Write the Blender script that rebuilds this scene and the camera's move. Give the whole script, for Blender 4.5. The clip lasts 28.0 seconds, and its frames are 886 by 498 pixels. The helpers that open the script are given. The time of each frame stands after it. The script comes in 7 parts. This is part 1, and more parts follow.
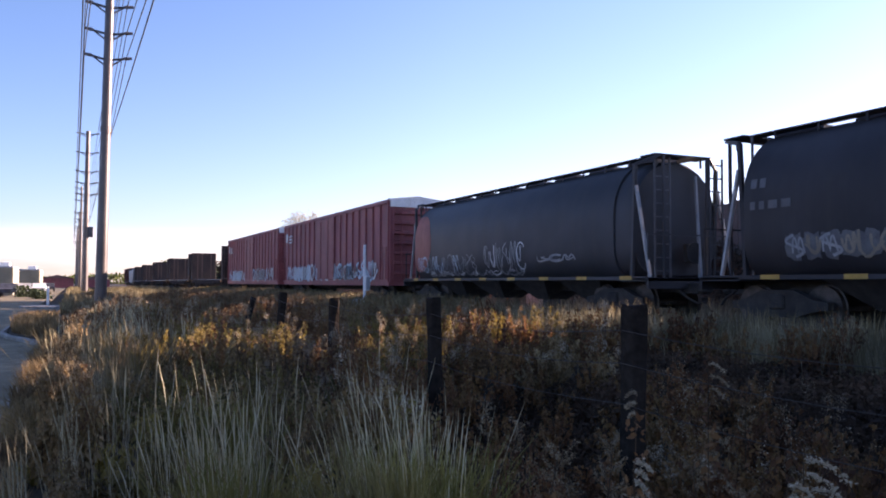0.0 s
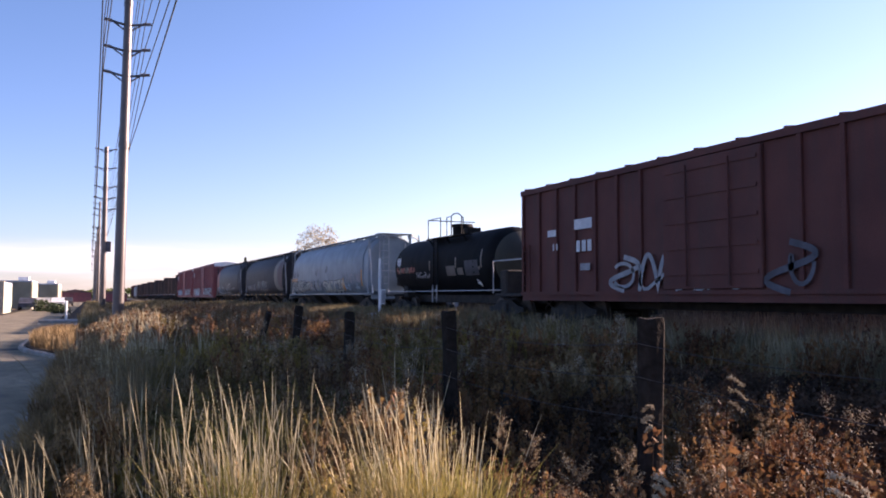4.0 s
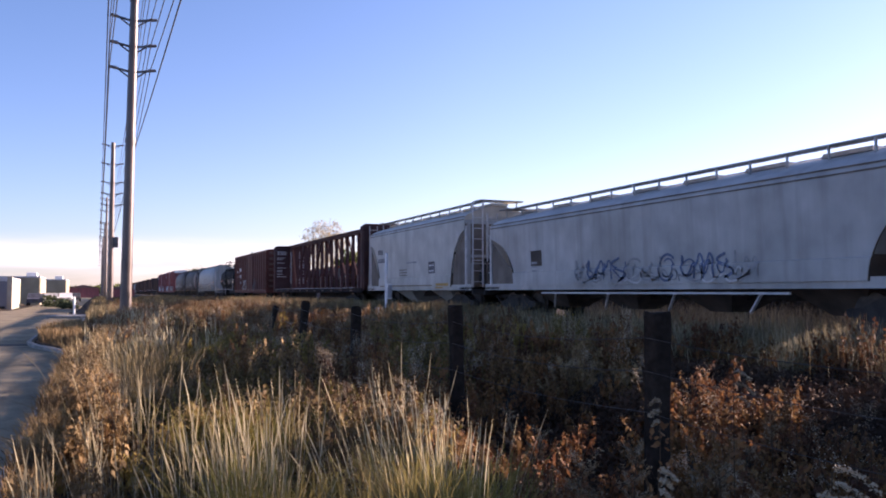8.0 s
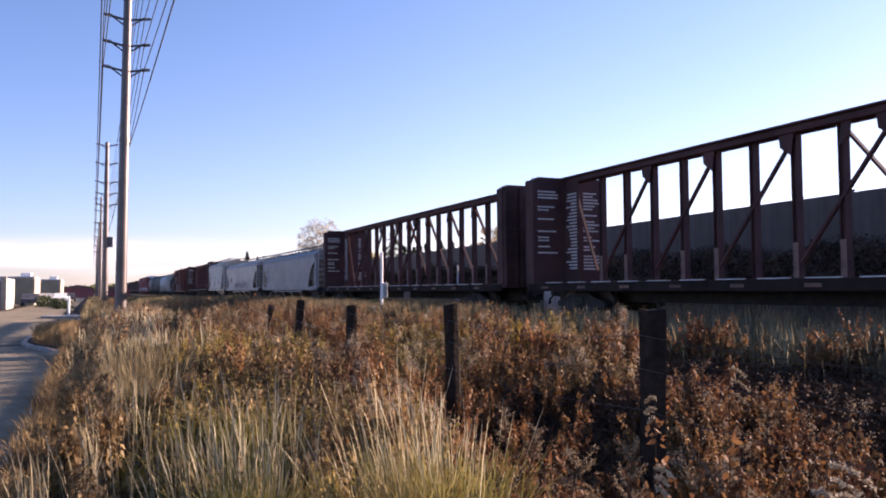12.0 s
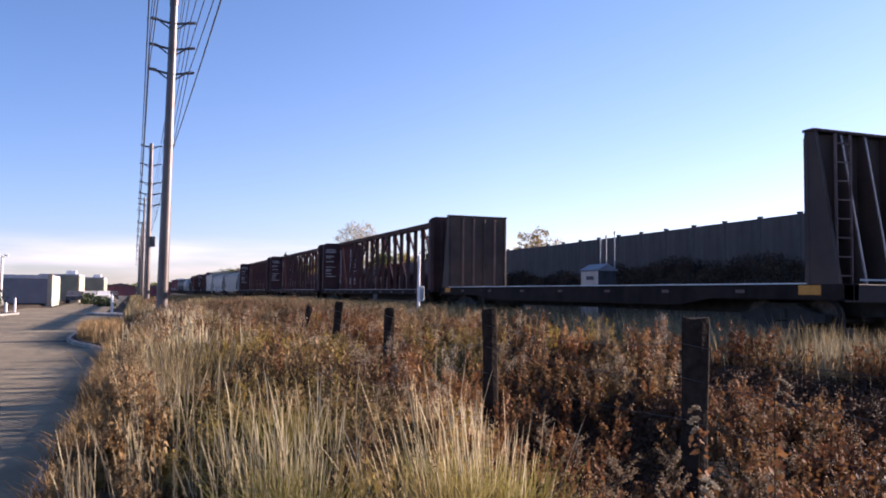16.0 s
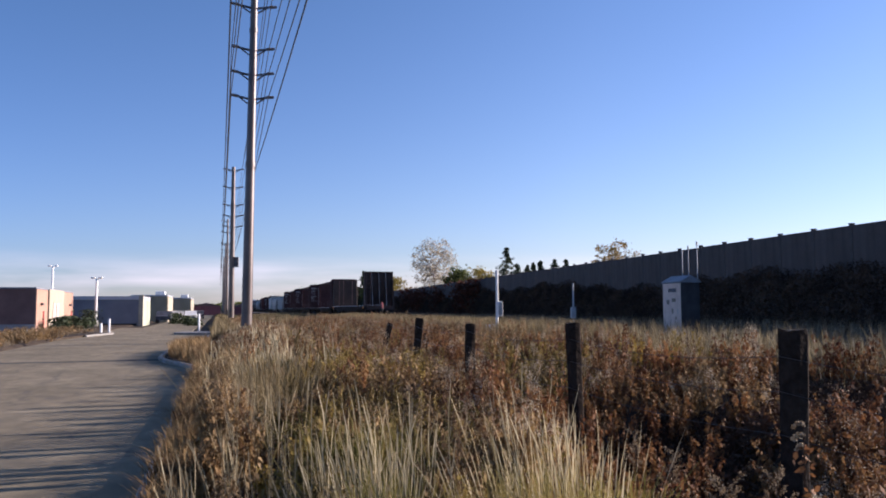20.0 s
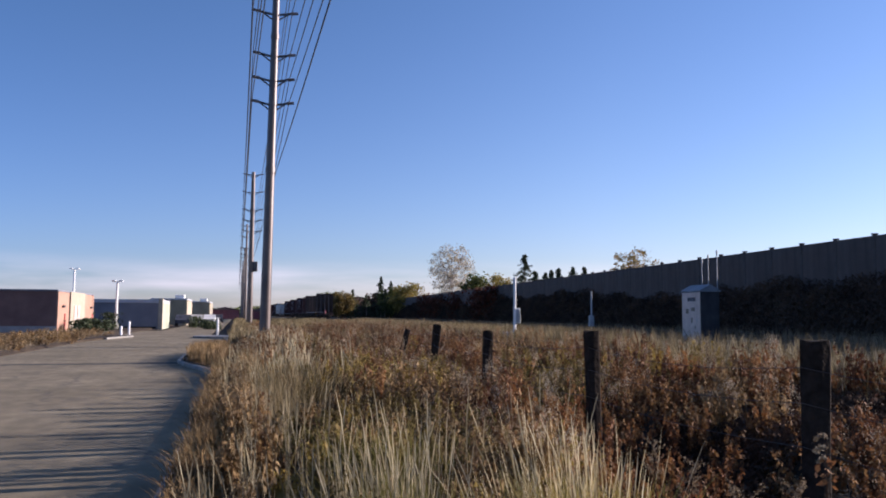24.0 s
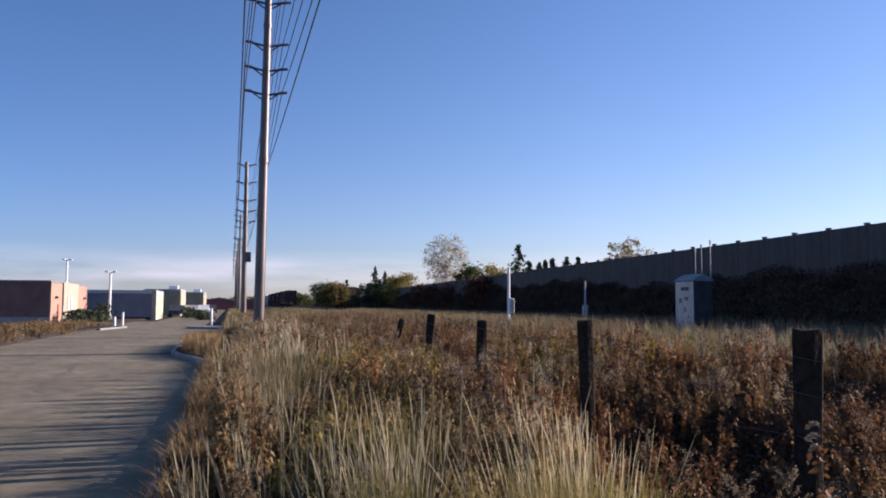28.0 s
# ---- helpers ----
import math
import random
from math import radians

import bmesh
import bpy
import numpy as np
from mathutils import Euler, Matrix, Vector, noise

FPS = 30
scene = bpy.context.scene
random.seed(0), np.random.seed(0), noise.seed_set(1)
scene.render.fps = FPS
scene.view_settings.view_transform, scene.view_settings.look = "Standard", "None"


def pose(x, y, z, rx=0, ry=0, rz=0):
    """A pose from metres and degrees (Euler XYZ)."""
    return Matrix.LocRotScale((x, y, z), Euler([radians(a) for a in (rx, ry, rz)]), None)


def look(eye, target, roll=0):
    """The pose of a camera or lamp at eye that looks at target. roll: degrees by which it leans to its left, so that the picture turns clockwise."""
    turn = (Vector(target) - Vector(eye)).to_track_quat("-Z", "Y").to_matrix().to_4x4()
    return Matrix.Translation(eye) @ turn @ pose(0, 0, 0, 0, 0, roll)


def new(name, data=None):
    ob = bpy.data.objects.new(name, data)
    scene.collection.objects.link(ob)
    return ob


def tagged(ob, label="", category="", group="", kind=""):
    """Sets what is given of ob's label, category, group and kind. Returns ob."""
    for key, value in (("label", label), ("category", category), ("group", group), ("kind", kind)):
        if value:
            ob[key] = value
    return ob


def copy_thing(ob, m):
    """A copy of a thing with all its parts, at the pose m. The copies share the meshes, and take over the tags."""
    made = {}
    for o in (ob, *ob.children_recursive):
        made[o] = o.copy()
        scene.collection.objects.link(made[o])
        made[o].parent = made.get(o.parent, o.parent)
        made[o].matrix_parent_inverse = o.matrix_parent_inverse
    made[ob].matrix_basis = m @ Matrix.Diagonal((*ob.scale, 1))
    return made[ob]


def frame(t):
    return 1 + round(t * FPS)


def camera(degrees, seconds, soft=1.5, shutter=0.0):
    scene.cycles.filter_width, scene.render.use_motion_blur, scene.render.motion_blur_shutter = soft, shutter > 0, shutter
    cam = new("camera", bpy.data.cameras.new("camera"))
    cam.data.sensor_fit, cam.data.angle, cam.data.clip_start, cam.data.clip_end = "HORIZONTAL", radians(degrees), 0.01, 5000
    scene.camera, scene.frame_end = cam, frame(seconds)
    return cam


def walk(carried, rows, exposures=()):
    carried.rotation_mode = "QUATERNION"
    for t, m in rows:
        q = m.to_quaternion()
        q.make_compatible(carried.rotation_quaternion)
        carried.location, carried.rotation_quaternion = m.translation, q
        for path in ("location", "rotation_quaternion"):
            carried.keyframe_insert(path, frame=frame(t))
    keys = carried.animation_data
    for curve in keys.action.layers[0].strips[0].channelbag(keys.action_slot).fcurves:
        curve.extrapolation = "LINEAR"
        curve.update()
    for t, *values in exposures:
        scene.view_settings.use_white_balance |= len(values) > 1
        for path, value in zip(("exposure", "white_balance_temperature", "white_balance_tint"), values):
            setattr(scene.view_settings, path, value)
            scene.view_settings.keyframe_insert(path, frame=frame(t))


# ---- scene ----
cam = camera(57.8, 28.0, soft=1.9)
EYE = (0.0, 0.0, 1.6)
# seconds, yaw, pitch, roll of a camera held by hand on the verge
ROWS = [
    (0, -25.05, 2.44, -0.19),
    (0.5, -24.77, 2.21, 0.49),
    (1, -24.78, 2.13, 0.61),
    (1.5, -24.94, 2.56, 0.52),
    (2, -24.92, 2.97, 0.58),
    (2.5, -24.25, 3.22, 0.53),
    (3, -23.90, 3.41, 0.30),
    (3.5, -23.87, 3.52, 0.04),
    (5.5, -24.23, 2.50, -0.12),
    (6, -24.23, 2.42, 0.09),
    (6.5, -23.97, 2.49, 0.06),
    (7, -23.81, 2.89, -0.17),
    (7.5, -23.74, 2.95, 0.07),
    (8, -23.51, 3.01, 0.08),
    (8.5, -23.50, 3.09, 0.05),
    (9, -23.61, 3.17, 0.13),
    (9.5, -23.64, 3.21, 0.10),
    (10, -24.61, 2.83, 0.05),
    (10.5, -25.02, 2.54, 0.26),
    (11, -25.19, 2.49, 0.17),
    (11.5, -24.65, 2.88, 0.05),
    (12, -23.83, 2.90, 0.33),
    (12.5, -23.65, 2.74, 0.34),
    (14.5, -22.35, 1.89, 0.51),
    (15, -22.14, 2.51, 0.49),
    (15.5, -21.95, 2.78, -0.23),
    (16, -21.19, 3.18, -0.65),
    (16.5, -20.35, 3.20, -0.54),
    (17, -19.81, 3.31, -0.68),
    (17.5, -18.33, 3.43, -0.57),
    (18, -17.46, 3.48, -0.80),
    (18.5, -16.87, 3.22, -0.91),
    (19, -16.28, 3.29, -0.55),
    (19.5, -15.76, 3.61, 0.36),
    (20, -15.58, 4.25, 0.20),
    (20.5, -16.02, 4.47, 0.12),
    (21, -15.93, 4.35, -0.02),
    (21.5, -15.45, 4.39, 0.14),
    (23.5, -14.62, 4.74, -0.35),
    (24, -14.33, 4.71, -0.44),
    (24.5, -14.34, 4.60, -0.55),
    (25, -14.22, 4.47, -0.71),
    (25.5, -14.04, 4.48, -0.78),
    (26, -14.26, 4.43, -0.57),
    (26.5, -14.64, 4.15, -0.30),
    (27, -14.70, 4.10, -0.38),
    (27.5, -14.75, 4.03, -0.17),
    (28, -14.75, 4.00, -0.30),
]


def drift(t):
    """Share of the small sidestep that the standing person takes back between 13 and 20 s."""
    steps = [(0.0, 1.0), (12.5, 1.0), (14.5, 0.92), (16.0, 0.68), (17.0, 0.44), (18.0, 0.27), (19.0, 0.16), (20.0, 0.08), (21.5, 0.0), (28.0, 0.0)]
    for (ta, a), (tb, b) in zip(steps, steps[1:]):
        if t <= tb:
            return a + (b - a) * (t - ta) / (tb - ta)
    return 0.0


walk(cam, [(t, pose(EYE[0] + 0.1 * drift(t), EYE[1] - 0.046 * drift(t), EYE[2], 90 + p, r, y + 0.25 * drift(t))) for t, y, p, r in ROWS],
     exposures=[(0.0, 1.76, 7250, 37), (1.2, 1.72, 7200, 37), (2.0, 1.8, 7250, 39), (3.0, 1.58, 7150, 38), (11.0, 1.57, 7200, 39), (14.5, 1.57, 7100, 38), (15.5, 1.44, 6850, 35), (17.0, 1.27, 6650, 32), (18.5, 1.18, 6550, 31), (20.0, 0.94, 6350, 28), (21.0, 0.87, 6300, 28), (28.0, 0.8, 6250, 27)])

# ---- light ----
SUN_AZ, SUN_EL = 87.5, 16.2          # degrees clockwise from +y, and above the horizon
world = bpy.data.worlds.new("sky")
scene.world = world
world.use_nodes = True
wn = world.node_tree
wn.nodes.clear()
w_out = wn.nodes.new("ShaderNodeOutputWorld")
w_bg = wn.nodes.new("ShaderNodeBackground")
w_sky = wn.nodes.new("ShaderNodeTexSky")
w_sky.sky_type = "NISHITA"
w_sky.sun_disc = False
w_sky.sun_elevation = radians(SUN_EL)
w_sky.sun_rotation = radians(SUN_AZ)
w_sky.altitude = 200
w_sky.air_density = 1.0
w_sky.dust_density = 0.45
w_sky.ozone_density = 4.5
# thin low bands of cloud just over the horizon
w_co = wn.nodes.new("ShaderNodeTexCoord")
w_map = wn.nodes.new("ShaderNodeMapping")
w_map.inputs["Scale"].default_value = (2.2, 2.2, 17.0)
w_noise = wn.nodes.new("ShaderNodeTexNoise")
w_noise.inputs["Scale"].default_value = 1.6
w_noise.inputs["Detail"].default_value = 5
w_ramp = wn.nodes.new("ShaderNodeValToRGB")
w_ramp.color_ramp.elements[0].position = 0.42
w_ramp.color_ramp.elements[1].position = 0.72
w_sep = wn.nodes.new("ShaderNodeSeparateXYZ")
w_band = wn.nodes.new("ShaderNodeValToRGB")
for el, (pos, val) in zip((w_band.color_ramp.elements[0], w_band.color_ramp.elements[1]), ((0.0, 0.25), (0.068, 0.0))):
    el.position, el.color = pos, (val, val, val, 1)
mid = w_band.color_ramp.elements.new(0.036)
mid.color = (0.55, 0.55, 0.55, 1)
w_mul = wn.nodes.new("ShaderNodeMath")
w_mul.operation = "MULTIPLY"
w_mix = wn.nodes.new("ShaderNodeMix")
w_mix.data_type = "RGBA"
w_mix.inputs[7].default_value = (7.0, 6.6, 7.0, 1)
lk = wn.links.new
lk(w_co.outputs["Generated"], w_map.inputs["Vector"])
lk(w_map.outputs["Vector"], w_noise.inputs["Vector"])
lk(w_noise.outputs["Fac"], w_ramp.inputs["Fac"])
lk(w_co.outputs["Generated"], w_sep.inputs["Vector"])
lk(w_sep.outputs["Z"], w_band.inputs["Fac"])
lk(w_ramp.outputs["Color"], w_mul.inputs[0])
lk(w_band.outputs["Color"], w_mul.inputs[1])
lk(w_mul.outputs["Value"], w_mix.inputs["Factor"])
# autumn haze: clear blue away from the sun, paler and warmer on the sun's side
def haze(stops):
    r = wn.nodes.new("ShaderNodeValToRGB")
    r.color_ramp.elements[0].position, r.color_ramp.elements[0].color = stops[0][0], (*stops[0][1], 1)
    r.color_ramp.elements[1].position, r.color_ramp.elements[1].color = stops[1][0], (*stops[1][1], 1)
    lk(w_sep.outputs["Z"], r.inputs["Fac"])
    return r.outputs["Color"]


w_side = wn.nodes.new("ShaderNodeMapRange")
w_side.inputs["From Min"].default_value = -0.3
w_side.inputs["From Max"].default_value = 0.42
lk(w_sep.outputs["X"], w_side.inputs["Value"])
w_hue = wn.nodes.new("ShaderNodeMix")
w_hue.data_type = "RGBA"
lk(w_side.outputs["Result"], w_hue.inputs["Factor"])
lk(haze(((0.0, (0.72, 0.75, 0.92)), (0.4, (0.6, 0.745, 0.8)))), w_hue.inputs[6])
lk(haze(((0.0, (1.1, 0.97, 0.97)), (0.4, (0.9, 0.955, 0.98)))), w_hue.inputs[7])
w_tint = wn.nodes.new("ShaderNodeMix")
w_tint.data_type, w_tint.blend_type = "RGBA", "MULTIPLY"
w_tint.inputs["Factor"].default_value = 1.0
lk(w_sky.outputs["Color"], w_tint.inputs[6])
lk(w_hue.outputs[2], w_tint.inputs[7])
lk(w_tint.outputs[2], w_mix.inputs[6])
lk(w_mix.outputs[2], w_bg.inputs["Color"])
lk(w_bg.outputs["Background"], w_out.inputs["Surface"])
w_bg.inputs["Strength"].default_value = 0.1

sun = new("sun", bpy.data.lights.new("sun", "SUN"))
sun.data.energy = 5.0
sun.data.angle = radians(0.55)
sun.data.color = (1.0, 0.94, 0.8)
az, el = radians(SUN_AZ), radians(SUN_EL)
sun.matrix_world = look((300 * math.sin(az) * math.cos(el), 300 * math.cos(az) * math.cos(el), 300 * math.sin(el)), (0, 0, 0))


# ---- materials ----
def mat_base(name):
    m = bpy.data.materials.new(name)
    m.use_nodes = True
    nt = m.node_tree
    return m, nt, nt.nodes["Principled BSDF"], nt.links.new


def ramp2(nt, c0, c1, p0=0.3, p1=0.7):
    r = nt.nodes.new("ShaderNodeValToRGB")
    r.color_ramp.elements[0].position, r.color_ramp.elements[0].color = p0, (*c0, 1)
    r.color_ramp.elements[1].position, r.color_ramp.elements[1].color = p1, (*c1, 1)
    return r


def noise_tex(nt, scale, detail=4.0, stretch=None):
    co = nt.nodes.new("ShaderNodeTexCoord")
    n = nt.nodes.new("ShaderNodeTexNoise")
    n.inputs["Scale"].default_value = scale
    n.inputs["Detail"].default_value = detail
    if stretch:
        mp = nt.nodes.new("ShaderNodeMapping")
        mp.inputs["Scale"].default_value = stretch
        nt.links.new(co.outputs["Object"], mp.inputs["Vector"])
        nt.links.new(mp.outputs["Vector"], n.inputs["Vector"])
    else:
        nt.links.new(co.outputs["Object"], n.inputs["Vector"])
    return n


def mix_col(nt, a, b, fac):
    """Mixes two colours (values or sockets) by fac (a value or a socket)."""
    m = nt.nodes.new("ShaderNodeMix")
    m.data_type = "RGBA"
    for k, v in ((6, a), (7, b)):
        if isinstance(v, tuple):
            m.inputs[k].default_value = (*v, 1)
        else:
            nt.links.new(v, m.inputs[k])
    if isinstance(fac, float):
        m.inputs["Factor"].default_value = fac
    else:
        nt.links.new(fac, m.inputs["Factor"])
    return m.outputs[2]


def surface(name, col, col2, scale=3.0, rough=0.7, metal=0.0, bump=0.15, fine=40.0, streak=0.0, dirt=(0.05, 0.042, 0.036), spec=0.5):
    """A weathered surface: two tones at a large scale, fine grain, bump, and upright streaks of dirt."""
    m, nt, bs, lk = mat_base(name)
    big = noise_tex(nt, scale, 5)
    r1 = ramp2(nt, col, col2, 0.35, 0.68)
    lk(big.outputs["Fac"], r1.inputs["Fac"])
    out = r1.outputs["Color"]
    grain = noise_tex(nt, fine, 3)
    r2 = ramp2(nt, (0.82, 0.82, 0.82), (1.12, 1.12, 1.12), 0.3, 0.7)
    lk(grain.outputs["Fac"], r2.inputs["Fac"])
    mul = nt.nodes.new("ShaderNodeMix")
    mul.data_type, mul.blend_type = "RGBA", "MULTIPLY"
    mul.inputs["Factor"].default_value = 1.0
    lk(out, mul.inputs[6])
    lk(r2.outputs["Color"], mul.inputs[7])
    out = mul.outputs[2]
    if streak > 0:
        st = noise_tex(nt, 1.0, 6, (3.0, 3.0, 0.22))
        r3 = ramp2(nt, (0, 0, 0), (streak, streak, streak), 0.46, 0.75)
        lk(st.outputs["Fac"], r3.inputs["Fac"])
        out = mix_col(nt, out, dirt, r3.outputs["Color"])
    lk(out, bs.inputs["Base Color"])
    bs.inputs["Roughness"].default_value = rough
    bs.inputs["Metallic"].default_value = metal
    bs.inputs["Specular IOR Level"].default_value = spec
    if bump > 0:
        bp = nt.nodes.new("ShaderNodeBump")
        bp.inputs["Strength"].default_value = bump
        bp.inputs["Distance"].default_value = 0.02
        lk(grain.outputs["Fac"], bp.inputs["Height"])
        lk(bp.outputs["Normal"], bs.inputs["Normal"])
    return m


def asphalt():
    """Old asphalt: warm grey, mottled with patches, pitch-dark cracks, coarse stone grain."""
    m, nt, bs, lk = mat_base("asphalt")
    big = noise_tex(nt, 0.4, 6)
    r1 = ramp2(nt, (0.188, 0.15, 0.094), (0.27, 0.218, 0.14), 0.35, 0.65)
    lk(big.outputs["Fac"], r1.inputs["Fac"])
    midn = noise_tex(nt, 3.2, 6, (1.0, 0.5, 1.0))
    r2 = ramp2(nt, (0.8, 0.8, 0.8), (1.13, 1.12, 1.1), 0.36, 0.66)
    lk(midn.outputs["Fac"], r2.inputs["Fac"])
    grain = noise_tex(nt, 85, 2)
    r3 = ramp2(nt, (0.68, 0.68, 0.68), (1.25, 1.25, 1.25), 0.3, 0.7)
    lk(grain.outputs["Fac"], r3.inputs["Fac"])
    out = r1.outputs["Color"]
    for r in (r2, r3):
        mul = nt.nodes.new("ShaderNodeMix")
        mul.data_type, mul.blend_type = "RGBA", "MULTIPLY"
        mul.inputs["Factor"].default_value = 1.0
        lk(out, mul.inputs[6])
        lk(r.outputs["Color"], mul.inputs[7])
        out = mul.outputs[2]
    co = nt.nodes.new("ShaderNodeTexCoord")
    vo = nt.nodes.new("ShaderNodeTexVoronoi")
    vo.feature = "DISTANCE_TO_EDGE"
    vo.inputs["Scale"].default_value = 0.3
    wob = noise_tex(nt, 1.6, 5)
    ad = nt.nodes.new("ShaderNodeVectorMath")
    ad.operation = "ADD"
    lk(co.outputs["Object"], ad.inputs[0])
    lk(wob.outputs["Color"], ad.inputs[1])
    lk(ad.outputs["Vector"], vo.inputs["Vector"])
    rc = ramp2(nt, (0.75, 0.75, 0.75), (0, 0, 0), 0.003, 0.011)
    lk(vo.outputs["Distance"], rc.inputs["Fac"])
    out = mix_col(nt, out, (0.1, 0.085, 0.07), rc.outputs["Color"])
    lk(out, bs.inputs["Base Color"])
    bs.inputs["Roughness"].default_value = 0.92
    bs.inputs["Specular IOR Level"].default_value = 0.3
    bp = nt.nodes.new("ShaderNodeBump")
    bp.inputs["Strength"].default_value = 0.45
    bp.inputs["Distance"].default_value = 0.012
    lk(grain.outputs["Fac"], bp.inputs["Height"])
    lk(bp.outputs["Normal"], bs.inputs["Normal"])
    return m


def foliage(name, cols, trans=0.35, rough=0.75):
    """Leaves and stalks: each island takes its own tone of a ramp, and lets some light through."""
    m, nt, bs, lk = mat_base(name)
    geo = nt.nodes.new("ShaderNodeNewGeometry")
    r = nt.nodes.new("ShaderNodeValToRGB")
    while len(r.color_ramp.elements) < len(cols):
        r.color_ramp.elements.new(0.5)
    for i, c in enumerate(cols):
        r.color_ramp.elements[i].position = i / (len(cols) - 1)
        r.color_ramp.elements[i].color = (*c, 1)
    # plants that stand together are alike, each leaf a little different
    grp = noise_tex(nt, 1.1, 2)
    wide = ramp2(nt, (0, 0, 0), (1, 1, 1), 0.36, 0.64)
    lk(grp.outputs["Fac"], wide.inputs["Fac"])
    sp = nt.nodes.new("ShaderNodeMix")
    sp.inputs["Factor"].default_value = 0.74
    lk(geo.outputs["Random Per Island"], sp.inputs[2])
    lk(wide.outputs["Color"], sp.inputs[3])
    lk(sp.outputs[0], r.inputs["Fac"])
    pat = noise_tex(nt, 0.75, 3)
    rp = ramp2(nt, (0.6, 0.6, 0.6), (1.3, 1.25, 1.12), 0.35, 0.65)
    lk(pat.outputs["Fac"], rp.inputs["Fac"])
    mul = nt.nodes.new("ShaderNodeMix")
    mul.data_type, mul.blend_type = "RGBA", "MULTIPLY"
    mul.inputs["Factor"].default_value = 1.0
    lk(r.outputs["Color"], mul.inputs[6])
    lk(rp.outputs["Color"], mul.inputs[7])
    lk(mul.outputs[2], bs.inputs["Base Color"])
    bs.inputs["Roughness"].default_value = rough
    bs.inputs["Specular IOR Level"].default_value = 0.2
    if trans > 0:
        tr = nt.nodes.new("ShaderNodeBsdfTranslucent")
        lk(mul.outputs[2], tr.inputs["Color"])
        mx = nt.nodes.new("ShaderNodeMixShader")
        mx.inputs["Fac"].default_value = trans
        lk(bs.outputs["BSDF"], mx.inputs[1])
        lk(tr.outputs["BSDF"], mx.inputs[2])
        lk(mx.outputs["Shader"], nt.nodes["Material Output"].inputs["Surface"])
    return m


M_soil = surface("soil", (0.04, 0.029, 0.021), (0.075, 0.055, 0.038), 0.8, 0.95, bump=0.6, fine=14, spec=0.15)
M_asphalt = asphalt()
# dark tone for the shadow strip across the road
M_roadshade = surface("road_shade", (0.028, 0.024, 0.02), (0.05, 0.042, 0.034), 2.0, 0.9, bump=0.3, fine=60)
M_kerb = surface("kerb_concrete", (0.2, 0.188, 0.165), (0.31, 0.29, 0.26), 2, 0.85, bump=0.3, fine=45)
M_ballast = surface("ballast_stone", (0.10, 0.095, 0.09), (0.2, 0.185, 0.17), 6, 0.95, bump=0.6, fine=30)
M_rail = surface("rail_steel", (0.12, 0.08, 0.06), (0.2, 0.14, 0.1), 5, 0.5, metal=0.7, bump=0.1)
M_tie = surface("tie_wood", (0.06, 0.05, 0.042), (0.11, 0.09, 0.075), 6, 0.9, bump=0.4)
M_post = surface("weathered_post", (0.021, 0.0155, 0.0125), (0.045, 0.034, 0.027), 7, 0.95, bump=0.9, fine=22, streak=0.4, spec=0.05, dirt=(0.05, 0.038, 0.029))
M_wire = surface("rusty_wire", (0.07, 0.055, 0.045), (0.12, 0.1, 0.085), 8, 0.5, metal=0.8, bump=0)
M_cable = surface("power_cable", (0.03, 0.033, 0.042), (0.05, 0.054, 0.065), 1, 0.6, bump=0)
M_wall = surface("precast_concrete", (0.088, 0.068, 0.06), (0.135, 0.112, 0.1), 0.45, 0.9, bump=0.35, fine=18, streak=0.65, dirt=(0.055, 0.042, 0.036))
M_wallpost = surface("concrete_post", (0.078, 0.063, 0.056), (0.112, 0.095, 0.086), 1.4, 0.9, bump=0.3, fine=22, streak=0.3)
M_pole = surface("weathering_steel_pole", (0.1, 0.08, 0.074), (0.16, 0.132, 0.12), 0.5, 0.42, metal=0.35, bump=0.05, fine=20, streak=0.4, dirt=(0.07, 0.05, 0.042))
M_arm = surface("dark_steel_arm", (0.07, 0.07, 0.08), (0.12, 0.12, 0.13), 3, 0.55, metal=0.6, bump=0.1)
M_insul = surface("porcelain", (0.14, 0.13, 0.14), (0.2, 0.19, 0.2), 4, 0.3, bump=0)
M_white = surface("white_paint", (0.72, 0.72, 0.7), (0.82, 0.81, 0.79), 3, 0.6, bump=0.08, streak=0.25, dirt=(0.4, 0.33, 0.26))
M_grey = surface("grey_paint", (0.34, 0.345, 0.35), (0.45, 0.45, 0.45), 3, 0.6, bump=0.08, streak=0.3)
M_yellow = surface("reflective_yellow", (0.38, 0.2, 0.03), (0.5, 0.28, 0.045), 5, 0.5, bump=0.05)
M_mark = surface("faded_lettering", (0.42, 0.41, 0.4), (0.6, 0.58, 0.56), 5, 0.7, bump=0)
M_redfl = surface("red_marker", (0.5, 0.1, 0.09), (0.65, 0.18, 0.15), 5, 0.5, bump=0)
M_under = surface("sooty_iron", (0.02, 0.017, 0.015), (0.042, 0.036, 0.031), 4, 0.9, bump=0.3)
M_wheel = surface("wheel_steel", (0.05, 0.042, 0.036), (0.1, 0.08, 0.07), 5, 0.55, metal=0.6, bump=0.1)
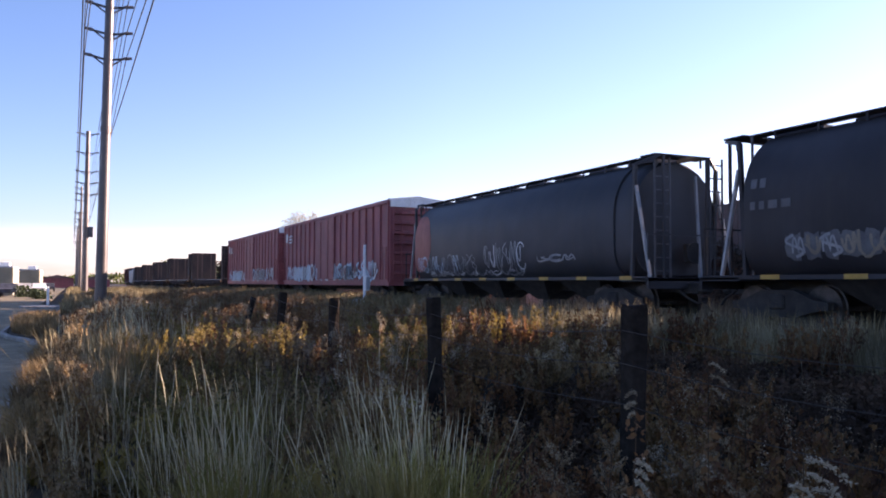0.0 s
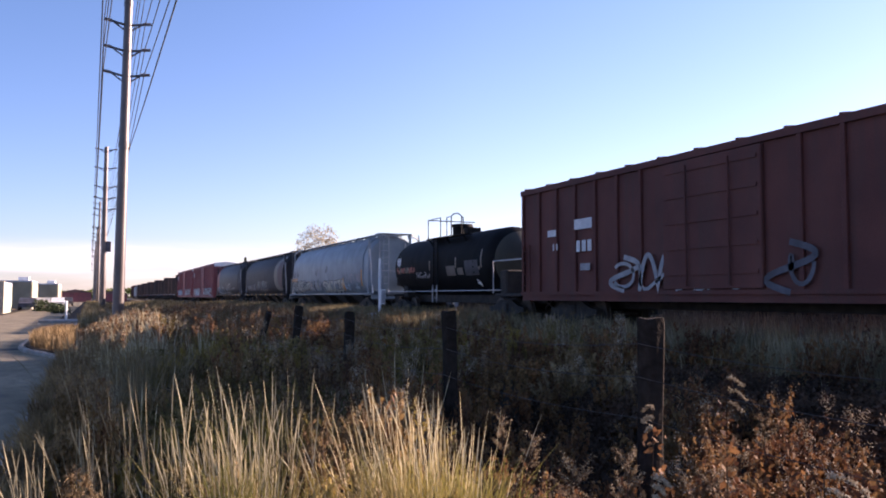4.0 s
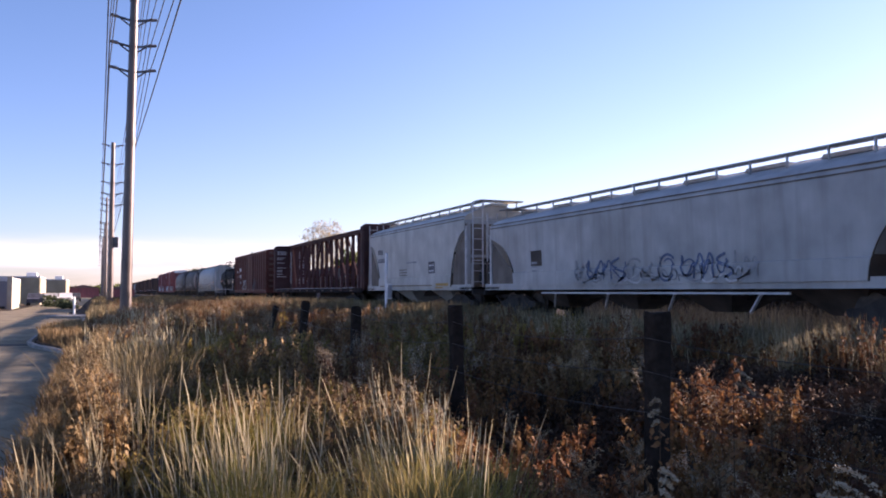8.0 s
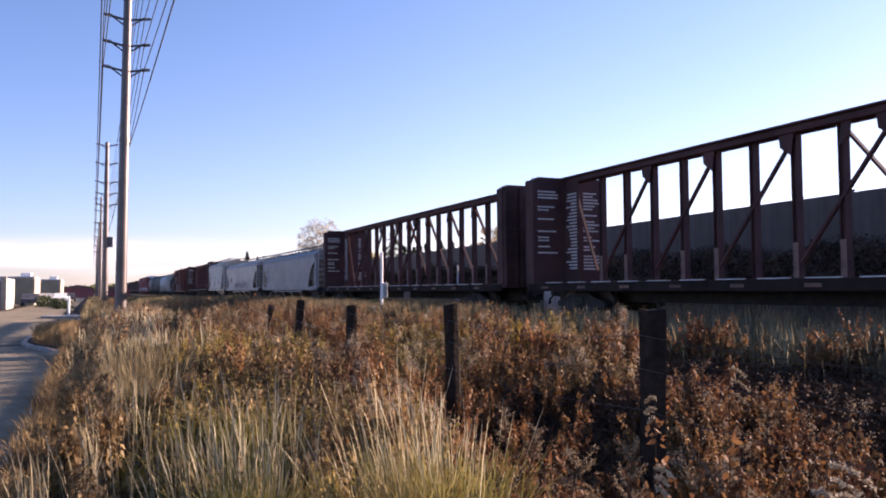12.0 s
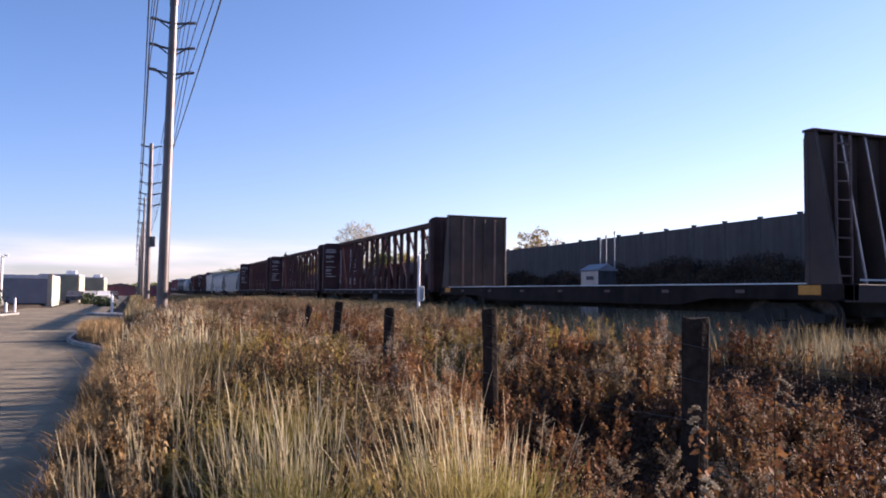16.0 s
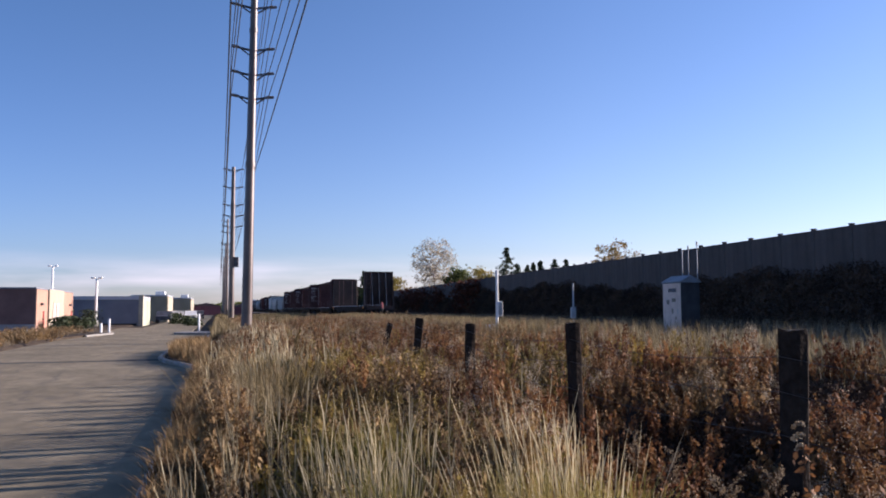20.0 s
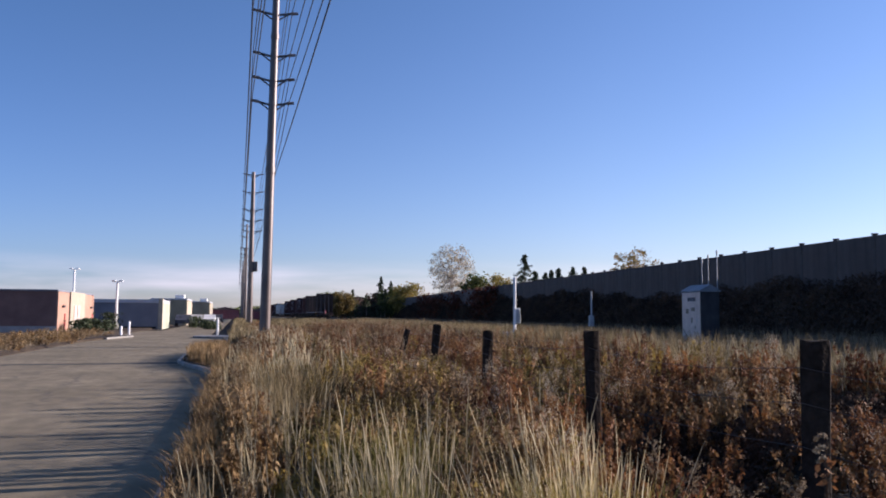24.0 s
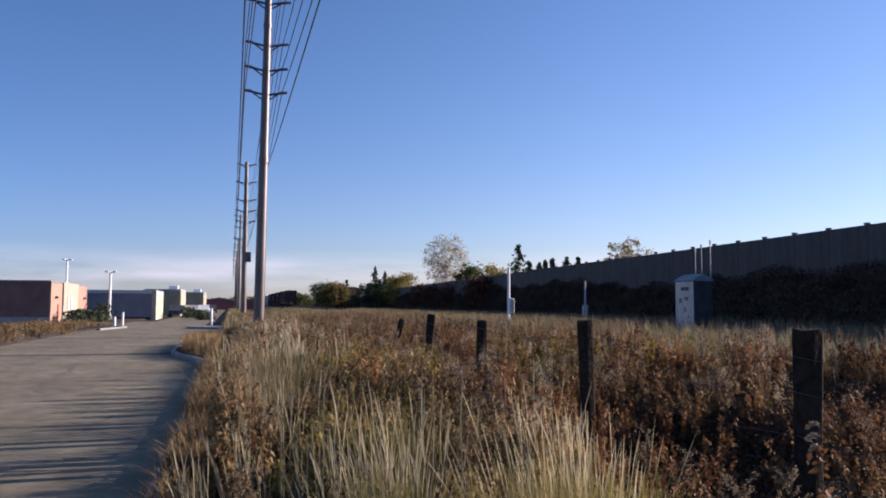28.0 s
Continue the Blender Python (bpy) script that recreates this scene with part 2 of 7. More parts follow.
# rolling stock paints
M_boxred = surface("boxcar_red", (0.28, 0.072, 0.078), (0.37, 0.102, 0.098), 0.8, 0.6, bump=0.05, streak=0.5)
M_boxbrown = surface("boxcar_brown", (0.105, 0.032, 0.026), (0.155, 0.048, 0.037), 0.8, 0.7, bump=0.05, streak=0.45, spec=0.3)
M_beam = surface("centrebeam_oxide", (0.058, 0.026, 0.026), (0.098, 0.046, 0.043), 1.0, 0.75, bump=0.08, streak=0.45, spec=0.25)
M_hopplate = surface("dusty_taupe_plate", (0.13, 0.1, 0.078), (0.21, 0.168, 0.135), 1.3, 0.8, bump=0.2, streak=0.5)
M_sill = surface("grimy_sill", (0.018, 0.012, 0.011), (0.036, 0.024, 0.021), 1.2, 0.9, bump=0.2, streak=0.3, spec=0.12)
M_scuff = surface("scuffed_paint", (0.1, 0.058, 0.052), (0.19, 0.125, 0.105), 3.0, 0.8, bump=0.15, streak=0.5, dirt=(0.05, 0.028, 0.026))
# dust tone, pale enough to carry the sun on boxcar end ribs
M_dustlit = surface("dusty_lit_rib", (0.15, 0.08, 0.062), (0.24, 0.145, 0.11), 2.0, 0.8, bump=0.15, streak=0.4)
M_soot = surface("sooty_stencil", (0.035, 0.035, 0.038), (0.065, 0.065, 0.07), 4, 0.7, bump=0)
M_faint = surface("faded_stencil", (0.08, 0.08, 0.085), (0.13, 0.13, 0.135), 4, 0.7, bump=0)
M_flat = surface("flatcar_brown", (0.045, 0.028, 0.023), (0.08, 0.048, 0.036), 1.2, 0.75, bump=0.2, streak=0.5)
M_deckwood = surface("deck_planks", (0.2, 0.17, 0.14), (0.36, 0.31, 0.26), 3, 0.85, bump=0.4)
M_hopdark = surface("hopper_dark", (0.026, 0.026, 0.03), (0.044, 0.042, 0.047), 0.6, 0.55, bump=0.0, fine=1.3, streak=0.5)
M_hopblack = surface("hopper_sooty", (0.019, 0.0175, 0.0205), (0.034, 0.031, 0.035), 0.6, 0.6, bump=0.0, fine=1.3, streak=0.5, spec=0.3, dirt=(0.045, 0.039, 0.037))
M_hopblue = surface("hopper_bluegrey", (0.215, 0.25, 0.262), (0.28, 0.318, 0.33), 0.5, 0.5, bump=0.0, fine=1.3, streak=0.35, dirt=(0.15, 0.155, 0.155))
M_hopslate = surface("hopper_slate_blue", (0.175, 0.205, 0.222), (0.235, 0.262, 0.28), 0.5, 0.5, bump=0.0, fine=1.3, streak=0.35, dirt=(0.13, 0.132, 0.13))
M_hopcream = surface("hopper_cream", (0.42, 0.41, 0.37), (0.54, 0.53, 0.485), 0.5, 0.55, bump=0.0, fine=1.3, streak=0.4, dirt=(0.25, 0.23, 0.195))
M_hopgrey = surface("hopper_grey", (0.32, 0.32, 0.305), (0.46, 0.46, 0.44), 0.45, 0.5, bump=0.0, fine=1.3, streak=0.5, dirt=(0.185, 0.17, 0.15))
M_hopend = surface("hopper_rusty_end", (0.05, 0.034, 0.026), (0.12, 0.086, 0.065), 1.5, 0.8, bump=0.2, streak=0.6)
M_tank = surface("tank_black", (0.006, 0.006, 0.0065), (0.012, 0.0115, 0.0115), 0.7, 0.7, bump=0.0, fine=1.3, streak=0.3, spec=0.1, dirt=(0.024, 0.022, 0.018))
M_tankend = surface("tank_dusty_end", (0.035, 0.033, 0.022), (0.07, 0.065, 0.042), 1.0, 0.65, bump=0.06, streak=0.3)
M_tanredge = surface("emblem_red", (0.07, 0.028, 0.029), (0.11, 0.042, 0.04), 1.5, 0.6, bump=0.05, streak=0.35)
M_coral = surface("emblem_coral", (0.36, 0.1, 0.07), (0.44, 0.14, 0.1), 1.5, 0.6, bump=0.05, streak=0.35)
M_tanfaint = surface("emblem_faded_tan", (0.105, 0.085, 0.07), (0.19, 0.155, 0.12), 0.9, 0.6, bump=0.05, streak=0.6)
M_tan = surface("emblem_tan", (0.19, 0.15, 0.11), (0.27, 0.22, 0.165), 1.5, 0.6, bump=0.05, streak=0.35)
M_gw = surface("spray_white", (0.5, 0.5, 0.5), (0.68, 0.68, 0.66), 2.5, 0.6, bump=0)
M_gb = surface("spray_pale_blue", (0.4, 0.53, 0.62), (0.55, 0.66, 0.72), 2.5, 0.6, bump=0)
M_gcream = surface("spray_cream", (0.5, 0.47, 0.38), (0.64, 0.6, 0.5), 2.5, 0.6, bump=0)
M_gk = surface("spray_black", (0.05, 0.05, 0.06), (0.1, 0.1, 0.12), 2.5, 0.6, bump=0)
M_go = surface("spray_orange", (0.6, 0.2, 0.02), (0.72, 0.29, 0.04), 2.5, 0.6, bump=0)
M_gs = surface("spray_silver_grey", (0.2, 0.21, 0.22), (0.34, 0.34, 0.34), 2.5, 0.5, bump=0)
M_pinkspray = surface("spray_faded_pink", (0.36, 0.29, 0.3), (0.46, 0.38, 0.38), 2.5, 0.6, bump=0)
M_gs2 = surface("spray_dark_grey", (0.12, 0.135, 0.145), (0.17, 0.185, 0.195), 2.5, 0.6, bump=0)
M_gblue = surface("spray_blue", (0.07, 0.1, 0.17), (0.12, 0.16, 0.25), 2.5, 0.6, bump=0)
# vegetation
M_straw = foliage("dry_grass", [(0.11, 0.082, 0.04), (0.2, 0.155, 0.082), (0.3, 0.242, 0.145), (0.16, 0.116, 0.057)], 0.3)
M_strawpale = foliage("pale_grass", [(0.25, 0.205, 0.125), (0.41, 0.345, 0.22), (0.55, 0.48, 0.335), (0.31, 0.25, 0.135)], 0.3)
M_greengrass = foliage("green_grass", [(0.1, 0.105, 0.028), (0.19, 0.17, 0.05), (0.3, 0.24, 0.09), (0.27, 0.2, 0.1)], 0.35)
M_oliveweed = foliage("olive_weed", [(0.085, 0.07, 0.022), (0.15, 0.12, 0.04), (0.23, 0.165, 0.065), (0.13, 0.075, 0.03)], 0.3)
M_rust = foliage("rusty_weed_leaf", [(0.07, 0.031, 0.019), (0.16, 0.07, 0.036), (0.27, 0.128, 0.054), (0.26, 0.152, 0.066), (0.1, 0.044, 0.027)], 0.25)
M_stem = foliage("weed_stem", [(0.05, 0.03, 0.02), (0.1, 0.062, 0.038), (0.14, 0.09, 0.055)], 0.1)
M_fluff = foliage("seed_fluff", [(0.15, 0.09, 0.05), (0.24, 0.165, 0.1), (0.38, 0.3, 0.2), (0.12, 0.066, 0.036)], 0.2)
M_tanweed = foliage("tan_weed", [(0.115, 0.068, 0.034), (0.21, 0.135, 0.066), (0.33, 0.232, 0.125), (0.25, 0.16, 0.07), (0.13, 0.062, 0.034)], 0.25)
M_palefluff = foliage("pale_fluff", [(0.26, 0.19, 0.125), (0.4, 0.33, 0.235), (0.56, 0.48, 0.37), (0.2, 0.13, 0.08)], 0.2)
M_ochre = foliage("ochre_weed", [(0.19, 0.125, 0.035), (0.3, 0.215, 0.058), (0.25, 0.19, 0.07), (0.13, 0.08, 0.034)], 0.3)
# leaf tones that carry the shade of the ditch floor
M_ditchshade = foliage("shaded_ditch_leaf", [(0.044, 0.027, 0.019), (0.08, 0.047, 0.031), (0.11, 0.058, 0.036)], 0.05, 0.95)
M_ivy = foliage("bare_creeper", [(0.042, 0.028, 0.023), (0.07, 0.047, 0.037), (0.098, 0.062, 0.046), (0.058, 0.045, 0.033)], 0.05, 0.95)
M_strawdull = foliage("dull_grass", [(0.115, 0.088, 0.06), (0.19, 0.15, 0.105), (0.28, 0.23, 0.165), (0.145, 0.105, 0.066)], 0.25)
M_redleaf = foliage("reddish_shrub", [(0.07, 0.022, 0.016), (0.12, 0.04, 0.022), (0.05, 0.03, 0.02)], 0.25)
M_fir = foliage("conifer_needles", [(0.028, 0.044, 0.026), (0.045, 0.062, 0.034), (0.06, 0.075, 0.04)], 0.15)
M_green = foliage("tree_green", [(0.05, 0.075, 0.025), (0.09, 0.11, 0.035), (0.14, 0.14, 0.04)], 0.3)
M_yellowleaf = foliage("tree_yellow", [(0.22, 0.17, 0.05), (0.3, 0.24, 0.075), (0.17, 0.16, 0.05)], 0.4)
M_orangeleaf = foliage("tree_orange", [(0.22, 0.145, 0.06), (0.31, 0.21, 0.09), (0.18, 0.15, 0.07), (0.26, 0.185, 0.1)], 0.4)
M_paleleaf = foliage("tree_pale", [(0.24, 0.2, 0.13), (0.42, 0.37, 0.28), (0.5, 0.45, 0.35), (0.28, 0.21, 0.11)], 0.4)
M_bark = surface("bark", (0.12, 0.1, 0.085), (0.24, 0.2, 0.17), 4, 0.9, bump=0.5)
M_barkpale = surface("pale_bark", (0.3, 0.26, 0.23), (0.44, 0.39, 0.35), 4, 0.9, bump=0.4)
# buildings
M_brick = surface("dull_red_brick", (0.175, 0.092, 0.08), (0.23, 0.125, 0.105), 1.2, 0.85, bump=0.3, fine=24)
M_stonebase = surface("grey_stone", (0.26, 0.25, 0.25), (0.36, 0.35, 0.34), 1.6, 0.9, bump=0.3)
M_render = surface("buff_render", (0.38, 0.215, 0.15), (0.44, 0.26, 0.185), 1.2, 0.85, bump=0.1)
M_cream = surface("cream_render", (0.38, 0.325, 0.24), (0.45, 0.39, 0.295), 1.2, 0.85, bump=0.1)
M_greywall = surface("grey_cladding", (0.17, 0.18, 0.21), (0.22, 0.23, 0.255), 0.8, 0.7, bump=0.1)
M_olive = surface("tan_cladding", (0.27, 0.225, 0.15), (0.35, 0.295, 0.2), 0.8, 0.75, bump=0.1)
M_palegreen = surface("pale_green_render", (0.4, 0.42, 0.3), (0.47, 0.49, 0.36), 1.2, 0.85, bump=0.1)
M_fascia = surface("pale_fascia", (0.42, 0.43, 0.46), (0.52, 0.53, 0.55), 1.5, 0.6, bump=0.05)
M_glass = surface("dark_window", (0.03, 0.035, 0.04), (0.06, 0.065, 0.07), 1, 0.12, bump=0)
M_hutw = surface("hut_white", (0.62, 0.48, 0.41), (0.72, 0.57, 0.48), 3, 0.6, bump=0.08, streak=0.4, dirt=(0.32, 0.22, 0.17))
M_hutg = surface("hut_grey", (0.035, 0.035, 0.038), (0.06, 0.06, 0.063), 2, 0.7, bump=0.08, spec=0.2)
M_hutroof = surface("hut_roof", (0.15, 0.17, 0.19), (0.21, 0.235, 0.26), 2, 0.5, metal=0.2, bump=0.08)


# ---- mesh helpers ----
class Shape:
    """Collects vertices and faces of one mesh."""

    def __init__(self):
        self.v, self.f = [], []

    def add(self, vs, fs):
        k = len(self.v)
        self.v += [tuple(p) for p in vs]
        self.f += [tuple(i + k for i in f) for f in fs]
        return self

    def box(self, x0, x1, y0, y1, z0, z1, c=0.0):
        """A box; c chamfers its upright and level edges."""
        if c <= 0:
            vs = [(x, y, z) for z in (z0, z1) for x, y in ((x0, y0), (x1, y0), (x1, y1), (x0, y1))]
            return self.add(vs, [(3, 2, 1, 0), (4, 5, 6, 7), (0, 1, 5, 4), (1, 2, 6, 5), (2, 3, 7, 6), (3, 0, 4, 7)])
        def ring(e, z):
            return [(x0 + e + c, y0 + e, z), (x1 - e - c, y0 + e, z), (x1 - e, y0 + e + c, z), (x1 - e, y1 - e - c, z),
                    (x1 - e - c, y1 - e, z), (x0 + e + c, y1 - e, z), (x0 + e, y1 - e - c, z), (x0 + e, y0 + e + c, z)]
        return self.loft([ring(c, z0), ring(0, z0 + c), ring(0, z1 - c), ring(c, z1)])

    def loft(self, rings, caps=True, closed=True):
        n = len(rings[0])
        vs = [p for r in rings for p in r]
        fs = []
        for i in range(len(rings) - 1):
            for j in range(n if closed else n - 1):
                a, b = i * n + j, i * n + (j + 1) % n
                fs.append((a, b, b + n, a + n))
        if caps:
            fs.append(tuple(range(n - 1, -1, -1)))
            fs.append(tuple((len(rings) - 1) * n + j for j in range(n)))
        return self.add(vs, fs)

    def beam(self, p, q, w, h=None, up=(0, 0, 1)):
        """A square bar from p to q, w wide and h high."""
        h = h or w
        p, q = Vector(p), Vector(q)
        d = (q - p).normalized()
        u = Vector(up)
        if abs(d.dot(u)) > 0.95:
            u = Vector((0, 1, 0)) if abs(d.y) < 0.9 else Vector((1, 0, 0))
        s = d.cross(u).normalized() * w / 2
        t = s.cross(d).normalized() * h / 2
        return self.loft([[tuple(c + s + t), tuple(c - s + t), tuple(c - s - t), tuple(c + s - t)] for c in (p, q)])

    def tube(self, pts, radii, n=8, caps=True):
        """A round bar along points."""
        rings = []
        pts = [Vector(p) for p in pts]
        for i, p in enumerate(pts):
            d = (pts[min(i + 1, len(pts) - 1)] - pts[max(i - 1, 0)]).normalized()
            u = Vector((0, 0, 1)) if abs(d.z) < 0.9 else Vector((1, 0, 0))
            s = d.cross(u).normalized()
            t = s.cross(d).normalized()
            r = radii[i] if isinstance(radii, (list, tuple)) else radii
            rings.append([tuple(p + (s * math.cos(a) + t * math.sin(a)) * r) for a in [2 * math.pi * k / n for k in range(n)]])
        return self.loft(rings, caps)

    def mesh(self, name, material, smooth=False):
        me = bpy.data.meshes.new(name)
        me.from_pydata(self.v, [], self.f)
        me.materials.append(material)
        bm = bmesh.new()
        bm.from_mesh(me)
        bmesh.ops.recalc_face_normals(bm, faces=bm.faces)
        bm.to_mesh(me)
        bm.free()
        if smooth:
            me.polygons.foreach_set("use_smooth", [True] * len(me.polygons))
            me.set_sharp_from_angle(angle=radians(40))
        return me


def part(name, shape, material, parent, label="", smooth=False):
    """One mesh object under a thing or a part."""
    me = shape if isinstance(shape, bpy.types.Mesh) else shape.mesh(name, material, smooth)
    ob = new(name, me)
    ob.parent = parent
    return tagged(ob, label)


def thing(name, at=(0, 0, 0), label="", category="", group="", kind=""):
    ob = new(name)
    ob.empty_display_size = 0.2
    ob.location = at
    return tagged(ob, label, category, group, kind)


def solid(name, shape, material, label="", category="", group="", kind="", smooth=False):
    """A thing that is one mesh."""
    return tagged(new(name, shape.mesh(name, material, smooth)), label, category, group, kind)


def array_mesh(name, verts, quads, material):
    """A large mesh of quads from arrays."""
    me = bpy.data.meshes.new(name)
    nv, nq = len(verts), len(quads)
    me.vertices.add(nv)
    me.vertices.foreach_set("co", np.asarray(verts, np.float32).ravel())
    me.loops.add(nq * 4)
    me.loops.foreach_set("vertex_index", np.asarray(quads, np.int32).ravel())
    me.polygons.add(nq)
    me.polygons.foreach_set("loop_start", np.arange(0, nq * 4, 4, dtype=np.int32))
    me.update(calc_edges=True)
    me.materials.append(material)
    return me


# ---- ground ----
TRACK_X, RAIL_Z = 14.6, 0.66
WALL_AZ = radians(3.3)


def ground_z(x, y):
    """The lie of the land: road verge, shallow ditch, track bed."""
    pts = [(-400, 0.3), (-60, 0.1), (-8.3, 0.1), (-8.15, -0.06), (-0.65, -0.06), (-0.5, 0.1), (1.0, 0.14), (2.4, 0.04), (3.2, -0.24), (4.2, -0.55), (5.2, -0.45), (6.6, 0.0), (7.6, 0.1), (9.0, 0.16), (10.8, 0.28),
           (12.4, 0.42), (16.8, 0.42), (19, 0.34), (26, 0.36), (60, 0.5), (400, 0.8)]
    for (a, za), (b, zb) in zip(pts, pts[1:]):
        if x <= b:
            z = za + (zb - za) * max(0.0, (x - a) / (b - a))
            break
    else:
        z = pts[-1][1]
    if 1.0 < x < 11:
        z += 0.07 * noise.noise((x * 0.5, y * 0.35, 3.0))
    return z


def build_ground():
    xs = [-2600, -900, -300, -120, -60, -40, -25, -15, -10, -8.4, -8.2, -8.15, -4, -0.66, -0.62] + [-0.5 + 0.55 * i for i in range(25)] + \
         [13.5, 16.8, 18, 20, 24, 30, 45, 80, 160, 400, 1000, 2800]
    ys = [-900, -300, -100, -50, -30, -20, -12, -6] + [1.2 * i for i in range(36)] + [46, 52, 58, 66, 76, 90, 110, 140, 190, 260, 400, 700, 1300, 3200]
    s = Shape()
    n = len(ys)
    vs = []
    for x in xs:
        for y in ys:
            xx = x
            vs.append((xx, y, ground_z(x, y)))
    fs = [(i * n + j, (i + 1) * n + j, (i + 1) * n + j + 1, i * n + j + 1) for i in range(len(xs) - 1) for j in range(n - 1)]
    s.add(vs, fs)
    return solid("ground", s, M_soil, "brown earth of the verge and fields", "ground", kind="structure", smooth=True)


build_ground()


# ---- road, kerbs ----
def build_road():
    s = Shape()
    s.box(-8.15, -0.62, -60, 62, -0.3, 0.0)
    solid("road", s, M_asphalt, "worn grey-brown asphalt road beside the verge", "road", kind="structure")
    s = Shape()
    s.box(-60, -1.9, 62, 76, -0.3, 0.0)
    s.box(-6.5, -1.5, 76, 260, -0.3, 0.0)
    solid("road_far", s, M_asphalt, "grey asphalt of the cross road and yard beyond", "road", kind="structure")
    # shadow across the road, put in as a thin dark strip that widens kerbwards
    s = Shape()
    shade_y = lambda x: 27.3 + 0.08 * (x + 2.0) + 0.06 * math.sin(2 * x)
    s.loft([[(x, shade_y(x) - w_, 0.0), (x, shade_y(x) + w_, 0.0), (x, shade_y(x) + w_ - 0.02, 0.004), (x, shade_y(x) - w_ + 0.02, 0.004)]
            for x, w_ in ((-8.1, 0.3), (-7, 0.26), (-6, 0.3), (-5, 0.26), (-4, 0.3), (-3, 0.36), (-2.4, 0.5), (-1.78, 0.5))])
    solid("shadow_strip", s, M_roadshade, "thin dark strip laid as a shadow across the asphalt road", "road", kind="structure")
    # bulge of the verge where the kerb swings out into the road
    s = Shape()
    ring = [(-0.3, 20.5), (-0.32, 21.9), (-0.5, 22.9), (-0.84, 24.0), (-1.27, 25.3), (-1.5, 26.4), (-1.64, 27.5), (-1.67, 30.5), (-1.5, 32.5), (-0.9, 34.4), (-0.3, 35.0)]
    s.loft([[(x, y, -0.2) for x, y in ring], [(x, y, 0.11) for x, y in ring]])
    solid("verge", s, M_soil, "earth bulge of the grassy verge behind the kerb", "ground", kind="structure")


KERB_LINE = [(-0.52, -24), (-0.52, 0), (-0.45, 20.5), (-0.45, 21.9), (-0.6, 22.9), (-0.92, 24.0), (-1.35, 25.3), (-1.58, 26.4), (-1.72, 27.5), (-1.75, 30.5), (-1.58, 32.5), (-0.96, 34.5), (-0.5, 35.2), (-0.5, 50.0)]


def build_entrance_bed():
    """The planted corner across the road, behind its kerb."""
    s = Shape()
    ring = [(-8.3, 44.5), (-8.15, 46.5), (-8.02, 48.6), (-7.7, 51.5), (-7.2, 54.6), (-6.85, 56.5), (-7.4, 57.7), (-9.6, 58.4), (-12.0, 58.4), (-12.0, 44.5)]
    s.loft([[(x, y, -0.2) for x, y in ring], [(x, y, 0.105) for x, y in ring]])
    isl = Shape()
    ring = [(-2.75, 54.5), (-2.6, 54.0), (-0.8, 52.9), (-0.5, 53.2), (-0.5, 56.4), (-2.3, 56.8)]
    isl.loft([[(x, y, -0.2) for x, y in ring], [(x, y, 0.12) for x, y in ring], [(x * 0.98 - 0.03, 54.9 + (y - 54.9) * 0.9, 0.15) for x, y in ring]])
    solid("traffic_island", isl, M_kerb, "low pale concrete traffic island in the entrance", "traffic island", kind="structure")
    solid("verge_corner", s, M_soil, "earth bed of the entrance corner behind its kerb", "ground", kind="structure")


def build_kerbs():
    def stones(line, width):
        """Kerb stones of about 1.8 m laid along a line, each with a chamfered nose."""
        out = []
        for (ax, ay), (bx, by) in zip(line, line[1:]):
            d = math.hypot(bx - ax, by - ay)
            n = max(1, round(d / 1.8))
            for i in range(n):
                p = (ax + (bx - ax) * i / n, ay + (by - ay) * i / n)
                q = (ax + (bx - ax) * (i + 1) / n, ay + (by - ay) * (i + 1) / n)
                out.append((p, q))
        return out
    for name, line, sgn in (("kerb", KERB_LINE, 1), ("kerb", [(-7.6, 51.5), (-7.1, 54.6), (-6.72, 56.6), (-7.3, 57.9), (-9.5, 58.6)], -1)):
        k = thing(name, (0, 0, 0), "pale concrete kerb stones edging the asphalt road", "kerb", kind="structure")
        for p, q in stones(line, 0.16):
            d = Vector((q[0] - p[0], q[1] - p[1], 0)).normalized()
            s_ = Vector((d.y, -d.x, 0)) * sgn
            prof = [(0.04, -0.2), (0.04, 0.08), (0.065, 0.11), (0.17, 0.11), (0.17, -0.2)]
            a, b = Vector((*p, 0)) + d * 0.006, Vector((*q, 0)) - d * 0.006
            s = Shape()
            s.loft([[tuple(c + s_ * u - s_ * 0.17 + Vector((0, 0, z))) for u, z in prof] for c in (a, b)])
            part("kerb_stone", s, M_kerb, k)


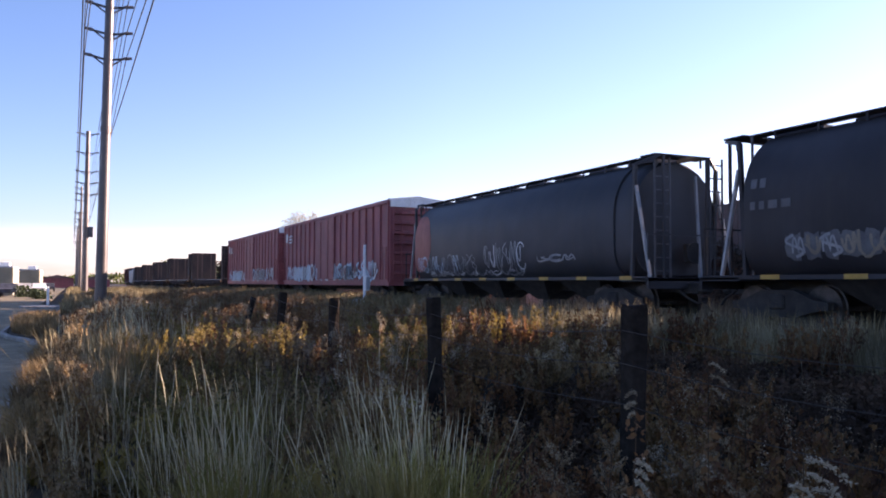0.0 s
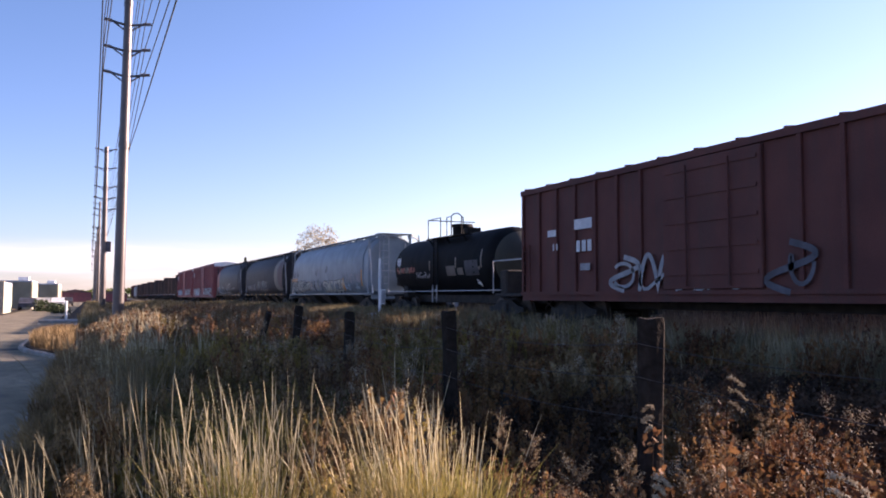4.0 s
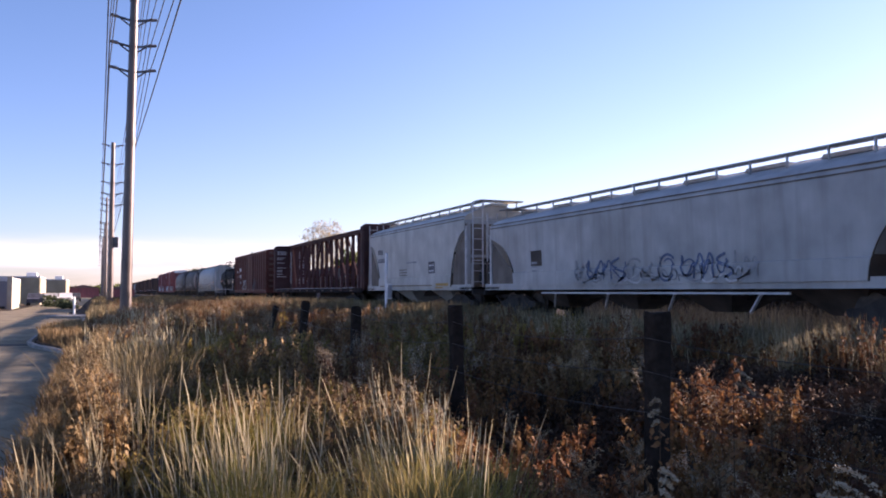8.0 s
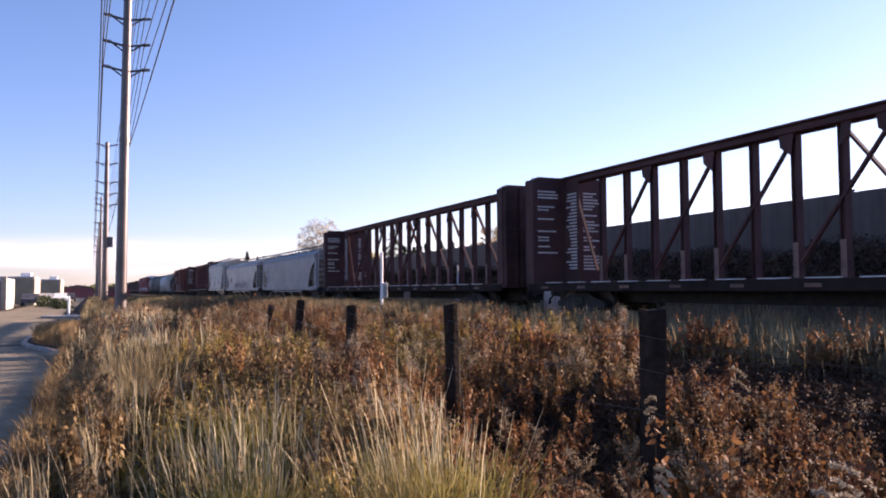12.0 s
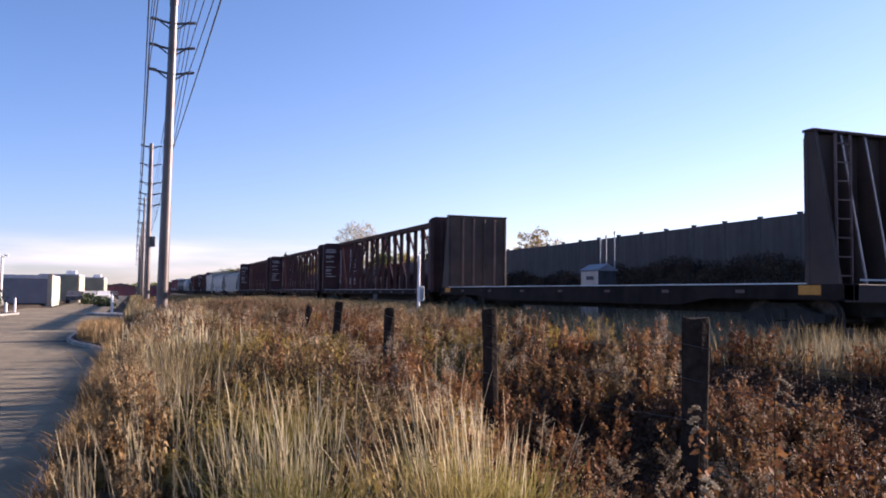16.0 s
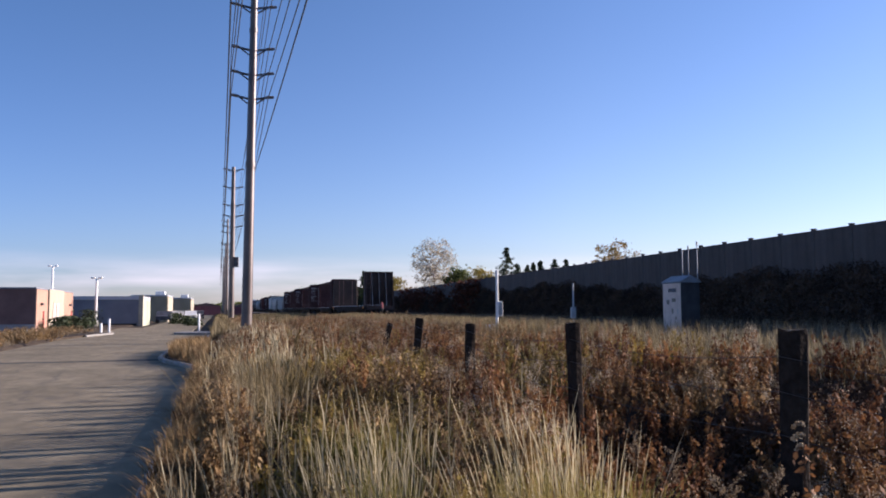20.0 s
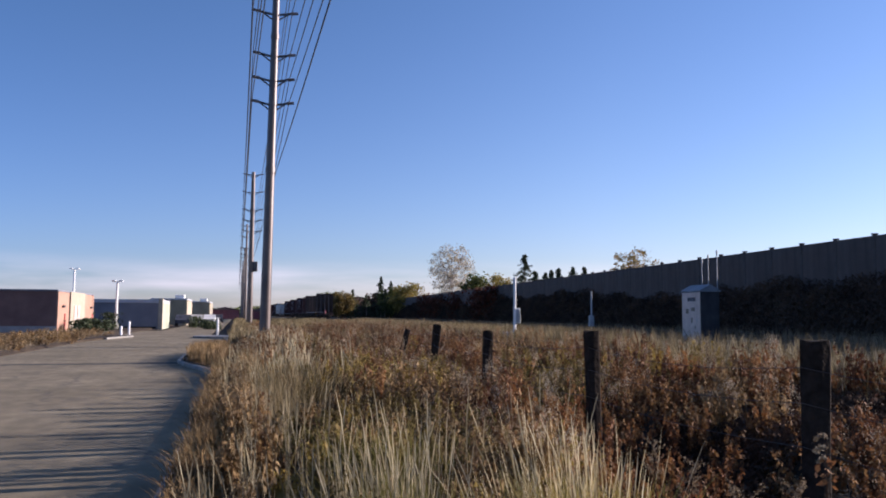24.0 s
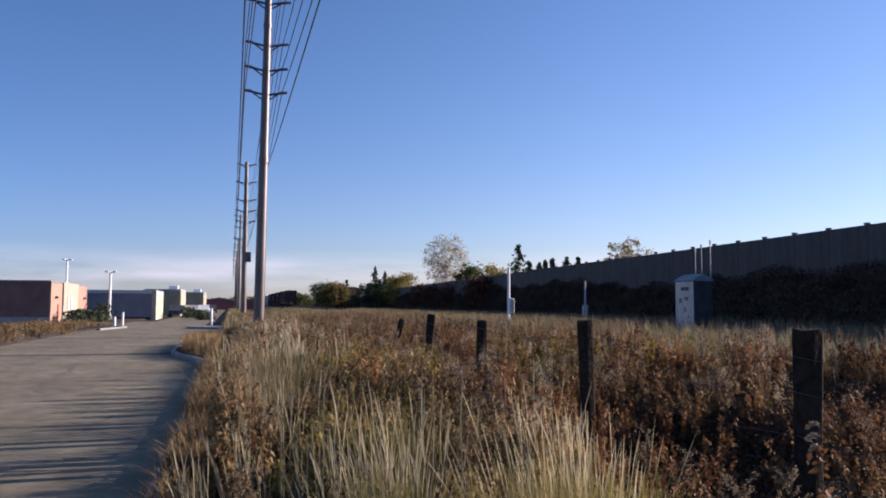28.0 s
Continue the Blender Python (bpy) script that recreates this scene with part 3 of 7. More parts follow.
# ---- track ----
def build_track():
    s = Shape()
    prof = [(-3.0, 0.3), (-2.0, 0.47), (2.0, 0.47), (3.0, 0.3)]
    s.loft([[(TRACK_X + u, y, z) for u, z in prof] for y in (-350, 900)], caps=False, closed=False)
    solid("track_bed", s, M_ballast, "grey crushed stone ballast under the railway track", "track bed", kind="structure")
    t = thing("railway_track", (0, 0, 0), "rusty steel rails on dark wooden sleepers", "railway track", kind="structure")
    for x in (TRACK_X - 0.72, TRACK_X + 0.72):
        r = Shape()
        prof = [(-0.07, 0.5), (0.07, 0.5), (0.07, 0.52), (0.012, 0.54), (0.012, 0.61), (0.036, 0.63), (0.036, RAIL_Z), (-0.036, RAIL_Z), (-0.036, 0.63), (-0.012, 0.61), (-0.012, 0.54), (-0.07, 0.52)]
        r.loft([[(x + u, y, z) for u, z in prof] for y in (-350, 900)])
        part("rail", r, M_rail, t)
    tie = Shape().box(-1.3, 1.3, -0.11, 0.11, 0.36, 0.505, 0.012).mesh("sleeper", M_tie)
    for i in range(150):
        ob = part("sleeper", tie, None, t)
        ob.location = (TRACK_X, -8 + 0.56 * i, 0)
        ob.rotation_euler = (0, 0, random.uniform(-0.01, 0.01))


# ---- noise wall ----
def build_wall():
    w = thing("noise_wall", (0, 0, 0), "long grey precast concrete noise wall with capped posts", "noise wall", kind="structure")
    pitch = 2.62
    c, sn = math.cos(WALL_AZ), math.sin(WALL_AZ)
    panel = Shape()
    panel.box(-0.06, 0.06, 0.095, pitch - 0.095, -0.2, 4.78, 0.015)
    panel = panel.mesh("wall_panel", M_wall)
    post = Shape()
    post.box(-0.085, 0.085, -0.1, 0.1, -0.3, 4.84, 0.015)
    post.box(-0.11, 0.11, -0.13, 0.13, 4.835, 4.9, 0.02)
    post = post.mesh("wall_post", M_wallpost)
    first = 31.66 - 14 * pitch
    for i in range(98):
        a = first + i * pitch
        m = Matrix.Translation((26.0 * c + a * sn, -26.0 * sn + a * c, 0.53)) @ Matrix.Rotation(-WALL_AZ, 4, "Z")
        for me, nm, dz in ((panel, "wall_panel", random.uniform(-0.02, 0.02)), (post, "wall_post", 0)):
            ob = part(nm, me, None, w)
            ob.matrix_basis = m @ Matrix.Translation((0, 0, dz))


# ---- rolling stock ----
def bogie(car, y):
    """A two-axle truck: side frames, bolster, springs, and wheelsets under it."""
    s = Shape()
    for x in (-1.0, 1.0):
        side = [(-1.25, 0.42), (-1.25, 0.58), (-0.9, 0.62), (-0.42, 0.82), (0.42, 0.82), (0.9, 0.62), (1.25, 0.58), (1.25, 0.42), (0.95, 0.4), (0.45, 0.26), (-0.45, 0.26), (-0.95, 0.4)]
        s.loft([[(x + u, y + a, z) for a, z in side] for u in (-0.09, 0.09)])
    s.box(-1.15, 1.15, y - 0.2, y + 0.2, 0.42, 0.72, 0.03)
    s.box(-0.35, 0.35, y - 0.3, y + 0.3, 0.72, 0.86)
    b = part("bogie", s, M_under, car, "sooty cast steel bogie", True)
    for a in (-0.89, 0.89):
        w = Shape()
        for sx in (-1, 1):
            x = 0.72 * sx
            w.tube([(x - 0.07 * sx, y + a, 0.46), (x - 0.04 * sx, y + a, 0.46), (x - 0.03 * sx, y + a, 0.46), (x + 0.07 * sx, y + a, 0.46)], [0.49, 0.49, 0.457, 0.45], 20)
        w.tube([(-1.05, y + a, 0.46), (1.05, y + a, 0.46)], 0.08, 10)
        part("wheelset", w, M_wheel, b, "worn steel wheels on an axle", True)


def couplers(car, half):
    for e in (-1, 1):
        s = Shape()
        s.box(-0.16, 0.16, min(e * (half - 0.4), e * (half + 0.35)), max(e * (half - 0.4), e * (half + 0.35)), 0.68, 0.98, 0.03)
        s.box(-0.2, 0.14, min(e * (half + 0.3), e * (half + 0.62)), max(e * (half + 0.3), e * (half + 0.62)), 0.7, 0.98, 0.06)
        part("coupler", s, M_under, car)
        h = Shape()
        h.tube([(-0.4, e * (half - 0.1), 0.8), (-0.42, e * (half + 0.25), 0.6), (-0.3, e * (half + 0.5), 0.45), (-0.15, e * (half + 0.62), 0.5)], 0.03, 6)
        part("brake_hose", h, M_under, car)


def ladder(car, x, y, z0, z1, along="y", w=0.42, material=None, rungs=None, name="ladder"):
    """Two rails with rungs; it stands across y or across x."""
    s = Shape()
    dx, dy = (0, w / 2) if along == "y" else (w / 2, 0)
    for k in (-1, 1):
        s.box(x + k * dx - 0.022, x + k * dx + 0.022, y + k * dy - 0.022, y + k * dy + 0.022, z0, z1)
    n = rungs or max(2, round((z1 - z0) / 0.4))
    for i in range(n):
        z = z0 + (i + 0.5) * (z1 - z0) / n
        s.beam((x - dx, y - dy, z), (x + dx, y + dy, z), 0.03)
    return part(name, s, material, car)


def scrawl(car, side, y0, y1, z0, z1, materials, seed, letters=6, weight=0.07, name="graffiti", label="sprayed letter shapes, not legible", fill=None, edge=None):
    """Sprayed strokes of letter shapes that lie on the side; side(z) gives the side's half width at a height."""
    rnd = random.Random(seed)
    per = (y1 - y0) / letters
    if fill:
        for i in range(letters):
            cy, cz, rw, rh = y0 + (i + 0.5) * per, (z0 + z1) / 2, per * 0.52, (z1 - z0) * 0.5
            n, m = 18, 6
            ring = []
            for k in range(n):
                a = 2 * math.pi * k / n
                q = 1 + 0.2 * rnd.uniform(-1, 1)
                ring.append((rw * q * math.copysign(abs(math.cos(a)) ** 0.6, math.cos(a)), rh * q * math.copysign(abs(math.sin(a)) ** 0.6, math.sin(a))))
            for mat_, grow, off in ((edge, 0.06, 0.010), (fill, 0.0, 0.014)):
                if mat_ is None:
                    continue
                s = Shape()
                pts = [(cy, cz)]
                for row in range(1, m + 1):
                    pts += [(cy + u * row / m + math.copysign(grow, u) * row / m, cz + z * row / m + math.copysign(grow * 0.7, z) * row / m) for u, z in ring]
                fs = [(0, 1 + k, 1 + (k + 1) % n) for k in range(n)]
                fs += [(1 + (j - 1) * n + k, 1 + j * n + k, 1 + j * n + (k + 1) % n, 1 + (j - 1) * n + (k + 1) % n) for j in range(1, m) for k in range(n)]
                s.add([(-side(z) - off, -u, z) for u, z in pts], fs)
                part(name, s, mat_, car, label)
    for i in range(letters):
        mat_ = materials[rnd.randrange(len(materials))]
        s = Shape()
        cy = y0 + (i + 0.5) * per
        oy, oz = cy, (z0 + z1) / 2
        ry, rz = per * rnd.uniform(0.46, 0.6), (z1 - z0) * rnd.uniform(0.4, 0.52)
        for turn in range(2):
            stroke(s, rnd.randrange(5), oy + turn * per * rnd.uniform(-0.2, 0.2), oz + turn * rnd.uniform(-0.2, 0.2) * rz, ry * (1 - 0.35 * turn), rz * (1 - 0.3 * turn), weight * (1 - 0.3 * turn), side, rnd.choice((-1, 1)))
        part(name, s, mat_, car, label)


def block_letters(car, side, word, y0, y1, z0, z1, fill, outline, label):
    """Fat sprayed capitals with a dark outline, bent to the car's side; y0 is the word's beginning."""
    for mat_, grow, off in ((outline, 0.035, 0.012), (fill, 0.0, 0.018)):
        for i, ch in enumerate(word):
            cu = bpy.data.curves.new("letter", "FONT")
            cu.body, cu.offset, cu.resolution_u = ch, grow + 0.028, 3
            ob = bpy.data.objects.new("letter", cu)
            bpy.context.scene.collection.objects.link(ob)
            me = ob.to_mesh()
            bm = bmesh.new()
            bm.from_mesh(me)
            ob.to_mesh_clear()
            for k in range(1, 10):        # cut across, so that it can bend with the side
                bmesh.ops.bisect_plane(bm, geom=bm.verts[:] + bm.edges[:] + bm.faces[:], plane_co=(0, 0.08 * k, 0), plane_no=(0, 1, 0))
            bm.verts.index_update()
            pts = [tuple(v.co) for v in bm.verts]
            fs = [tuple(v.index for v in f.verts) for f in bm.faces]
            bm.free()
            bpy.data.objects.remove(ob)
            bpy.data.curves.remove(cu)
            us, vs_ = [u for u, v, _ in pts], [v for u, v, _ in pts]
            w = (y1 - y0) / len(word)
            g = grow * 1.6
            s = Shape()
            out = []
            for u, v, _ in pts:
                fu, fv = (u - min(us)) / (max(us) - min(us)), (v - min(vs_)) / (max(vs_) - min(vs_))
                z = z0 - g + (z1 - z0 + 2 * g) * fv
                out.append((-side(z) - off, y0 + w * (i + 0.03 + 0.94 * fu) + (g if w < 0 else -g) * (1 - 2 * fu), z))
            s.add(out, fs)
            part("graffiti", s, mat_, car, label)


def stroke(s, kind_, oy, oz, ry, rz, weight, side, flip):
    """One sprayed stroke on the near side of a car: a ribbon along a curve."""
    pts = []
    for k in range(19):
        u = k / 18
        if kind_ == 0:      # an open ring
            a = 0.7 + 5.0 * u
            pts.append((oy + ry * math.cos(a), oz + rz * math.sin(a)))
        elif kind_ == 1:    # a double bend
            pts.append((oy + ry * math.sin(2 * math.pi * u) * 0.9, oz + rz * (1 - 2 * u)))
        elif kind_ == 2:    # two humps
            pts.append((oy + ry * (2 * u - 1), oz - rz + 2 * rz * abs(math.sin(2 * math.pi * u)) ** 0.7))
        elif kind_ == 3:    # a loop with a tail
            a = 7.2 * u
            pts.append((oy + ry * (0.3 * math.cos(a) + 1.3 * (u - 0.5)), oz + rz * math.sin(a) * (1 - 0.4 * u)))
        else:               # a hooked upright
            pts.append((oy - ry + 2 * ry * max(0.0, u - 0.4) / 0.6, oz + rz - 2 * rz * min(1.0, u / 0.5) + (rz * 1.1 * max(0.0, u - 0.6) / 0.4)))
    pts = [(oy + (u - oy) * flip, z) for u, z in pts]
    left, right = [], []
    last = len(pts) - 1
    for k, (u, z) in enumerate(pts):
        u2, z2 = pts[min(k + 1, last)]
        u1, z1_ = pts[max(k - 1, 0)]
        du, dz = u2 - u1, z2 - z1_
        ln = math.hypot(du, dz) or 1
        nx, nz = -dz / ln * weight / 2, du / ln * weight / 2
        for lst, sg in ((left, 1), (right, -1)):
            zz = z + nz * sg
            lst.append((-side(zz) - 0.018, -(u + nx * sg), zz))
    n = len(left)
    s.add(left + right, [(k, k + 1, n + k + 1, n + k) for k in range(n - 1)])


def bars(car, side, y0, z0, widths, h, material, gap=0.08, name="lettering", rows=1, step=0.3):
    """Plain bars in place of lettering on the near side."""
    s = Shape()
    for r in range(rows):
        y = y0
        for w in widths:
            z = z0 - r * step
            s.add([(-side(z) - 0.007, -y, z), (-side(z) - 0.007, -y - w, z), (-side(z + h) - 0.007, -y - w, z + h), (-side(z + h) - 0.007, -y, z + h)], [(0, 1, 2, 3)])
            y += w + gap
    tagged(part(name, s, material, car, "faded bars of lettering"), kind="stuff")


def patch(car, side, ya, yb, za, zb, material, name="reflector", label=""):
    s = Shape()
    n = 24
    vs = []
    for k in range(n + 1):
        z = za + (zb - za) * k / n
        vs += [(-side(z) - 0.006, ya, z), (-side(z) - 0.006, yb, z)]
    s.add(vs, [(2 * k, 2 * k + 1, 2 * k + 3, 2 * k + 2) for k in range(n)])
    part(name, s, material, car, label)


def disc(car, side, cy, cz, ry, rz, material, off, clip, name="emblem", label=""):
    """A painted disc that lies on the near side, cut off past clip towards the car's ends."""
    s = Shape()
    n, m = 36, 8
    vs = []
    for i in range(m + 1):
        for k in range(n):
            a = 2 * math.pi * k / n
            y = max(-clip, min(clip, cy + ry * i / m * math.cos(a)))
            z = cz + rz * i / m * math.sin(a)
            vs.append((-side(z) - off, y, z))
    s.add(vs, [(i * n + k, (i + 1) * n + k, (i + 1) * n + (k + 1) % n, i * n + (k + 1) % n) for i in range(m) for k in range(n)])
    part(name, s, material, car, label, True)


def round_side(top):
    """Half width of a cylindrical hopper body at a height, for its height."""
    c, h = (1.0 + top) / 2, (top - 1.0) / 2

    def side(z):
        t = max(-1.0, min(1.0, (z - c) / h))
        k = 2.25 if t > 0 else 4.2      # fuller below than above
        return 1.5 * (1 - abs(t) ** k) ** (1 / k)
    return side


def flat_side(top):
    """Half width of a straight-sided hopper body: an upright sill band, sides that lean out, rounded over at the top."""
    def side(z):
        if z < 1.56:
            return 1.49
        if z < top - 0.62:
            return 1.43 + 0.07 * (z - 1.56) / (top - 2.18)
        if z < top - 0.5:
            return 1.5 - 0.06 * (z - top + 0.62) / 0.12
        return max(0.0, 1.44 - 1.44 * ((z - top + 0.5) / 0.5) ** 1.35)
    return side


def hopper(length, paint, frame_paint, style, label, walk_top, end_paint=None, slope=1.75, tail=0.65, lip=0.7):
    """A covered hopper car. style: round (cylindrical body) or straight (upright sides, sloped ends)."""
    car = thing("covered_hopper", (0, 0, 0), label, "freight car", "cars of the freight train")
    half = length / 2
    body_half = half - (tail if style == "round" else 0.35)
    zt = walk_top - (0.05 if style == "round" else 0.13)
    wz = walk_top - 0.04
    side = round_side(zt) if style == "round" else flat_side(zt)
    s = Shape()
    if style == "round":
        sec = []
        n = 40
        cz, ch = (1.0 + zt) / 2, (zt - 1.0) / 2
        for k in range(n):
            a = 2 * math.pi * k / n
            ca, sa = math.cos(a), math.sin(a)
            pw = 2.25 if sa > 0 else 4.2
            sec.append((1.5 * math.copysign(abs(ca) ** (2 / pw), ca), cz + ch * math.copysign(abs(sa) ** (2 / pw), sa)))
        rings = []
        # the body stops shorter at the leading end, where the platform is deeper
        stop = {-1: body_half, 1: half - 1.25}
        rim = {-1: body_half - lip, 1: half - 1.4}
        for y, q in ((-rim[-1], 0.995), (-rim[-1] + 0.02, 1.0), (0, 1.0), (rim[1] - 0.02, 1.0), (rim[1], 0.995)):
            rings.append([(x * q, y, cz + (z - cz) * q) for x, z in sec])
        s.loft(rings)
        part("body", s, paint, car, "curved steel hopper body", True)
        for e in (-1, 1):
            # the narrower end section past the lip of the shell
            t = Shape()
            t.loft([[(x * q, e * y, cz + (z - cz) * q) for x, z in sec] for y, q in ((rim[e] - 0.01, 0.962), (stop[e] - 0.12, 0.95), (stop[e], 0.9))])
            part("end_section", t, paint, car, "narrower end section", True)
    else:
        lows = [1.12, 1.35, 1.55, 1.575, 1.7, 1.9, 2.2, 2.5]
        prof = [(side(z), z) for z in lows] + [(side(zt - d), zt - d) for d in (1.3, 1.0, 0.8, 0.63, 0.56, 0.5, 0.4, 0.3, 0.2, 0.1, 0.02)] + [(0.0, zt)]
        sec = prof + [(-x, z) for x, z in prof[-2::-1]]

        def inset(z):
            """The ends of the body curve inwards towards the sill."""
            u = (z - 1.0) / (zt - (1.0 if slope > 1.3 else 0.75) - 1.0)
            return 0.0 if u >= 1 else slope * (1 - u ** 2.2) ** 0.62
        rings = [[(x, e * (body_half - 0.25 - inset(z)), z) for x, z in sec] for e in (-1, 1)]
        s.loft(rings)
        part("body", s, paint, car, "steel hopper body with sloped ends", True)
        for z in (zt - 0.66, zt - 0.54):
            for x in (-1, 1):
                t = Shape()
                xa, xb = sorted((x * (side(z) - 0.01), x * (side(z) + 0.018)))
                t.box(xa, xb, -body_half + 0.3, body_half - 0.3, z, z + 0.03)
                part("eave_seam", t, M_hopplate if slope > 1.3 else paint, car, "thin eave seam")
        for e in (-1, 1):
            # curved slope sheet, end wall with ribs
            t = Shape()
            zs = [1.12 + (zt - 0.8 - 1.12) * k / 14 for k in range(15)]
            t.loft([[(-1.47, e * (body_half - 0.235 - inset(z)), z), (1.47, e * (body_half - 0.235 - inset(z)), z), (1.47, e * (body_half - 0.25 - inset(z)), z), (-1.47, e * (body_half - 0.25 - inset(z)), z)] for z in zs])
            part("slope_sheet", t, M_hopend, car, "dark rusty slope sheet", True)
            for x in (-1.41, 1.38):
                # the side sheet is carried on over the slope as a shear plate
                t = Shape()
                cover = 0.5 if e < 0 and slope > 1.5 else 0.94
                t.loft([[(u, e * (body_half - 0.25 - cover * inset(z)), z) for z in zs] + [(u, e * (body_half - 0.2), zs[-1]), (u, e * (body_half - 0.2), zs[0])] for u in (x, x + 0.03)])
                part("shear_plate", t, M_hopplate if slope > 1.3 else paint, car, "dusty plate under the slope sheet")
            ye = e * (body_half - 0.16)
            t = Shape()
            for x in (-1.36, -0.55, 0.0, 0.55, 1.36):
                t.beam((x, ye, 1.12), (x, ye, zt - 0.7), 0.13, 0.09)
            t.beam((-1.45, ye, 2.3), (1.45, ye, 2.3), 0.1)
            t.beam((-1.45, ye, zt - 0.75), (1.45, ye, zt - 0.75), 0.14)
            part("end_frame", t, end_paint or frame_paint, car, "rust-stained end framing")
            t = Shape()
            ya, yb = sorted((ye, ye - e * 0.03))
            t.box(-1.3, 1.3, ya, yb, 1.12, zt - 0.8)
            part("end_plate", t, M_hopplate if slope > 1.3 else frame_paint, car, "dusty end plate" if slope > 1.3 else "painted end plate")
            d = Shape()
            ya, yb = sorted((ye + e * 0.05, ye + e * 0.28))
            d.box(-0.95, -0.55, ya, yb, 1.2, 1.75, 0.04)
            d.tube([(-0.75, ye + e * 0.3, 1.95), (-0.75, ye + e * 0.36, 1.95)], 0.26, 14)
            part("brake_gear_box", d, M_under, car)
            g = Shape()
            g.beam((-1.44, ye - e * 0.06, 1.15), (-1.44, ye - e * 0.06, zt - 0.9), 0.05, 0.12)
            part("corner_post", g, M_mark if slope > 1.3 else frame_paint, car, "pale corner post")
    # sill, end platforms
    for x in (-1.44, 1.38):
        s = Shape()
        s.box(x, x + 0.06, -half + 0.1, half - 0.1, 1.04 if style == "round" else 0.98, 1.13 if style == "round" else 1.2)
        part("side_sill", s, frame_paint, car)
    s = Shape()
    s.box(-0.22, 0.22, -half + 0.2, half - 0.2, 0.72, 1.05)
    part("centre_sill", s, M_under, car)
    for e in (-1, 1):
        s = Shape()
        s.box(-1.44, 1.44, min(e * (half - 1.2), e * half), max(e * (half - 1.2), e * half), 1.0, 1.1, 0.015)
        s.box(-1.44, 1.44, min(e * (half - 0.08), e * half), max(e * (half - 0.08), e * half), 0.82, 1.1)
        part("end_platform", s, frame_paint if style == "round" else M_under, car)
        if style == "round":
            f = Shape()
            for x in (-1.36, 1.36):
                f.beam((x, e * (stop[e] - 0.08), 1.1), (x, e * (stop[e] + 0.06), zt - 0.24), 0.09)
                v = Shape()
                v.beam((x, e * (stop[e] + 0.1), zt - 0.8), (x, e * (stop[e] + 0.63), 1.1), 0.07)
                part("slant_brace", v, M_gs if paint in (M_hopdark, M_hopblack) else M_mark, car, "pale slanting brace")
                f.beam((x, e * (stop[e] + 0.06), zt - 0.24), (x * 0.6, e * (half - 0.25), zt), 0.08)
            for xa, da, za, xb, db in ((0.6, 0.55, zt - 0.45, 0.45, 0.2), (0.55, 0.42, 2.8, 0.5, 0.3)):
                v = Shape()
                v.beam((xa, e * (half - da), za), (xb, e * (half - db), 1.1), 0.06)
                part("slant_brace", v, M_gs if paint in (M_hopdark, M_hopblack) else M_mark, car, "pale slanting brace")
            f.beam((-1.36, e * (half - 0.1), 2.2), (1.36, e * (half - 0.1), 2.2), 0.035)
            f.beam((-1.36, e * (half - 0.1), 1.1), (-1.36, e * (half - 0.1), 2.2), 0.035)
            f.beam((1.36, e * (half - 0.1), 1.1), (1.36, e * (half - 0.1), 2.2), 0.035)
            f.beam((0.72, e * (half - 0.25), zt), (0.72, e * (half - 0.25), 1.1), 0.06)
            f.beam((-0.72, e * (half - 0.25), zt), (-0.72, e * (half - 0.25), 1.1), 0.06)
            part("end_frame", f, frame_paint, car, "slanting end braces")
            ladder(car, -0.6, e * (stop[e] + 0.2), 1.1, zt, "x", 0.5, M_faint if paint in (M_hopdark, M_hopblack) else M_grey, 9)
            ladder(car, 1.0, e * (half - 0.22), 1.1, zt, "x", 0.45, frame_paint, 9)
            b = Shape()
            b.tube([(0.35, e * (half - 0.35), 1.75), (0.35, e * (half - 0.29), 1.75)], 0.28, 16)
            b.box(0.15, 0.6, min(e * (half - 0.55), e * (half - 0.36)), max(e * (half - 0.55), e * (half - 0.36)), 1.5, 2.0, 0.03)
            part("brake_wheel", b, M_under, car)
        else:
            ladder(car, -1.15, e * (half - 0.12), 1.1, zt, "x", 0.42, M_mark if slope > 1.3 else frame_paint, 8)
            f = Shape()
            for x in (-1.4, 1.4):
                f.beam((x, e * (half - 0.15), 1.1), (x, e * (half - 0.15), 2.0), 0.04)
            f.beam((-1.4, e * (half - 0.15), 2.0), (1.4, e * (half - 0.15), 2.0), 0.035)
            part("end_rail", f, (end_paint or frame_paint), car)
    # roof walk: boards raised on brackets, hatches
    s = Shape()
    for x in (-0.78, 0.42):
        s.box(x, x + 0.36, -half + 0.3, half - 0.3, wz, wz + 0.03)
    for e in (-1, 1):
        s.box(-0.95, 0.95, min(e * (half - 0.9), e * (half - 0.3)), max(e * (half - 0.9), e * (half - 0.3)), wz - 0.005, wz + 0.035)
    part("roof_walk", s, frame_paint, car, "raised grating walkway")
    s = Shape()
    n = round(length / 1.15)
    for i in range(n + 1):
        y = -half + 0.5 + i * (length - 1.0) / n
        for x in (-0.74, 0.74):
            s.box(x - 0.02, x + 0.02, y - 0.02, y + 0.02, zt - 0.24, wz)
    tagged(part("walk_bracket", s, frame_paint, car), kind="stuff")
    hm = Shape()
    hm.loft([[(-0.36, -0.62, 0), (0.36, -0.62, 0), (0.36, 0.62, 0), (-0.36, 0.62, 0)], [(-0.33, -0.6, 0.1), (0.33, -0.6, 0.1), (0.33, 0.6, 0.1), (-0.33, 0.6, 0.1)]])
    hm = hm.mesh("hatch", paint)
    nh = 8
    for i in range(nh):
        ob = part("hatch", hm, None, car)
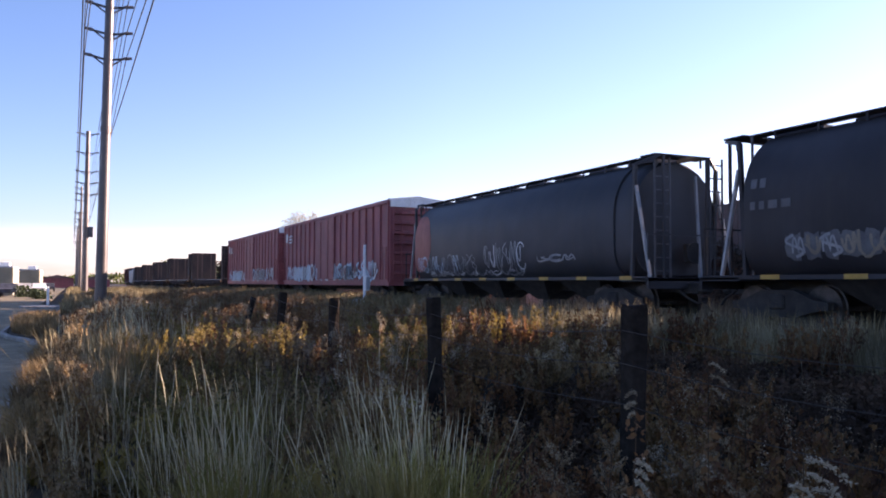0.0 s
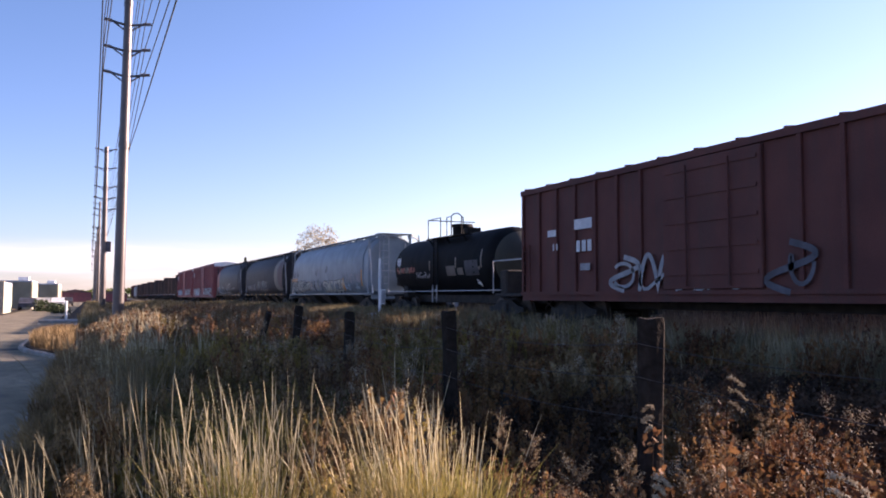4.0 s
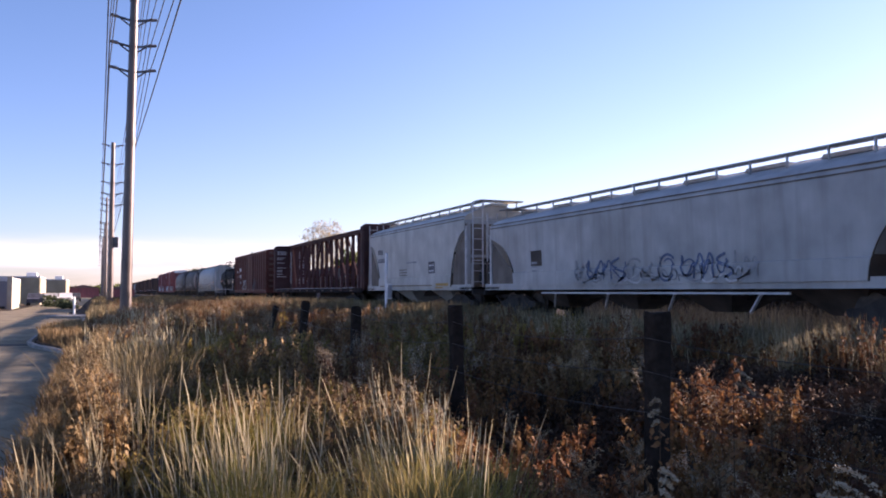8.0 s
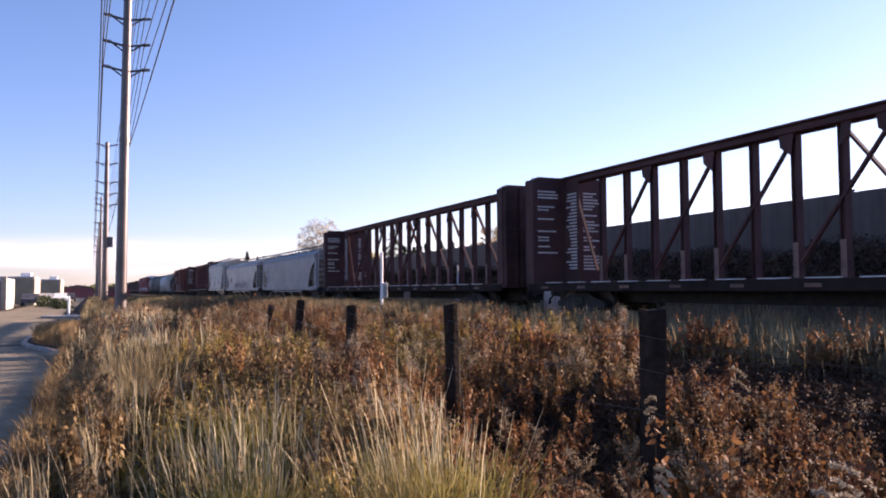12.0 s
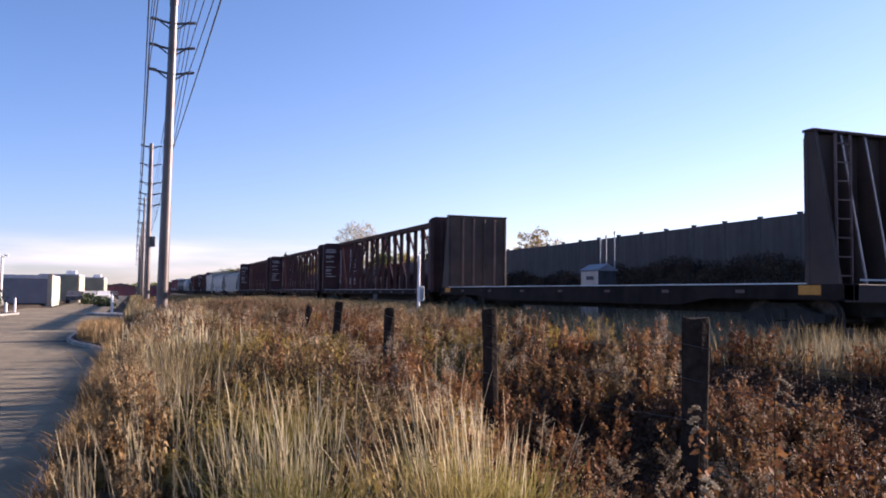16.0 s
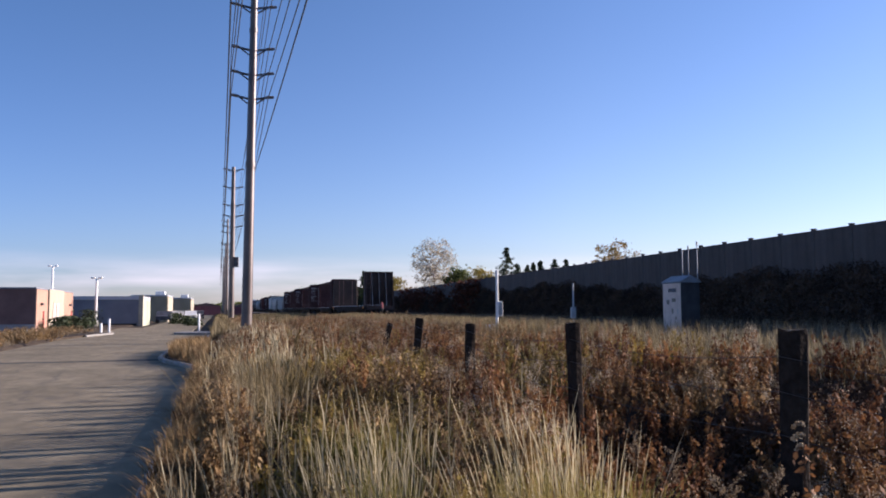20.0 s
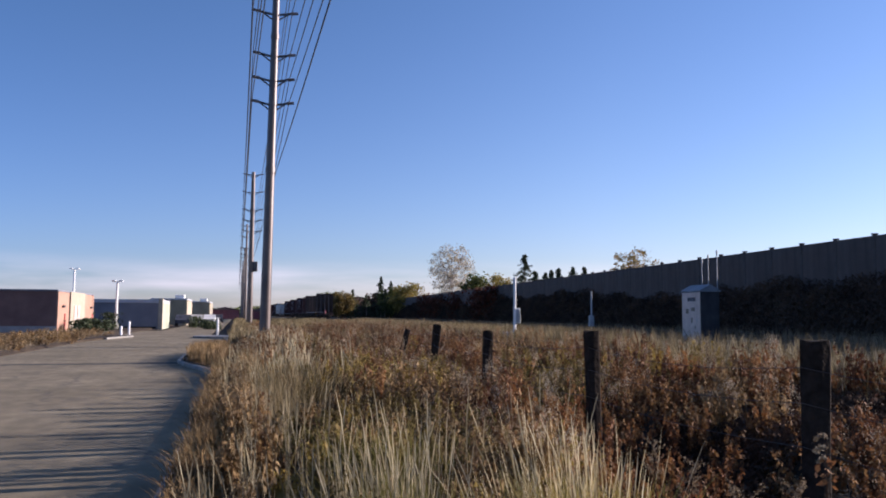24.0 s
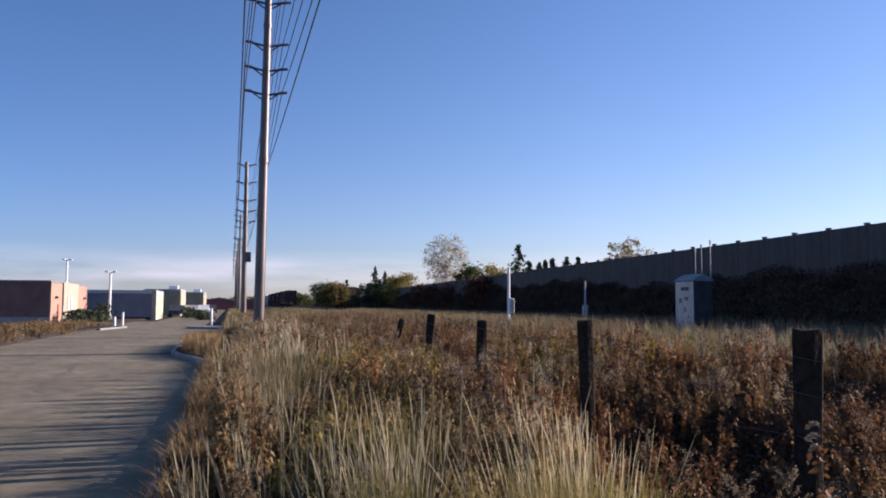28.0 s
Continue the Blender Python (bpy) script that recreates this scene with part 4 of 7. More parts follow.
        ob.location = (0, -body_half + (i + 0.5) * 2 * body_half / nh, zt - (0.05 if style == "round" else 0.075))
    # discharge bays
    nb = 4 if length > 15 else 2
    for i in range(nb):
        y = (i - (nb - 1) / 2) * (2 * body_half - 3.2) / nb
        s = Shape()
        s.loft([[(-1.2, y - 1.3, 1.2), (1.2, y - 1.3, 1.2), (1.2, y + 1.3, 1.2), (-1.2, y + 1.3, 1.2)], [(-0.35, y - 0.35, 0.42), (0.35, y - 0.35, 0.42), (0.35, y + 0.35, 0.42), (-0.35, y + 0.35, 0.42)]])
        part("discharge_bay", s, M_under if style == "round" else (paint if nb == 2 else M_hopend), car)
    if style != "round" and length > 15:
        s = Shape()
        s.box(-1.46, -1.4, -half + 4.2, half - 4.2, 0.86, 0.91)
        part("bay_rail", s, M_mark, car, "pale rail under the bays")
        for i in range(4):
            y = (i - 1.5) * (length - 9.4) / 3.2
            s = Shape()
            s.beam((-1.42, y, 0.88), (-1.0, y + 0.75, 0.45), 0.06)
            part("bay_strut", s, M_mark, car)
    bogie(car, -half + 1.9)
    bogie(car, half - 1.9)
    couplers(car, half)
    return car, side


def boxcar(length, paint, label, top, pale_roof=False, door_y=0.0):
    car = thing("boxcar", (0, 0, 0), label, "freight car", "cars of the freight train")
    half, hw, z0, z1 = length / 2, 1.45, 1.0, top - 0.05
    s = Shape()
    s.box(-hw, hw, -half, half, z0, z1, 0.03)
    part("body", s, paint, car, "riveted steel box body")
    s = Shape()
    s.box(-hw - 0.02, hw + 0.02, -half + 0.02, half - 0.02, 0.82, 1.04)
    part("side_sill", s, paint, car)
    # posts along both sides, clear of the door
    n = round(length / 1.02)
    rib = Shape().box(-0.043, 0.043, -0.055, 0.055, z0 + 0.05, z1 - 0.12, 0.01).mesh("side_post", paint)
    for i in range(n + 1):
        y = -half + 0.1 + i * (length - 0.2) / n
        if abs(y - door_y) < 1.75:
            continue
        for x in (-1, 1):
            part("side_post", rib, None, car).location = (x * (hw + 0.033), y, 0)
    for x in (-1, 1):
        for za, zb in ((z1 - 0.13, z1 + 0.02), (z0, z0 + 0.1)):
            s = Shape()
            xa, xb = sorted((x * (hw - 0.01), x * (hw + 0.085)))
            s.box(xa, xb, -half, half, za, zb)
            part("side_chord", s, paint, car)
    # sliding door with ribs and rods
    for x in (-1, 1):
        s = Shape()
        xa, xb = sorted((x * hw, x * (hw + 0.11)))
        s.box(xa, xb, door_y - 1.6, door_y + 1.6, z0 + 0.12, z1 - 0.16, 0.02)
        for k in range(5):
            z = z0 + 0.45 + k * 0.62
            xa2, xb2 = sorted((x * (hw + 0.1), x * (hw + 0.14)))
            s.box(xa2, xb2, door_y - 1.5, door_y + 1.5, z, z + 0.09)
        d = part("door", s, paint, car, "plug door with pressed ribs")
        r = Shape()
        for y in (-0.7, 0.7):
            r.tube([(x * (hw + 0.17), door_y + y, z0 + 0.2), (x * (hw + 0.17), door_y + y, z1 - 0.3)], 0.025, 6)
        part("locking_rod", r, paint, d)
    # corrugated ends
    for e in (-1, 1):
        for k in range(7):
            s = Shape()
            z = z0 + 0.3 + k * 0.46
            ya, yb = sorted((e * (half - 0.01), e * (half + 0.1)))
            s.box(-hw + 0.18, hw - 0.18, ya, yb, z, z + 0.2, 0.045)
            # on brown cars the ribs' sunlit highlight is in the colour, over dust
            part("end_rib", s, paint if pale_roof else M_dustlit, car, "" if pale_roof else "dusty pressed rib, sunlit highlight put into its colour")
        for x in (-hw, hw - 0.1):
            s = Shape()
            ya, yb = sorted((e * (half - 0.01), e * (half + 0.08)))
            s.box(x, x + 0.1, ya, yb, z0, z1)
            part("end_post", s, paint, car)
        if pale_roof:
            gb = Shape()
            ya, yb = sorted((e * (half + 0.02), e * (half + 0.09)))
            gb.loft([[(-hw, y, z1 - 0.3), (hw, y, z1 - 0.3), (hw, y, z1 + 0.04), (0, y, z1 + 0.2), (-hw, y, z1 + 0.04)] for y in (ya, yb)])
            part("end_cap", gb, M_white, car, "pale galvanised end cap")
        ladder(car, -hw + 0.35, e * (half + 0.14), 1.1, z1 - 0.3, "x", 0.42, paint, 8)
        ladder(car, -hw - 0.1, e * (half - 0.4), 1.1, 2.6, "y", 0.42, paint, 4)
    # roof with panel ribs
    s = Shape()
    s.loft([[(-hw - 0.03, y, z1), (hw + 0.03, y, z1), (hw + 0.03, y, z1 + 0.05), (0, y, z1 + 0.22), (-hw - 0.03, y, z1 + 0.05)] for y in (-half - 0.06, half + 0.06)])
    rf = part("roof", s, M_white if pale_roof else paint, car, "galvanised roof" if pale_roof else "")
    s = Shape()
    s.beam((-hw - 0.02, 0, z1 + 0.07), (0, 0, z1 + 0.24), 0.09, 0.05)
    s.beam((hw + 0.02, 0, z1 + 0.07), (0, 0, z1 + 0.24), 0.09, 0.05)
    rib = s.mesh("roof_rib", M_white if pale_roof else paint)
    for i in range(13):
        part("roof_rib", rib, None, rf).location = (0, -half + 0.2 + i * (length - 0.4) / 12, 0)
    s = Shape()
    s.box(-0.2, 0.2, -half, half, 0.6, 0.95)
    part("centre_sill", s, M_under, car)
    bogie(car, -half + 2.4)
    bogie(car, half - 2.4)
    couplers(car, half)
    return car, (lambda z: hw + 0.08)


def centrebeam(length=23.3):
    """An empty centre-beam flat car: deck, truss along the middle, bulkheads."""
    car = thing("centrebeam_car", (0, 0, 0), "empty oxide-red centre-beam flat car with open truss", "freight car", "cars of the freight train")
    half, top = length / 2, 4.62
    back = half + 0.4         # the trailing bulkhead stands a little further out
    s = Shape()
    s.box(-1.4, 1.4, -back + 0.3, half - 0.3, 1.0, 1.13)
    part("deck", s, M_beam, car)
    for x in (-1, 1):
        s = Shape()
        xa, xb = sorted((x * 1.36, x * 1.46))
        s.box(xa, xb, -back + 0.1, half - 0.1, 0.87, 1.12, 0.01)
        part("side_sill", s, M_sill, car)
    # sun falling between the truss posts, put in as pale dashes along the edge
    strip = Shape().box(-1.47, -1.36, -0.4, 0.4, 1.125, 1.15).mesh("deck_edge", M_mark)
    for k in range(17):
        part("deck_edge", strip, None, car, "pale stretch of deck edge, coloured as sunlit between posts").location = (0, -10.0 + 1.25 * k, 0)
    s = Shape()
    s.box(-0.3, 0.3, -back + 0.2, half - 0.2, 0.55, 1.0)
    part("centre_sill", s, M_under, car)
    s = Shape()
    s.box(-0.22, 0.22, -back + 0.1, half - 0.1, top - 0.22, top - 0.05, 0.02)
    s.box(-0.3, 0.3, -back + 0.1, half - 0.1, top - 0.05, top, 0.01)
    part("top_chord", s, M_beam, car, "continuous top chord of the truss")
    # posts 1.25 m apart, mirrored about a crossed bay in the middle
    ys = [e * (0.625 + 1.25 * k) for e in (-1, 1) for k in range(8)]
    post = Shape()
    for y in (-0.08, 0.06):
        post.box(-0.09, 0.09, y, y + 0.02, 1.12, top - 0.2)
    post.box(-0.015, 0.015, -0.06, 0.06, 1.12, top - 0.2)
    post = post.mesh("truss_post", M_beam)
    for y in ys:
        part("truss_post", post, None, car).location = (0, y, 0)
    for e in (-1, 1):
        for a, b in ((-0.625, 1.875), (1.875, 4.375), (4.375, 6.875), (6.875, 9.375), (10.9, 9.5)):
            d = Shape()
            d.beam((-0.05 * e, e * a, top - 0.3), (-0.05 * e, e * (b - (0.12 if b > a else -0.12)), 1.5), 0.06, 0.1, (1, 0, 0))
            part("truss_diagonal", d, M_beam, car)
            g = Shape()
            g.loft([[(u, e * a - 0.1, top - 0.2), (u, e * a + e * 0.34, top - 0.2), (u, e * a + e * 0.3, top - 0.5), (u, e * a, top - 0.72)] for u in (-0.17, -0.155)])
            part("gusset_plate", g, M_beam, car)
    for e, end in ((-1, back), (1, half)):
        b = Shape()
        ya, yb = sorted((e * (end - 0.02), e * (end - 0.42)))
        b.loft([[(-1.42, ya, 1.0), (-1.42, yb, 1.0), (-1.42, yb, top - 0.16), (-1.42, ya, top - 0.16)], [(-1.2, ya, 1.0), (-1.2, yb, 1.0), (-1.2, yb, top - 0.02), (-1.2, ya, top - 0.02)],
                [(1.2, ya, 1.0), (1.2, yb, 1.0), (1.2, yb, top - 0.02), (1.2, ya, top - 0.02)], [(1.42, ya, 1.0), (1.42, yb, 1.0), (1.42, yb, top - 0.04), (1.42, ya, top - 0.04)]])
        bk = part("bulkhead", b, M_beam, car, "full-width end bulkhead")
        yo = e * (end - 0.02)
        for x in (-1.38, -0.75, -0.1, 0.55, 1.28):
            r = Shape()
            ya, yb = sorted((yo, yo + e * 0.1))
            r.box(x, x + 0.1, ya, yb, 1.0, top - 0.1)
            part("stiffener", r, M_beam, bk)
        for z in (1.6, 2.3, 3.0, 3.7):
            r = Shape()
            ya, yb = sorted((yo, yo + e * 0.07))
            r.box(-1.4, 1.4, ya, yb, z, z + 0.08)
            part("stiffener", r, M_beam, bk)
        ladder(car, -1.15, yo + e * 0.16, 1.1, 4.5, "x", 0.4, M_beam, 9)
        # web plate that ties the truss to the bulkhead
        w = Shape()
        ya, yb = sorted((e * (end - 0.4), e * (end - 1.2)))
        w.box(-0.22, -0.16, ya, yb, 1.12, top - 0.2)
        part("end_web", w, M_beam, car)
        # lettering on the faces that look along the deck
        yi = e * (end - 0.42) - e * 0.006
        t = Shape()
        rnd = random.Random(5)
        for col, (xa, xb) in enumerate(((-1.25, -0.45), (0.5, 1.2))):
            for k in range(22 if col == 0 else 26):
                z = 4.1 - k * (0.1 if col == 0 else 0.105)
                if rnd.random() < (0.5 if col == 0 else 0.12):
                    continue
                q = rnd.uniform(0.45, 1.0)
                t.add([(xa, yi, z), (xa + (xb - xa) * q, yi, z), (xa + (xb - xa) * q, yi, z + 0.05), (xa, yi, z + 0.05)], [(0, 1, 2, 3)])
        tagged(part("lettering", t, M_mark, bk, "faded white bars of loading notices"), kind="stuff")
        t = Shape()
        y_in, y_out = e * (end - 1.15), e * (end - 0.5)
        for k in range(24):
            z = 4.0 - k * 0.105
            q = rnd.uniform(0.5, 1.0)
            t.add([(-0.226, y_in, z), (-0.226, y_in + (y_out - y_in) * q, z), (-0.226, y_in + (y_out - y_in) * q, z + 0.05), (-0.226, y_in, z + 0.05)], [(0, 1, 2, 3)])
        tagged(part("lettering", t, M_mark, car, "faded white bars of loading notices"), kind="stuff")
    sd = lambda z: 1.465
    for k in range(11):
        y = -half + 1.4 + k * (length - 2.8) / 10
        patch(car, sd, y, y + 0.42, 0.95, 1.03, (M_scuff, M_tanredge, M_dustlit)[k % 3])
    scuff = Shape().box(-0.1, -0.091, -0.075, 0.075, 1.16, 1.95).mesh("scuff", M_scuff)
    for k, y in enumerate(ys):
        if k % 3 != 1:
            part("scuff", scuff, None, car, "rubbed paler foot of a post").location = (0, y, 0)
    bx = Shape()
    bx.box(-1.49, -1.4, -3.2, -2.5, 0.5, 0.86, 0.02)
    part("placard_box", bx, M_scuff, car)
    bogie(car, -half + 2.6)
    bogie(car, half - 2.6)
    couplers(car, half)
    return car


def bulkhead_flat(length=21.6, marker=False):
    """An empty flat car with tall braced bulkheads at both ends."""
    car = thing("bulkhead_flatcar", (0, 0, 0), "empty dark bulkhead flat car with a planked deck", "freight car", "cars of the freight train")
    half, top = length / 2, 4.42
    for x in (-1, 1):
        s = Shape()
        xa, xb = sorted((x * 1.33, x * 1.45))
        s.loft([[(xx, y, z) for y, z in ((-half, 0.9), (-half + 4.2, 0.9), (-half + 5.4, 0.72), (half - 5.4, 0.72), (half - 4.2, 0.9), (half, 0.9), (half, 1.22), (-half, 1.22))] for xx in (xa, xb)])
        part("side_sill", s, M_sill, car, "deep fish-belly side sill")
    s = Shape()
    s.box(-0.3, 0.3, -half + 0.1, half - 0.1, 0.55, 1.1)
    part("centre_sill", s, M_under, car)
    plank = Shape().box(-1.33, 1.33, -0.105, 0.105, 1.14, 1.2, 0.006).mesh("deck_plank", M_deckwood)
    n = int((length - 2.4) / 0.225)
    for i in range(n):
        ob = part("deck_plank", plank, None, car)
        ob.location = (0, -half + 1.3 + (i + 0.5) * (length - 2.6) / n, random.uniform(-0.006, 0.006))
    s = Shape()
    s.box(-1.47, -1.34, -half + 1.2, half - 1.2, 1.225, 1.25)
    part("deck_edge", s, M_white, car, "thin white strip along the deck edge")
    for e in (-1, 1):
        yi = e * (half - (1.25 if e < 0 else 1.1))            # face towards the deck
        b = Shape()
        ya, yb = sorted((yi, yi + e * 0.12))
        b.box(-1.42, 1.42, ya, yb, 1.15, top, 0.02)
        bk = part("bulkhead", b, M_flat, car, "tall plated bulkhead")
        for k, x in enumerate((-1.36, -0.8, -0.28, 0.24, 0.76, 1.26)):
            r = Shape()
            ya, yb = sorted((yi, yi - e * 0.07))
            r.box(x, x + 0.09, ya, yb, 1.2, top - 0.1, 0.01)
            if k in (1, 2, 4):
                part("inner_rib", r, M_dustlit, bk, "scuffed dusty rib")
            else:
                part("inner_rib", r, M_flat, bk)
        yo = yi + e * 0.12
        for x in (-1.4, -0.72, -0.04, 0.62, 1.3):
            # braces widen towards the deck
            o = Shape()
            o.loft([[(u, yo, 1.15), (u, yo + e * 0.75, 1.15), (u, yo + e * 0.16, top), (u, yo, top)] for u in (x, x + 0.09)])
            part("brace", o, M_flat, bk, "tapered brace")
        cap = Shape()
        ya, yb = sorted((yi - e * 0.02, yo + e * 0.18))
        cap.box(-1.44, 1.44, ya, yb, top, top + 0.06, 0.01)
        part("top_cap", cap, M_flat, bk)
        for x in (-0.68, 0.0, 0.66):
            fe = Shape()
            fe.beam((x, yo + e * 0.76, 1.2), (x, yo + e * 0.17, top - 0.05), 0.035, 0.03)
            part("brace_edge", fe, M_gs, bk, "pale strip along a brace edge")
        ladder(car, -1.05, yo + e * 0.55, 1.2, 4.3, "x", 0.4, M_scuff, 8)
        p = Shape()
        ya, yb = sorted((e * (half - 0.25), e * half))
        p.box(-1.45, 1.45, ya, yb, 0.85, 1.22, 0.02)
        part("end_sill", p, M_flat, car)
        rr = Shape()
        rr.beam((-1.3, e * (half + 0.02), 1.3), (0.3, e * (half + 0.02), 1.3), 0.035)
        part("grab_rail", rr, M_mark, car)
        patch(car, lambda z: 1.455, e * (half - 1.1) - 0.3, e * (half - 1.1) + 0.3, 1.0, 1.2, M_go)
    for k in range(7):
        y = -half + 3 + k * (length - 6) / 6
        patch(car, lambda z: 1.455, y, y + 0.3, 1.03, 1.11, M_scuff)
    if marker:
        d = Shape()
        d.box(-0.1, 0.1, -half - 0.8, -half - 0.62, 1.0, 1.45, 0.03)
        d.tube([(0, -half - 0.71, 1.45), (0, -half - 0.71, 1.6)], 0.06, 10)
        part("end_marker", d, M_redfl, car, "red end-of-train marker")
    bogie(car, -half + 2.3)
    bogie(car, half - 2.3)
    couplers(car, half)
    return car


def tank_car(length=14.4):
    car = thing("tank_car", (0, 0, 0), "black tank car with a railed top platform", "freight car", "cars of the freight train")
    half, r, cz, mid_y = length / 2, 1.3, 2.27, 0.72
    th = 5.42
    s = Shape()
    pts, rad = [], []
    for y, q in ((-th, 0.02), (-th + 0.05, 0.35), (-th + 0.16, 0.62), (-th + 0.34, 0.83), (-th + 0.58, 0.96), (-th + 0.85, 1.0), (0, 1.0), (th - 0.85, 1.0), (th - 0.58, 0.96), (th - 0.34, 0.83), (th - 0.16, 0.62), (th - 0.05, 0.35), (th, 0.02)):
        pts.append((0, y + mid_y, cz))
        rad.append(r * q)
    s.tube(pts[2:-2], rad[2:-2], 40)
    part("tank_shell", s, M_tank, car, "glossy black tank shell", True)
    for e, a, b in ((-1, 0, 4), (1, -4, None)):
        h = Shape()
        sl = list(zip(pts, rad))[a:b] if b else list(zip(pts, rad))[a:]
        h.tube([p for p, _ in sl], [q + 0.004 for _, q in sl], 40)
        part("tank_head", h, M_tankend, car, "dusty domed tank head", True)
    for y in (-th * 0.55, th * 0.15, th * 0.6):
        b = Shape()
        ring = [2 * math.pi * k / 40 for k in range(40)]
        b.loft([[(math.cos(a) * (r + 0.012), yy, cz + math.sin(a) * (r + 0.012)) for a in ring] for yy in (y - 0.05, y + 0.05)], caps=False)
        part("shell_band", b, M_tank, car, smooth=True)
    # platform round the manway, with rails
    for x in (-1.15, 0.75):
        p = Shape()
        p.box(x, x + 0.4, -1.85, 1.95, 3.38, 3.43)
        part("platform", p, M_tank, car)
    p = Shape()
    p.box(-0.75, 0.75, 1.2, 1.95, 3.38, 3.43)
    part("platform", p, M_tank, car)
    for y in (-1.7, -0.1, 1.7):
        for sx in (-1, 1):
            g = Shape()
            g.beam((sx * 1.1, y, 3.38), (sx * 0.86, y, 3.0), 0.06)
            part("platform_bracket", g, M_tank, car)
    m = Shape()
    m.tube([(0, 0.7, 3.4), (0, 0.7, 3.9)], 0.42, 20)
    m.tube([(0, 0.7, 3.9), (0, 0.7, 4.02)], [0.47, 0.44], 20)
    part("manway", m, M_tank, car, "bolted manway dome", True)
    m = Shape()
    m.box(-0.3, 0.3, -0.5, 0.1, 3.5, 3.8, 0.03)
    part("valve_box", m, M_tank, car)
    for x in (-1.12,):
        for line in ([(1.8, 3.4), (1.8, 4.24), (0.47, 4.24), (0.47, 3.4)], [(-0.17, 3.4), (-0.17, 4.2), (-0.62, 4.2), (-0.86, 4.28), (-1.28, 4.27), (-1.74, 4.06), (-1.78, 3.4)], [(-0.62, 4.2), (-0.62, 3.4)], [(-1.6, 4.1), (-1.6, 3.4)]):
            h = Shape()
            h.tube([(x, y, z) for y, z in line], 0.024, 6)
            part("handrail", h, M_tank, car)
    h = Shape()
    h.tube([(1.12, 1.8, 4.24), (-1.12, 1.8, 4.24)], 0.024, 6)
    part("safety_rail", h, M_tank, car)
    ladder(car, -1.4, 0.44, 0.7, 1.42, "y", 0.45, M_gs, 2)
    ladder(car, -1.36, 0.44, 1.42, 3.4, "y", 0.42, M_tank, 6)
    s = Shape()
    s.tube([(-1.5, -half + 1.4, 1.17), (-1.5, half - 1.4, 1.17)], 0.019, 6)
    part("side_rail", s, M_mark, car, "bright running rail")
    s = Shape()
    s.box(-0.35, 0.35, -half + 0.1, half - 0.1, 0.7, 1.1)
    part("centre_sill", s, M_under, car)
    for e in (-1, 1):
        s = Shape()
        ya, yb = sorted((e * (half - 1.9), e * half))
        s.box(-1.45, 1.45, ya, yb, 0.95, 1.06, 0.015)
        s.box(-1.0, 1.0, min(e * (half - 2.4), e * (half - 1.9)), max(e * (half - 2.4), e * (half - 1.9)), 0.9, 1.9, 0.05)
        part("end_platform", s, M_under, car)
        h = Shape()
        h.tube([(-1.42, e * (half - (2.1 if e < 0 else 1.0)), 1.06), (-1.42, e * (half - (2.1 if e < 0 else 1.0)), 2.2), (-1.42, e * (half - 0.05), 2.2), (1.42, e * (half - 0.05), 2.2), (1.42, e * (half - 0.05), 1.06)], 0.026, 6)
        part("end_rail", h, M_grey, car)
    side = lambda z: math.sqrt(max(0.02, r * r - (z - cz) ** 2)) + 0.004
    for y, za, zb in ((1.2, 2.05, 2.47), (-1.45, 2.08, 2.5), (-3.72, 2.02, 2.7)):
        patch(car, side, y, y + 0.09, za, zb, M_tan)
    patch(car, side, -1.32, -0.46, 1.78, 2.17, M_tanfaint, "stencil_panel", "pale stencil panel")
    patch(car, side, -2.04, -1.51, 1.8, 2.07, M_tanfaint, "stencil_panel", "small pale stencil panel")
    patch(car, side, -3.38, -2.22, 1.75, 2.33, M_soot, "stencil_panel", "faded grey stencil panel")
    patch(car, side, -3.55, -3.4, 1.95, 2.08, M_tanfaint, "stencil_panel", "small pale stencil panel")
    d = Shape()
    d.add([(-side(1.46) - 0.012, -3.22, 1.46), (-side(1.3) - 0.012, -3.05, 1.3), (-side(1.46) - 0.012, -2.88, 1.46), (-side(1.62) - 0.012, -3.05, 1.62)], [(0, 1, 2, 3)])
    part("placard", d, M_white, car, "white diamond hazard placard")
    scrawl(car, side, -5.1, -2.9, 1.98, 2.26, [M_coral, M_coral, M_tan], 31, 9, 0.055)
    scrawl(car, side, -5.15, -4.7, 2.3, 2.75, [M_gw], 32, 2, 0.07)
    scrawl(car, side, -2.8, -1.3, 1.75, 2.0, [M_gs], 33, 4, 0.04)
    bogie(car, -half + 1.8)
    bogie(car, half - 1.8)
    couplers(car, half)
    return car


# far end of each car along the train, its length, and the car
CARS = []


def place_car(car, head, length):
    car.location = (TRACK_X, head - length / 2, RAIL_Z)
    CARS.append((car, head - length / 2))


